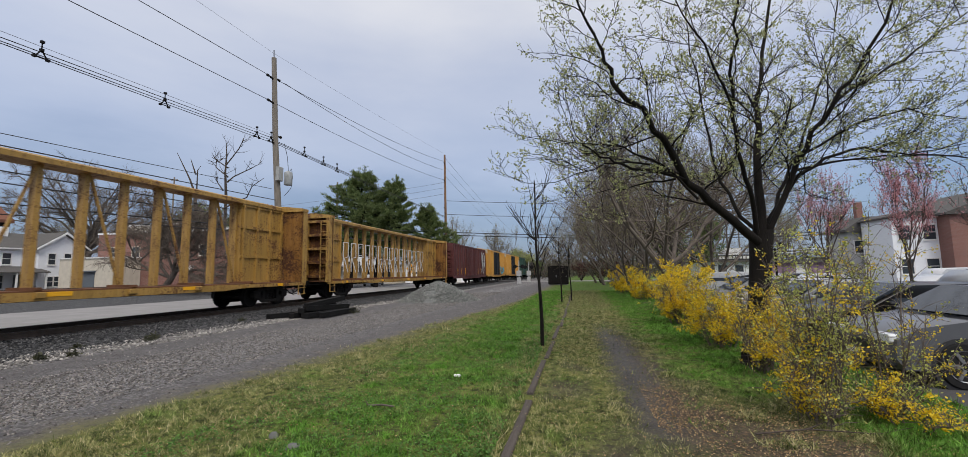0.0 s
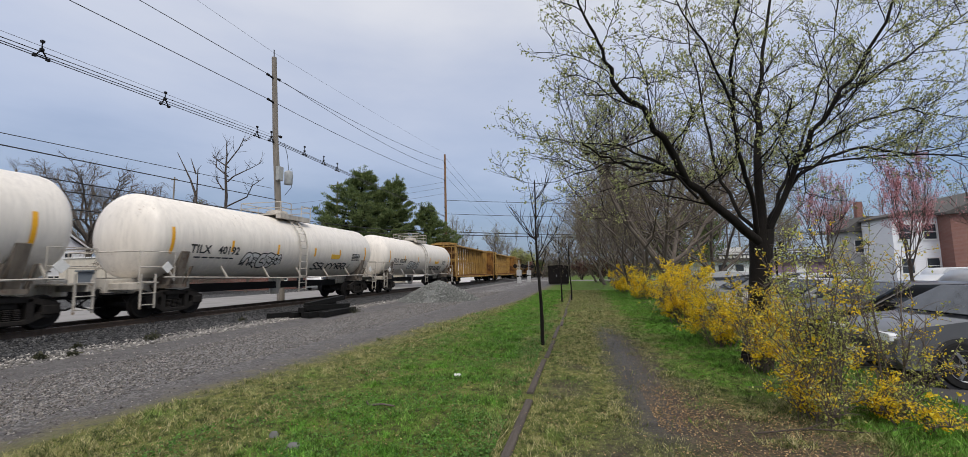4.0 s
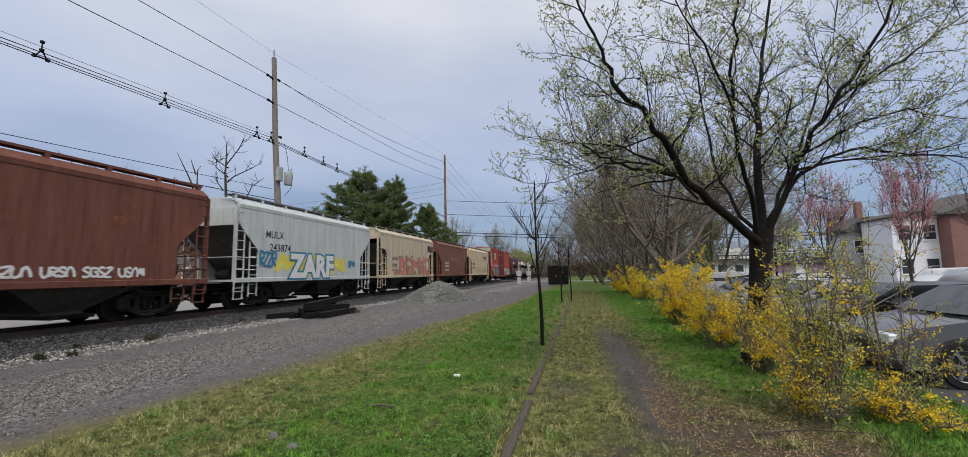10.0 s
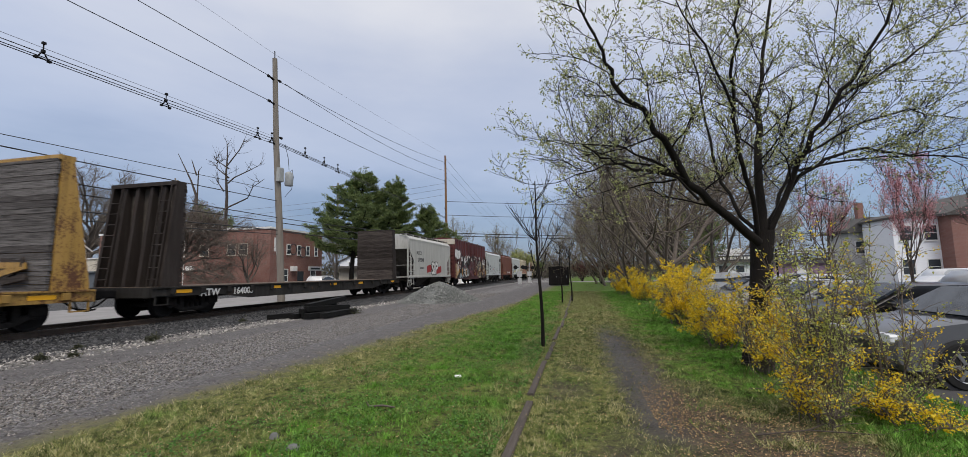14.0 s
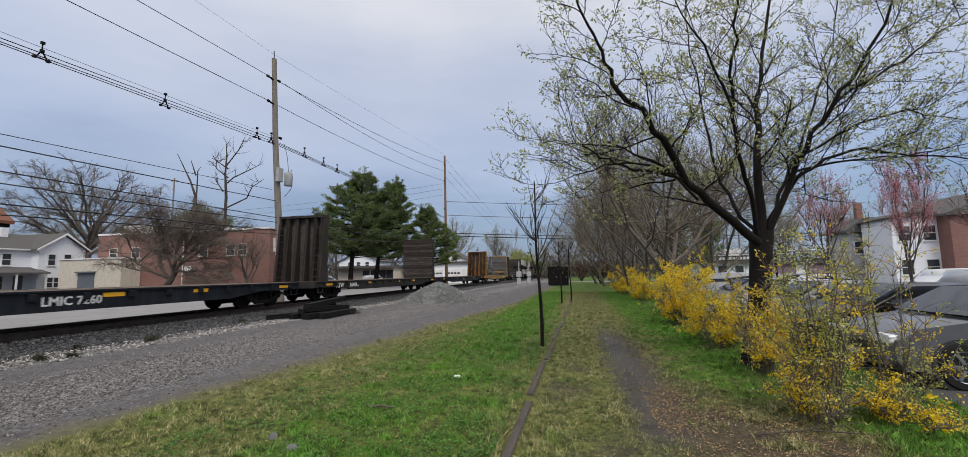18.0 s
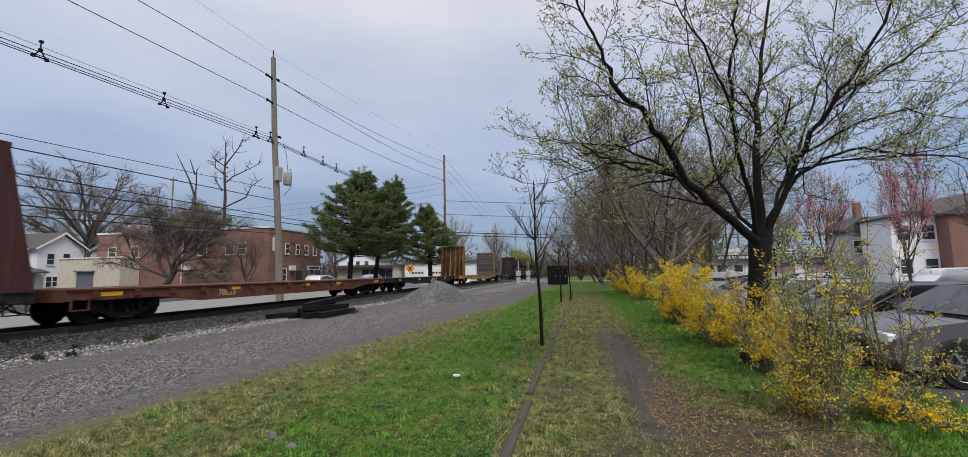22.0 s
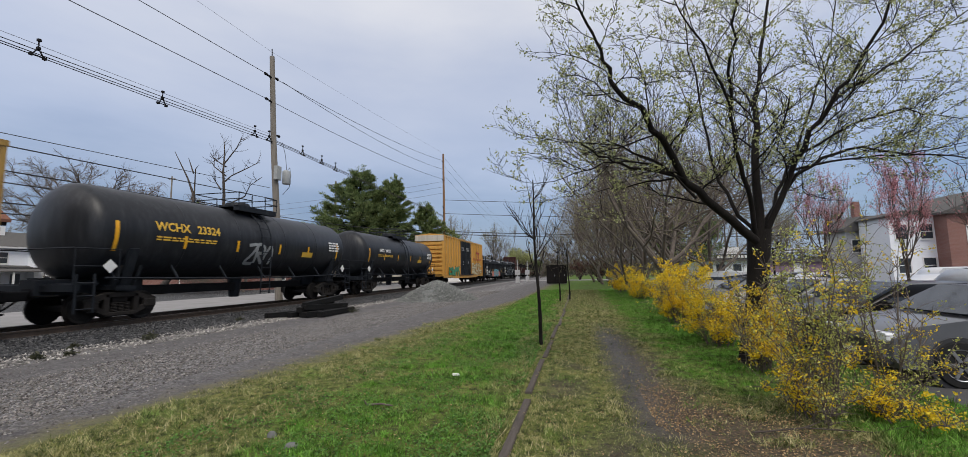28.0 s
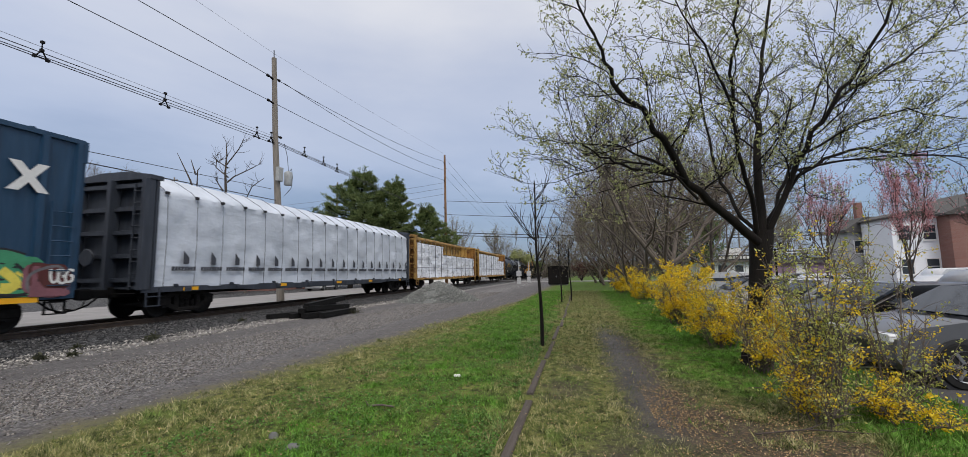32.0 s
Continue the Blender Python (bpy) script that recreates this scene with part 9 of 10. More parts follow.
def white_house():
    """Two storeys, a gable towards the street, a wing with a porch on its left."""
    ob = thing("white_house", "two-storey white house with a grey gable roof and porch", "house", (-66, 43.4, 0))
    g = [(-2.6, 0), (2.6, 0), (2.6, 5.75), (0, 7.5), (-2.6, 5.75)]
    part("gable_wall", Shape().prism(g, "x", -9, 0), M_SIDING, ob)
    part("wing_wall", Shape().prism([(-9.0, 0), (-1.2, 0), (-1.2, 5.5), (-9.0, 5.5)], "y", -9.0, -2.4), M_SIDING, ob)
    for s in (-1, 1):
        part("roof", Shape().prism([(s * 3.05, 5.4), (s * 3.05, 5.6), (0, 7.85), (0, 7.6)], "x", -9.4, 0.45), M_ROOF, ob)
        part("bargeboard", Shape().prism([(s * 3.08, 5.36), (s * 3.08, 5.58), (0, 7.83), (0, 7.55)], "x", 0.45, 0.52), M_TRIMW, ob)
    part("roof", Shape().prism([(-1.0, 5.45), (-0.75, 5.6), (-5.0, 7.7), (-9.4, 5.6), (-9.2, 5.45)], "y", -9.4, -0.5), M_ROOF, ob)
    part("gutter", Shape().box(-0.85, -0.7, -9.4, -2.6, 5.42, 5.58), M_TRIMW, ob)
    part("chimney", Shape().box(-4.6, -3.9, -4.2, -3.5, 7.0, 8.3, 0.03), M_TRIMW, ob)
    for y, z, w, h in ((-1.2, 3.6, 0.75, 1.35), (0.55, 3.5, 0.75, 1.5), (-1.3, 0.8, 0.75, 1.2), (-0.4, 0.8, 0.75, 1.2), (1.75, 1.3, 0.5, 0.7)):
        window(ob, Matrix.Translation((0.0, y, z)), w, h)
    for y in (-7.2, -5.0):
        window(ob, Matrix.Translation((-1.2, y, 3.6)), 0.8, 1.3)
    part("porch_roof", Shape().prism([(-1.2, 3.05), (1.6, 2.5), (1.6, 2.65), (-1.2, 3.35)], "y", -8.6, -2.2), M_ROOF, ob)
    for y in (-8.4, -5.4, -2.5):
        part("porch_post", Shape().box(1.35, 1.5, y - 0.08, y + 0.08, 0, 2.5), M_TRIMW, ob)
    window(ob, Matrix.Translation((-1.2, -5.6, 0.7)), 0.8, 1.5)
    part("door", Shape().box(-1.2, -1.12, -4.2, -3.3, 0.2, 2.3), M_SHUT, ob)
    part("awning", Shape().prism([(0, 1.75), (0.9, 1.45), (0.9, 1.52), (0, 1.95)], "y", 0.9, 2.5), M_TRIMW, ob)
    part("drainpipe", Shape().tube([(0.08, 2.5, 0), (0.08, 2.5, 5.6)], 0.05, 6), M_TRIMW, ob)


white_house()


def brick_block():
    """A two-storey brick block: one long side towards the track, one towards the street."""
    ob = thing("brick_building", "two-storey red brick building with a flat roof and parapet", "building", (-34.5, 42.9, 0))
    part("wall", Shape().box(-25.0, 0, 0, 10.2, 0, 7.2), M_BRICK, ob)
    part("parapet", Shape().box(-25.1, 0.1, -0.1, 10.3, 7.2, 7.42), M_TRIMW, ob)
    part("roof", Shape().box(-24.6, -0.4, 0.4, 9.8, 7.42, 7.5), M_ROOF, ob)
    part("upper_block", Shape().box(-24.8, -14.0, 3.0, 9.0, 7.42, 8.6), M_STUCCO, ob)
    part("roof_edge", Shape().box(-24.9, -13.9, 2.9, 9.1, 8.6, 8.75), M_TRIMW, ob)
    for x in (-22.5, -19.0, -9.0, -5.2, -3.6):
        window(ob, pose(x, 0, 4.3, 0, 0, -90), 1.1, 1.2, frame=M_STUCCO)
    for y in (1.4, 3.2, 5.2, 7.0, 8.8):
        window(ob, Matrix.Translation((0, y, 4.4)), 0.6, 1.1)
    for y in (2.6, 8.2):
        window(ob, Matrix.Translation((0, y, 1.1)), 1.0, 1.4)
    part("door", Shape().box(-0.03, 0.05, 5.0, 6.2, 0.1, 2.3), M_PANE, ob)
    part("shop_sign", Shape().box(0, 0.18, 7.2, 9.9, 2.4, 2.95), M_TRIMW, ob)
    part("sign_bars", Shape().box(0.18, 0.19, 7.5, 9.6, 2.55, 2.78), M_BLACK, ob)
    part("air_conditioner", Shape().box(0, 0.45, 3.6, 4.4, 2.3, 2.9, 0.03), M_TRIMW, ob)
    part("air_conditioner", Shape().box(-11.2, -10.3, -0.45, 0, 2.4, 3.05, 0.03), M_TRIMW, ob)
    part("drainpipe", Shape().tube([(-11.8, -0.1, 0), (-11.8, -0.1, 7.2)], 0.07, 6), M_TRIMW, ob)
    part("wall_board", Shape().box(0, 0.06, 0.6, 1.4, 4.6, 6.2), M_TRIMW, ob)
    part("drainpipe", Shape().tube([(-2.2, -0.1, 0), (-2.2, -0.1, 7.2)], 0.07, 6), M_BRICK, ob)
    # low beige annexe in front on the left
    an = thing("beige_garage", "low beige rendered garage with a grey roller door", "garage", (-52.5, 40.5, 0))
    part("wall", Shape().box(-9.5, 0, 0, 2.3, 0, 4.1), M_STUCCO, an)
    part("coping", Shape().box(-9.6, 0.1, -0.1, 2.3, 4.1, 4.25), M_TRIMW, an)
    part("roller_door", Shape().box(-6.4, -3.9, -0.06, 0.02, 0, 2.5), M_SHUT, an)
    part("door_hood", Shape().box(-6.6, -3.7, -0.35, 0, 2.5, 2.65), M_SHUT, an)


brick_block()


def low_shops():
    ob = thing("white_garage", "low white building with garage doors and a flat roof", "garage", (-31.5, 75.5, 0))
    part("wall", Shape().box(0, 13.5, 0, 8, 0, 3.6), M_SIDING, ob)
    part("roof", Shape().box(-0.3, 13.8, -0.4, 8.2, 3.6, 3.95), M_ROOF, ob)
    for x in (1.2, 4.6, 8.0):
        d = part("garage_door", Shape().box(x, x + 2.7, -0.06, 0.02, 0, 2.5), M_TRIMW, ob)
        for k in range(4):
            part("door_pane", Shape().box(x + 0.2 + k * 0.62, x + 0.65 + k * 0.62, -0.08, -0.05, 1.7, 2.0), M_PANE, d)
    part("sign_board", Shape().box(10.9, 12.4, -0.1, 0, 1.2, 2.6), M_TRIMW, ob)
    sh = thing("shop", "low shop with dark windows and a wide flat canopy", "shop", (-43.5, 72.5, 0))
    part("wall", Shape().box(0, 11, 0, 7, 0, 3.2), M_STUCCO, sh)
    part("canopy", Shape().box(-0.5, 11.3, -1.4, 7.2, 3.0, 3.4), M_ROOF, sh)
    for x in (5.0, 6.6, 8.2, 9.6):
        part("shop_window", Shape().box(x, x + 1.3, -0.05, 0.02, 0.6, 2.6), M_PANE, sh)
    for x, y, w, h in ((-28, 92, 9, 6.5), (-50, 92, 10, 7.0)):
        hs = thing("far_house", "pale house with a grey gable roof beyond the shops", "house", (x, y, 0), "houses beyond the shops")
        part("wall", Shape().prism([(-w / 2, 0), (w / 2, 0), (w / 2, h - 2), (0, h), (-w / 2, h - 2)], "y", 0, 9), M_SIDING, hs)
        for s in (-1, 1):
            part("roof", Shape().prism([(s * (w / 2 + 0.4), h - 2.2), (s * (w / 2 + 0.4), h - 2.0), (0, h + 0.3), (0, h + 0.05)], "y", -0.4, 9.4), M_ROOF, hs)
        for k in (-2.2, 0, 2.2):
            window(hs, pose(k, 0, h - 3.4, 0, 0, -90), 0.9, 1.2)
            window(hs, pose(k, 0, 0.8, 0, 0, -90), 0.9, 1.2)


low_shops()


def right_buildings():
    ob = thing("white_building", "white two-storey building with a low dark roof", "building", (30.4, 50.0, 0))
    part("wall", Shape().box(0, 4.2, 0, 4.6, 0, 6.4), M_SIDING, ob)
    part("roof", Shape().prism([(-0.3, 6.4), (4.5, 6.4), (4.5, 6.55), (3.2, 7.0), (1.0, 7.0), (-0.3, 6.55)], "y", -0.3, 4.9), M_ROOF, ob)
    for x in (1.0, 3.1):
        window(ob, pose(x, 0, 4.2, 0, 0, -90), 1.0, 1.4)
        window(ob, pose(x, 0, 0.9, 0, 0, -90), 1.0, 1.4)
    gh = thing("grey_roofed_house", "pale house with a low grey roof and a brick chimney", "house", (29.4, 55.2, 0))
    part("wall", Shape().box(0, 5.2, 0, 4, 0, 5.6), M_OLDWHITE, gh)
    part("roof", Shape().prism([(-0.4, 5.5), (5.5, 5.5), (5.5, 5.75), (3.9, 7.1), (1.4, 7.1), (-0.4, 5.75)], "y", -0.5, 4.4), M_ROOF, gh)
    part("chimney", Shape().box(1.5, 2.1, 0.8, 1.4, 5.9, 8.9, 0.03), M_BRICK, gh)
    for x in (1.0, 3.6):
        window(gh, pose(x, 0, 3.2, 0, 0, -90), 0.9, 1.3)
    sg = thing("diner", "low white shop with a dark sign board on its roof", "shop", (13.5, 65.5, 0))
    part("wall", Shape().box(0, 13, 0, 7, 0, 2.6), M_SIDING, sg)
    part("roof", Shape().box(-0.4, 13.4, -0.6, 7.2, 2.6, 2.85), M_ROOF, sg)
    part("sign_board", Shape().box(5.2, 10.4, -0.5, -0.3, 2.85, 3.55), M_BLACK, sg)
    lt = Shape()
    for k in range(11):
        lt.box(5.5 + k * 0.43, 5.8 + k * 0.43, -0.52, -0.5, 3.02, 3.38)
    tagged(part("sign_lettering", lt, M_WHITE, sg), kind="stuff")
    part("roof_vent", Shape().box(7.0, 9.0, 1.5, 3.0, 2.85, 4.6, 0.03), M_TRIMW, sg)
    for x in (4.0, 6.0, 10.0, 11.5):
        window(sg, pose(x, 0, 0.9, 0, 0, -90), 0.9, 1.2, frame=M_BLACK)
    part("door", Shape().box(7.6, 8.6, -0.05, 0.02, 0.05, 2.15), M_PANE, sg)
    mv = thing("mauve_shed", "small mauve-walled shop with a grey roof", "shop", (18.0, 46, 0))
    part("wall", Shape().box(0, 5, 0, 4, 0, 2.1), plain("mauve_wall", (0.30, 0.20, 0.27), 0.8), mv)
    part("roof", Shape().box(-0.2, 5.2, -0.3, 4.2, 2.1, 2.35), M_ROOF, mv)
    part("door", Shape().box(2.0, 2.9, -0.05, 0.02, 0.05, 2.0), M_TRIMW, mv)
    bk = thing("brick_house", "brown brick house behind the red trees", "house", (34.2, 48.5, 0))
    part("wall", Shape().box(0, 12, 0, 9, 0, 6.5), M_BRICK, bk)
    part("roof", Shape().prism([(-0.5, 6.4), (12.5, 6.4), (12.5, 6.6), (6, 9.2), (-0.5, 6.6)], "y", -0.4, 9.4), M_ROOF, bk)
    for x in (2, 5, 8, 10.5):
        window(bk, pose(x, 0, 3.8, 0, 0, -90), 1.0, 1.4)
    br = thing("station_shelter", "dark wooden shelter with a red-brown tiled roof", "shelter", (-50.5, 25.6, 0))
    tile = plain("red_tile_roof", (0.20, 0.09, 0.06), 0.9, 0, 0.3, 4, 0.4, (1, 1, 4))
    part("roof", Shape().prism([(-4.5, 6.6), (2.4, 6.6), (2.4, 6.85), (-1.0, 9.2), (-4.5, 7.2)], "y", -8.0, 2.2), tile, br)
    part("wall", Shape().box(-4.0, 1.2, -7.5, 1.4, 0, 6.6), M_PLANK2, br)
    part("eaves_beam", Shape().box(1.8, 2.2, -7.8, 2.0, 6.3, 6.6), M_BARK, br)
    lamp = thing("lamp_post", "dark iron lamp post in the car park", "street lamp", (13.5, 33.8, 0))
    part("post", Shape().tube([(0, 0, 0), (0, 0, 3.0)], 0.06, 8), M_STEEL, lamp)
    for s in (-0.4, 0.4):
        part("lantern", Shape().turn([(3.0, 0.05), (3.1, 0.12), (3.35, 0.15), (3.45, 0.02)], 8, "z").moved(dx=s), M_STEEL, lamp)
    part("arm", Shape().tube([(-0.4, 0, 3.02), (0, 0, 2.9), (0.4, 0, 3.02)], 0.03, 6), M_STEEL, lamp)
    pole = thing("utility_pole", "bare wooden utility pole far beyond the car park", "utility pole", (24.0, 72, 0))
    part("shaft", Shape().tube([(0, 0, 0), (0, 0, 10)], 0.14, 8, 0.1), M_BARKG, pole)


right_buildings()


def crossing():
    cab = thing("signal_cabinet", "dark steel signal cabinet by the level crossing", "signal cabinet", (-2.45, 54.3, 0))
    dk = plain("cabinet_steel", (0.012, 0.010, 0.010), 0.9, 0.0, 0.3, 3)
    part("body", Shape().box(-1.22, 1.22, -0.7, 0.7, 0.12, 2.2, 0.03), dk, cab)
    part("roof", Shape().prism([(-1.32, 2.2), (1.32, 2.2), (1.32, 2.28), (0, 2.4), (-1.32, 2.28)], "y", -0.8, 0.8), dk, cab)
    part("plinth", Shape().box(-1.1, 1.1, -0.6, 0.6, -0.05, 0.12), M_CONC, cab)
    for x in (-1.16, 0.03):
        d = part("cabinet_door", Shape().box(x, x + 1.12, -0.74, -0.7, 0.2, 2.1, 0.01), dk, cab)
        part("handle", Shape().box(x + 0.9, x + 0.95, -0.78, -0.74, 1.0, 1.2), M_RIM, d)
    alu = plain("aluminium_paint", (0.55, 0.55, 0.55), 0.45, 0.4, 0.2, 4)
    for i, (x, y) in enumerate(((-8.6, 63.5), (-8.1, 72.0))):
        sg = thing("crossing_signal", "white crossing signal post with lamps and a base box", "crossing signal", (x, y, 0), "crossing signals")
        part("post", Shape().tube([(0, 0, 0), (0, 0, 3.4)], 0.07, 8), alu, sg)
        part("base_box", Shape().box(-0.28, 0.28, -0.25, 0.25, 0, 0.9, 0.03), alu, sg)
        part("gate_box", Shape().box(-0.35, 0.35, -0.3, 0.25, 1.1, 1.9, 0.04), alu, sg)
        part("lamp_arm", Shape().box(-0.7, 0.7, -0.05, 0.05, 2.45, 2.55), M_STEEL, sg)
        for s in (-0.55, 0.55):
            part("lamp", Shape().turn([(-0.2, 0.05), (-0.2, 0.3), (-0.16, 0.3), (0, 0.12), (0.1, 0.1)], 16, "y").moved(dx=s, dz=2.5), M_STEEL, sg)
    adv = thing("warning_sign", "yellow round-the-corner railway warning sign on a post", "road sign", (-28.4, 70.5, 0))
    part("post", Shape().tube([(0, 0, 0), (0, 0, 3.3)], 0.05, 6), alu, adv)
    part("plate", Shape().prism([(0, 1.75), (0.85, 2.6), (0, 3.45), (-0.85, 2.6)], "y", -0.08, -0.05), M_REFL, adv)
    for a in (-1, 1):
        part("cross", Shape().beam((-0.38, -0.1, 2.6 - a * 0.38), (0.38, -0.1, 2.6 + a * 0.38), 0.02, 0.14), M_BLACK, adv)


crossing()


# ---- poles and wires ----
M_POLE = plain("weathered_pole", (0.24, 0.215, 0.185), 0.95, 0, 0.3, 3, 0.4, (3, 3, 0.3))
M_POLE2 = plain("newer_pole", (0.26, 0.15, 0.085), 0.95, 0, 0.3, 3, 0.4, (3, 3, 0.3))
M_WIRE = plain("black_cable", (0.018, 0.018, 0.020), 0.6)
M_THIN = plain("grey_wire", (0.12, 0.12, 0.14), 0.6)
WX = -18.5


def wires():
    p1 = thing("utility_pole", "tall weathered wooden utility pole with a transformer", "utility pole", (WX, 24.1, 0))
    part("shaft", Shape().tube([(0, 0.1, -0.3), (0, -0.35, 5.0), (0, -0.9, 10), (0, -1.3, 15.5)], 0.24, 10, 0.15), M_POLE, p1, smooth=True)
    part("pole_cap", Shape().tube([(0, -1.3, 15.45), (0, -1.33, 16.0)], 0.03, 6), M_STEEL, p1)
    for z, s in ((14.13, -1), (14.24, 1), (12.57, -1), (10.54, 1)):
        y = -0.1 - 1.3 * z / 15.5
        part("bracket", Shape().tube([(0, y, z - 0.04), (0, y + s * 0.42, z)], 0.07, 6, 0.05), M_STEEL, p1)
        part("insulator", Shape().turn([(0.0, 0.03), (0.05, 0.09), (0.1, 0.05), (0.16, 0.09), (0.2, 0.04)], 10, "y").moved(dy=y + s * 0.42 - (0.2 if s < 0 else 0), dz=z), M_STEEL, p1)
    part("transformer", Shape().turn([(7.55, 0.04), (7.55, 0.24), (7.6, 0.26), (8.35, 0.26), (8.42, 0.22), (8.5, 0.05)], 18, "z").moved(dx=0.1, dy=0.3), plain("transformer_grey", (0.33, 0.35, 0.36), 0.5), p1, "grey cylindrical transformer", smooth=True)
    part("control_box", Shape().box(0.12, 0.36, -0.95, -0.52, 7.6, 8.5, 0.03), plain("box_grey", (0.36, 0.37, 0.36), 0.6), p1)
    loops = Shape()
    loops.tube([(0.1, 0.35, 8.45), (0.1, 0.6, 8.7), (0.1, 0.75, 8.2), (0.1, 0.6, 7.4), (0.1, 0.0, 6.8)], 0.018, 5)
    loops.tube([(0.1, 0.3, 8.5), (0.1, 0.15, 9.4), (0.1, -0.2, 10.2)], 0.016, 5)
    part("drop_wire", loops, M_WIRE, p1)
    for k in (0.7, 1.7):
        part("cable_coil", Shape().tube([(0.3, k + 0.33 * math.cos(a), 3.5 - k * 0.15 + 0.36 * math.sin(a)) for a in (2 * math.pi * j / 14 for j in range(15))], 0.035, 5), M_WIRE, p1)
    p2 = thing("utility_pole", "tall brown wooden utility pole near the crossing", "utility pole", (WX, 59.5, 0))
    part("shaft", Shape().tube([(0, 0, -0.3), (0, -0.3, 9), (0, -0.6, 18.9)], 0.22, 10, 0.13), M_POLE2, p2, smooth=True)
    for z in (17.6, 16.3, 15.0, 11.0, 10.3):
        part("bracket", Shape().tube([(0, -0.6, z), (0, -0.6 + (0.6 if z in (16.3, 10.3) else -0.6), z + 0.08)], 0.07, 6, 0.04), M_STEEL, p2)
    p3 = thing("utility_pole", "wooden utility pole behind the pines", "utility pole", (-34, 56, 0))
    part("shaft", Shape().tube([(0, 0, 0), (0, 0, 15.2)], 0.18, 8, 0.12), M_POLE, p3)
    part("crossarm", Shape().box(-1.0, 1.0, -0.06, 0.06, 14.6, 14.75), M_POLE, p3)
    p4 = thing("utility_pole", "slim pole behind the brick building", "utility pole", (-62, 55, 0))
    part("shaft", Shape().tube([(0, 0, 0), (0, 0, 17.5)], 0.16, 8, 0.1), M_POLE, p4)
    part("crossarm", Shape().box(-0.6, 0.6, -0.06, 0.06, 17.0, 17.15), M_POLE, p4)

    def wire(name, a, b, r, mat, sag=0.4, x=WX, steps=10):
        s = Shape()
        pts = []
        for i in range(steps + 1):
            f = i / steps
            pts.append((x if len(a) == 2 else a[0] + (b[0] - a[0]) * f, a[-2] + (b[-2] - a[-2]) * f, a[-1] + (b[-1] - a[-1]) * f - 4 * sag * f * (1 - f)))
        s.tube(pts, r, 4)
        tagged(new(name, s.mesh(name, mat)), "dark overhead wire strung between poles", "wire", "overhead wires")

    # towards the camera's side of the near pole
    for a, b, r in (((-25, 10.73), (22.17, 12.57), 0.020), ((-25, 12.25), (22.09, 14.15), 0.020), ((-25, 14.83), (22.73, 15.79), 0.008), ((-25, 8.47), (22.83, 10.43), 0.009)):
        wire("overhead_wire", a, b, r, M_WIRE if r > 0.015 else M_THIN, 0.02)
    for a, b in (((-25, 8.12), (22.84, 10.27)), ((-25, 8.08), (22.85, 10.11)), ((-25, 8.2), (22.85, 9.96))):
        wire("cable", a, b, 0.017, M_WIRE, 0.02)
    for dz in (0.08, 0.0, -0.1):
        wire("cable", (22.85, 10.11 + dz), (59.0, 9.75 + dz), 0.02, M_WIRE, 0.05)
    # each spacer hangs from the thin messenger and spreads the three cables
    for y, z in ((10.98, 9.69), (15.70, 9.76), (21.57, 10.10), (22.79, 10.17), (26.16, 10.19), (28.49, 10.11), (30.37, 10.03)):
        s = Shape().tube([(WX, y, z + 0.02), (WX, y, z + 0.42)], 0.022, 5)
        for dy, dz in ((-0.17, -0.16), (0.17, -0.16)):
            s.beam((WX, y, z + 0.12), (WX, y + dy, z + dz), 0.035, 0.035)
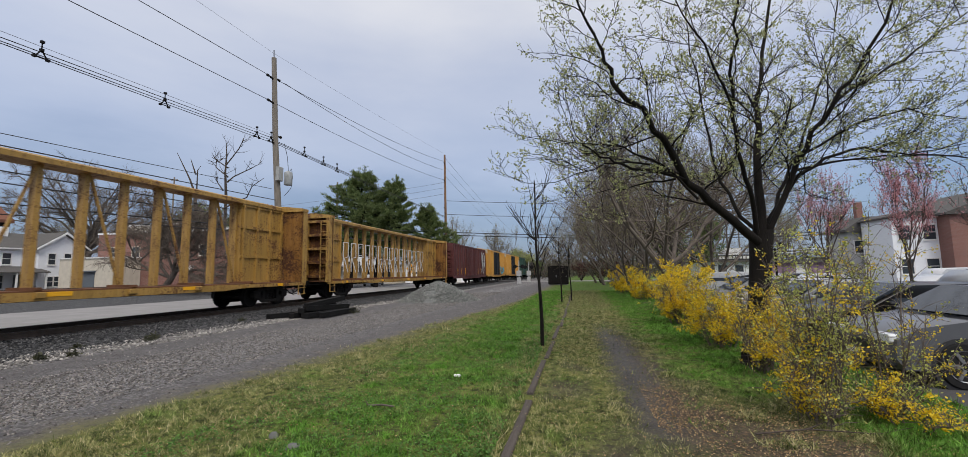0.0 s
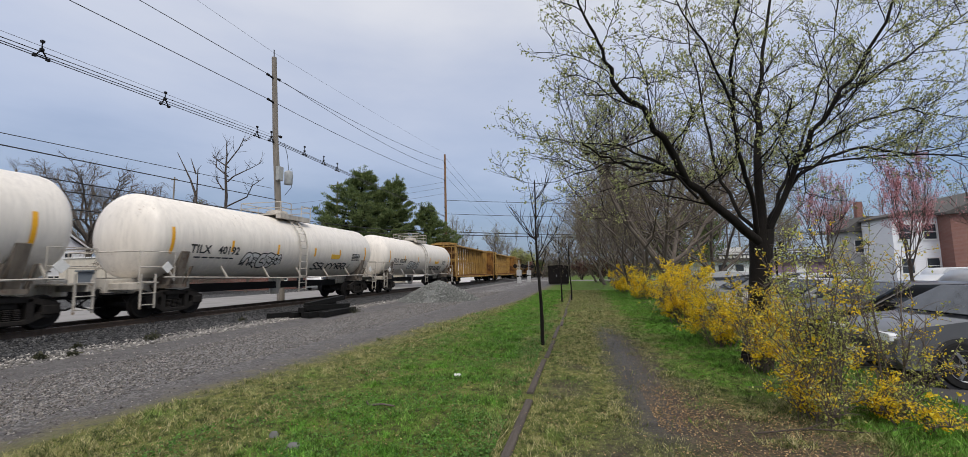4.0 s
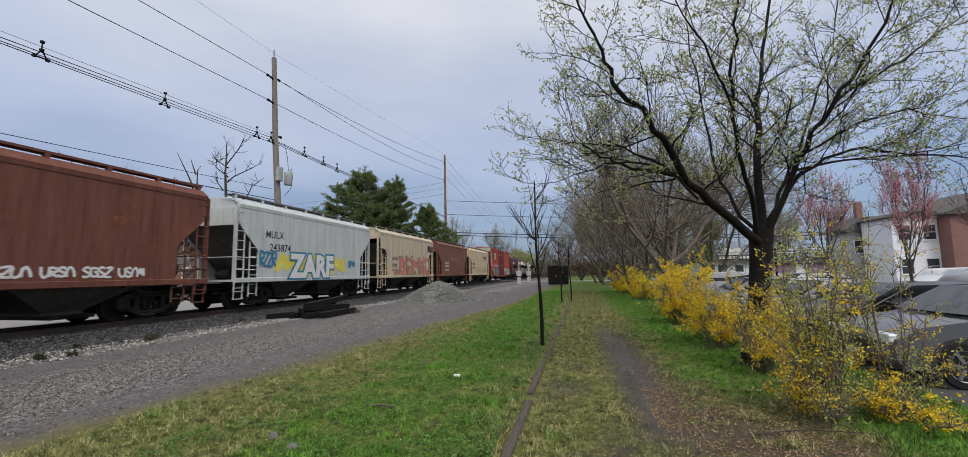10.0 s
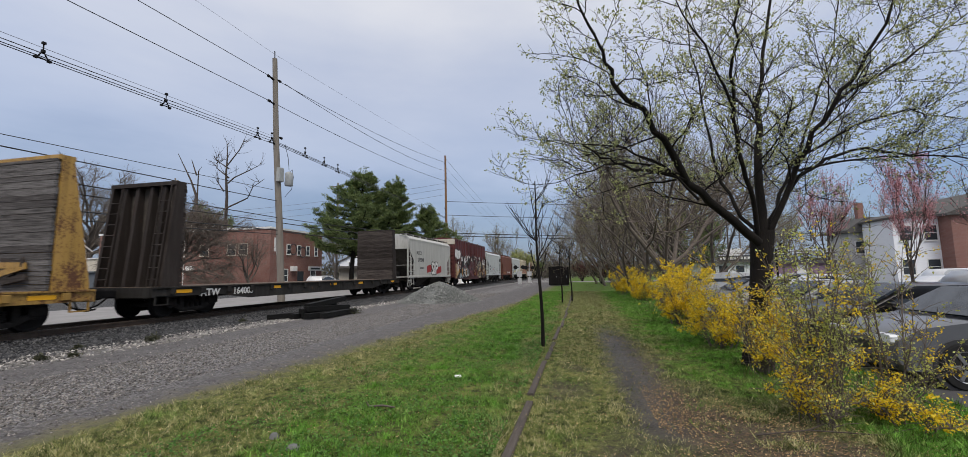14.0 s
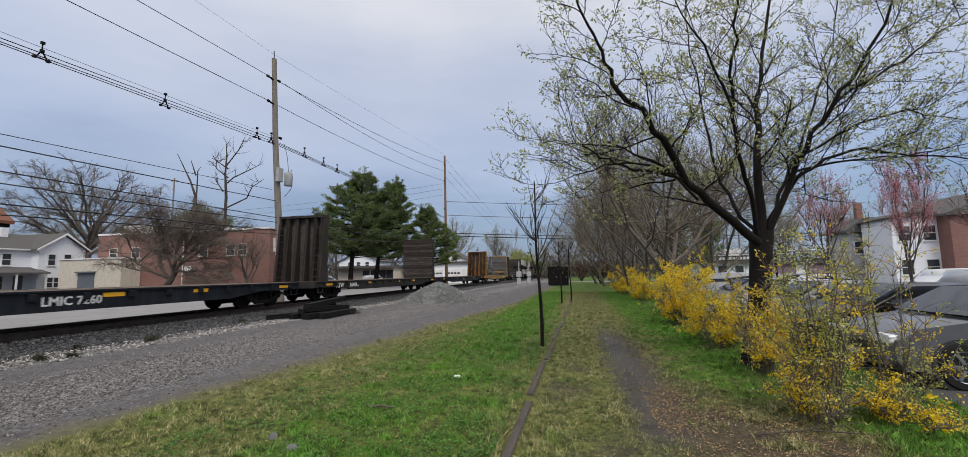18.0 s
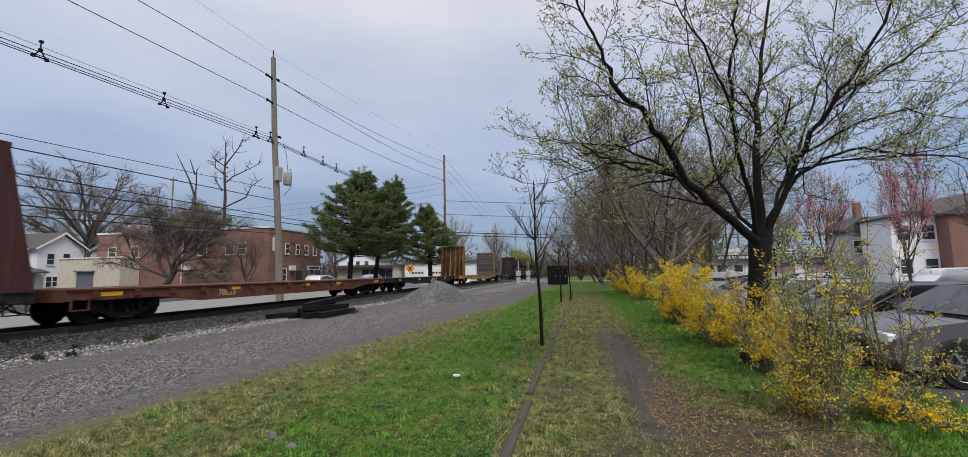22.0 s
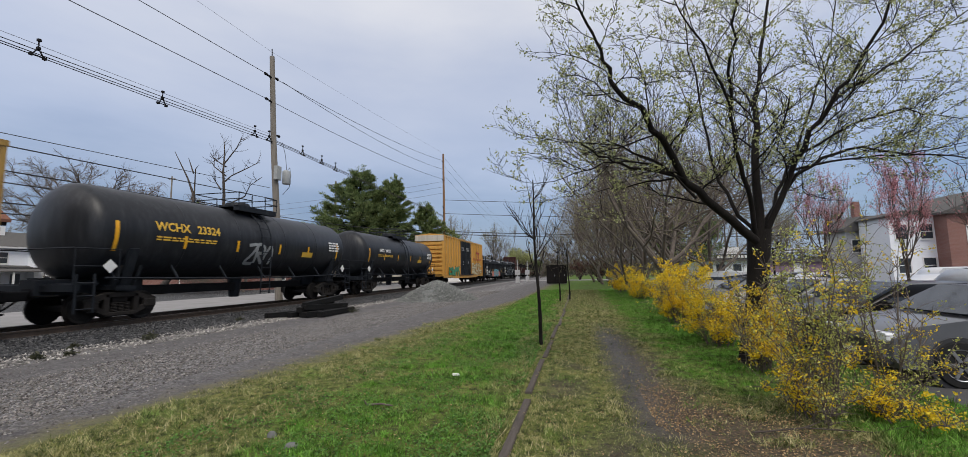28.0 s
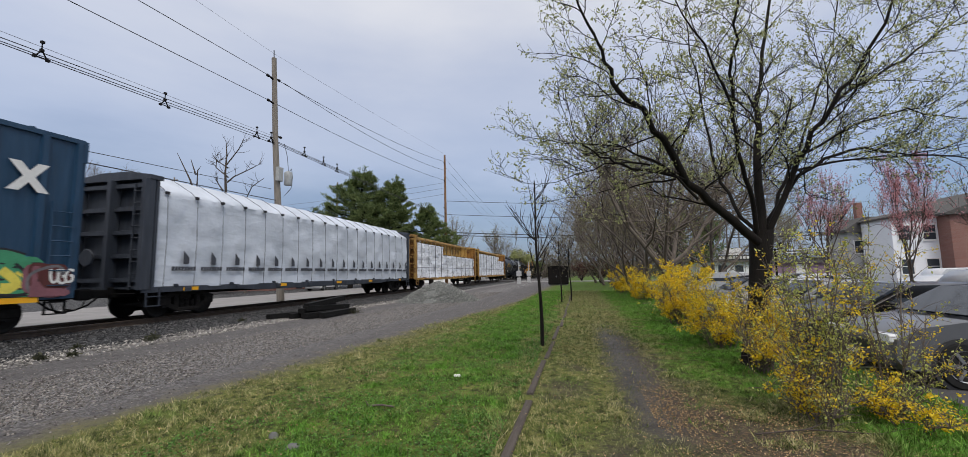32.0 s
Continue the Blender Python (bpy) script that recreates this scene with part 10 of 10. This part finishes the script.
        s.beam((WX, y - 0.17, z - 0.16), (WX, y + 0.17, z - 0.16), 0.035, 0.035)
        for dy, dz in ((0, 0.12), (-0.2, -0.18), (0.2, -0.18), (0, 0.42)):
            s.box(WX - 0.05, WX + 0.05, y + dy - 0.05, y + dy + 0.05, z + dz - 0.045, z + dz + 0.045)
        tagged(new("cable_spacer", s.mesh("cable_spacer", M_STEEL)), "dark triangular spacer holding the cables apart", "cable spacer", "spacers on the cables")
    for a, b, sg, r in (((22.09, 14.15), (58.22, 17.79), 0.52, 0.02), ((23.87, 14.28), (58.19, 16.51), 0.67, 0.02), ((22.17, 12.57), (58.17, 15.06), 0.44, 0.02), ((22.73, 15.79), (58.24, 18.99), 0.1, 0.008)):
        wire("overhead_wire", a, b, r, M_WIRE if r > 0.015 else M_THIN, sg)
    for a, b, r in (((-30, 5.0), (23.0, 7.05), 0.014), ((-30, 5.4), (23.4, 6.4), 0.022), ((-30, 5.2), (23.5, 5.35), 0.022), ((-30, 4.5), (23.6, 5.05), 0.02), ((-30, 3.3), (23.7, 4.55), 0.024), ((-30, 2.6), (23.7, 4.3), 0.02)):
        wire("service_cable", a, b, r, M_WIRE, 0.12)
    for a, b, r in (((23.5, 5.35), (59.4, 8.0), 0.022), ((23.6, 5.05), (59.4, 7.4), 0.026), ((23.7, 4.5), (59.4, 6.6), 0.03)):
        wire("service_cable", a, b, r, M_WIRE, 0.5)
    # lines over the crossing
    for z, r in ((12.2, 0.03), (10.2, 0.03), (7.6, 0.05), (7.2, 0.05)):
        wire("overhead_wire", (WX, 59.4, z), (40, 74, z - 0.6), r, M_WIRE, 0.6)
    for z in (18.5, 17.2, 15.8):
        wire("overhead_wire", (WX, 59.0, z), (WX + 1, 130, z - 6), 0.02, M_THIN, 0.8)
    for z in (12.4, 11.6, 10.7):
        wire("overhead_wire", (-60, 54, z - 1.0), (WX, 59.2, z + 2.5), 0.016, M_THIN, 0.6)
    for z in (4.2, 3.8):
        wire("overhead_wire", (8, 70, z), (60, 74, z + 1), 0.03, M_TRIMW, 0.3)


wires()

motions()
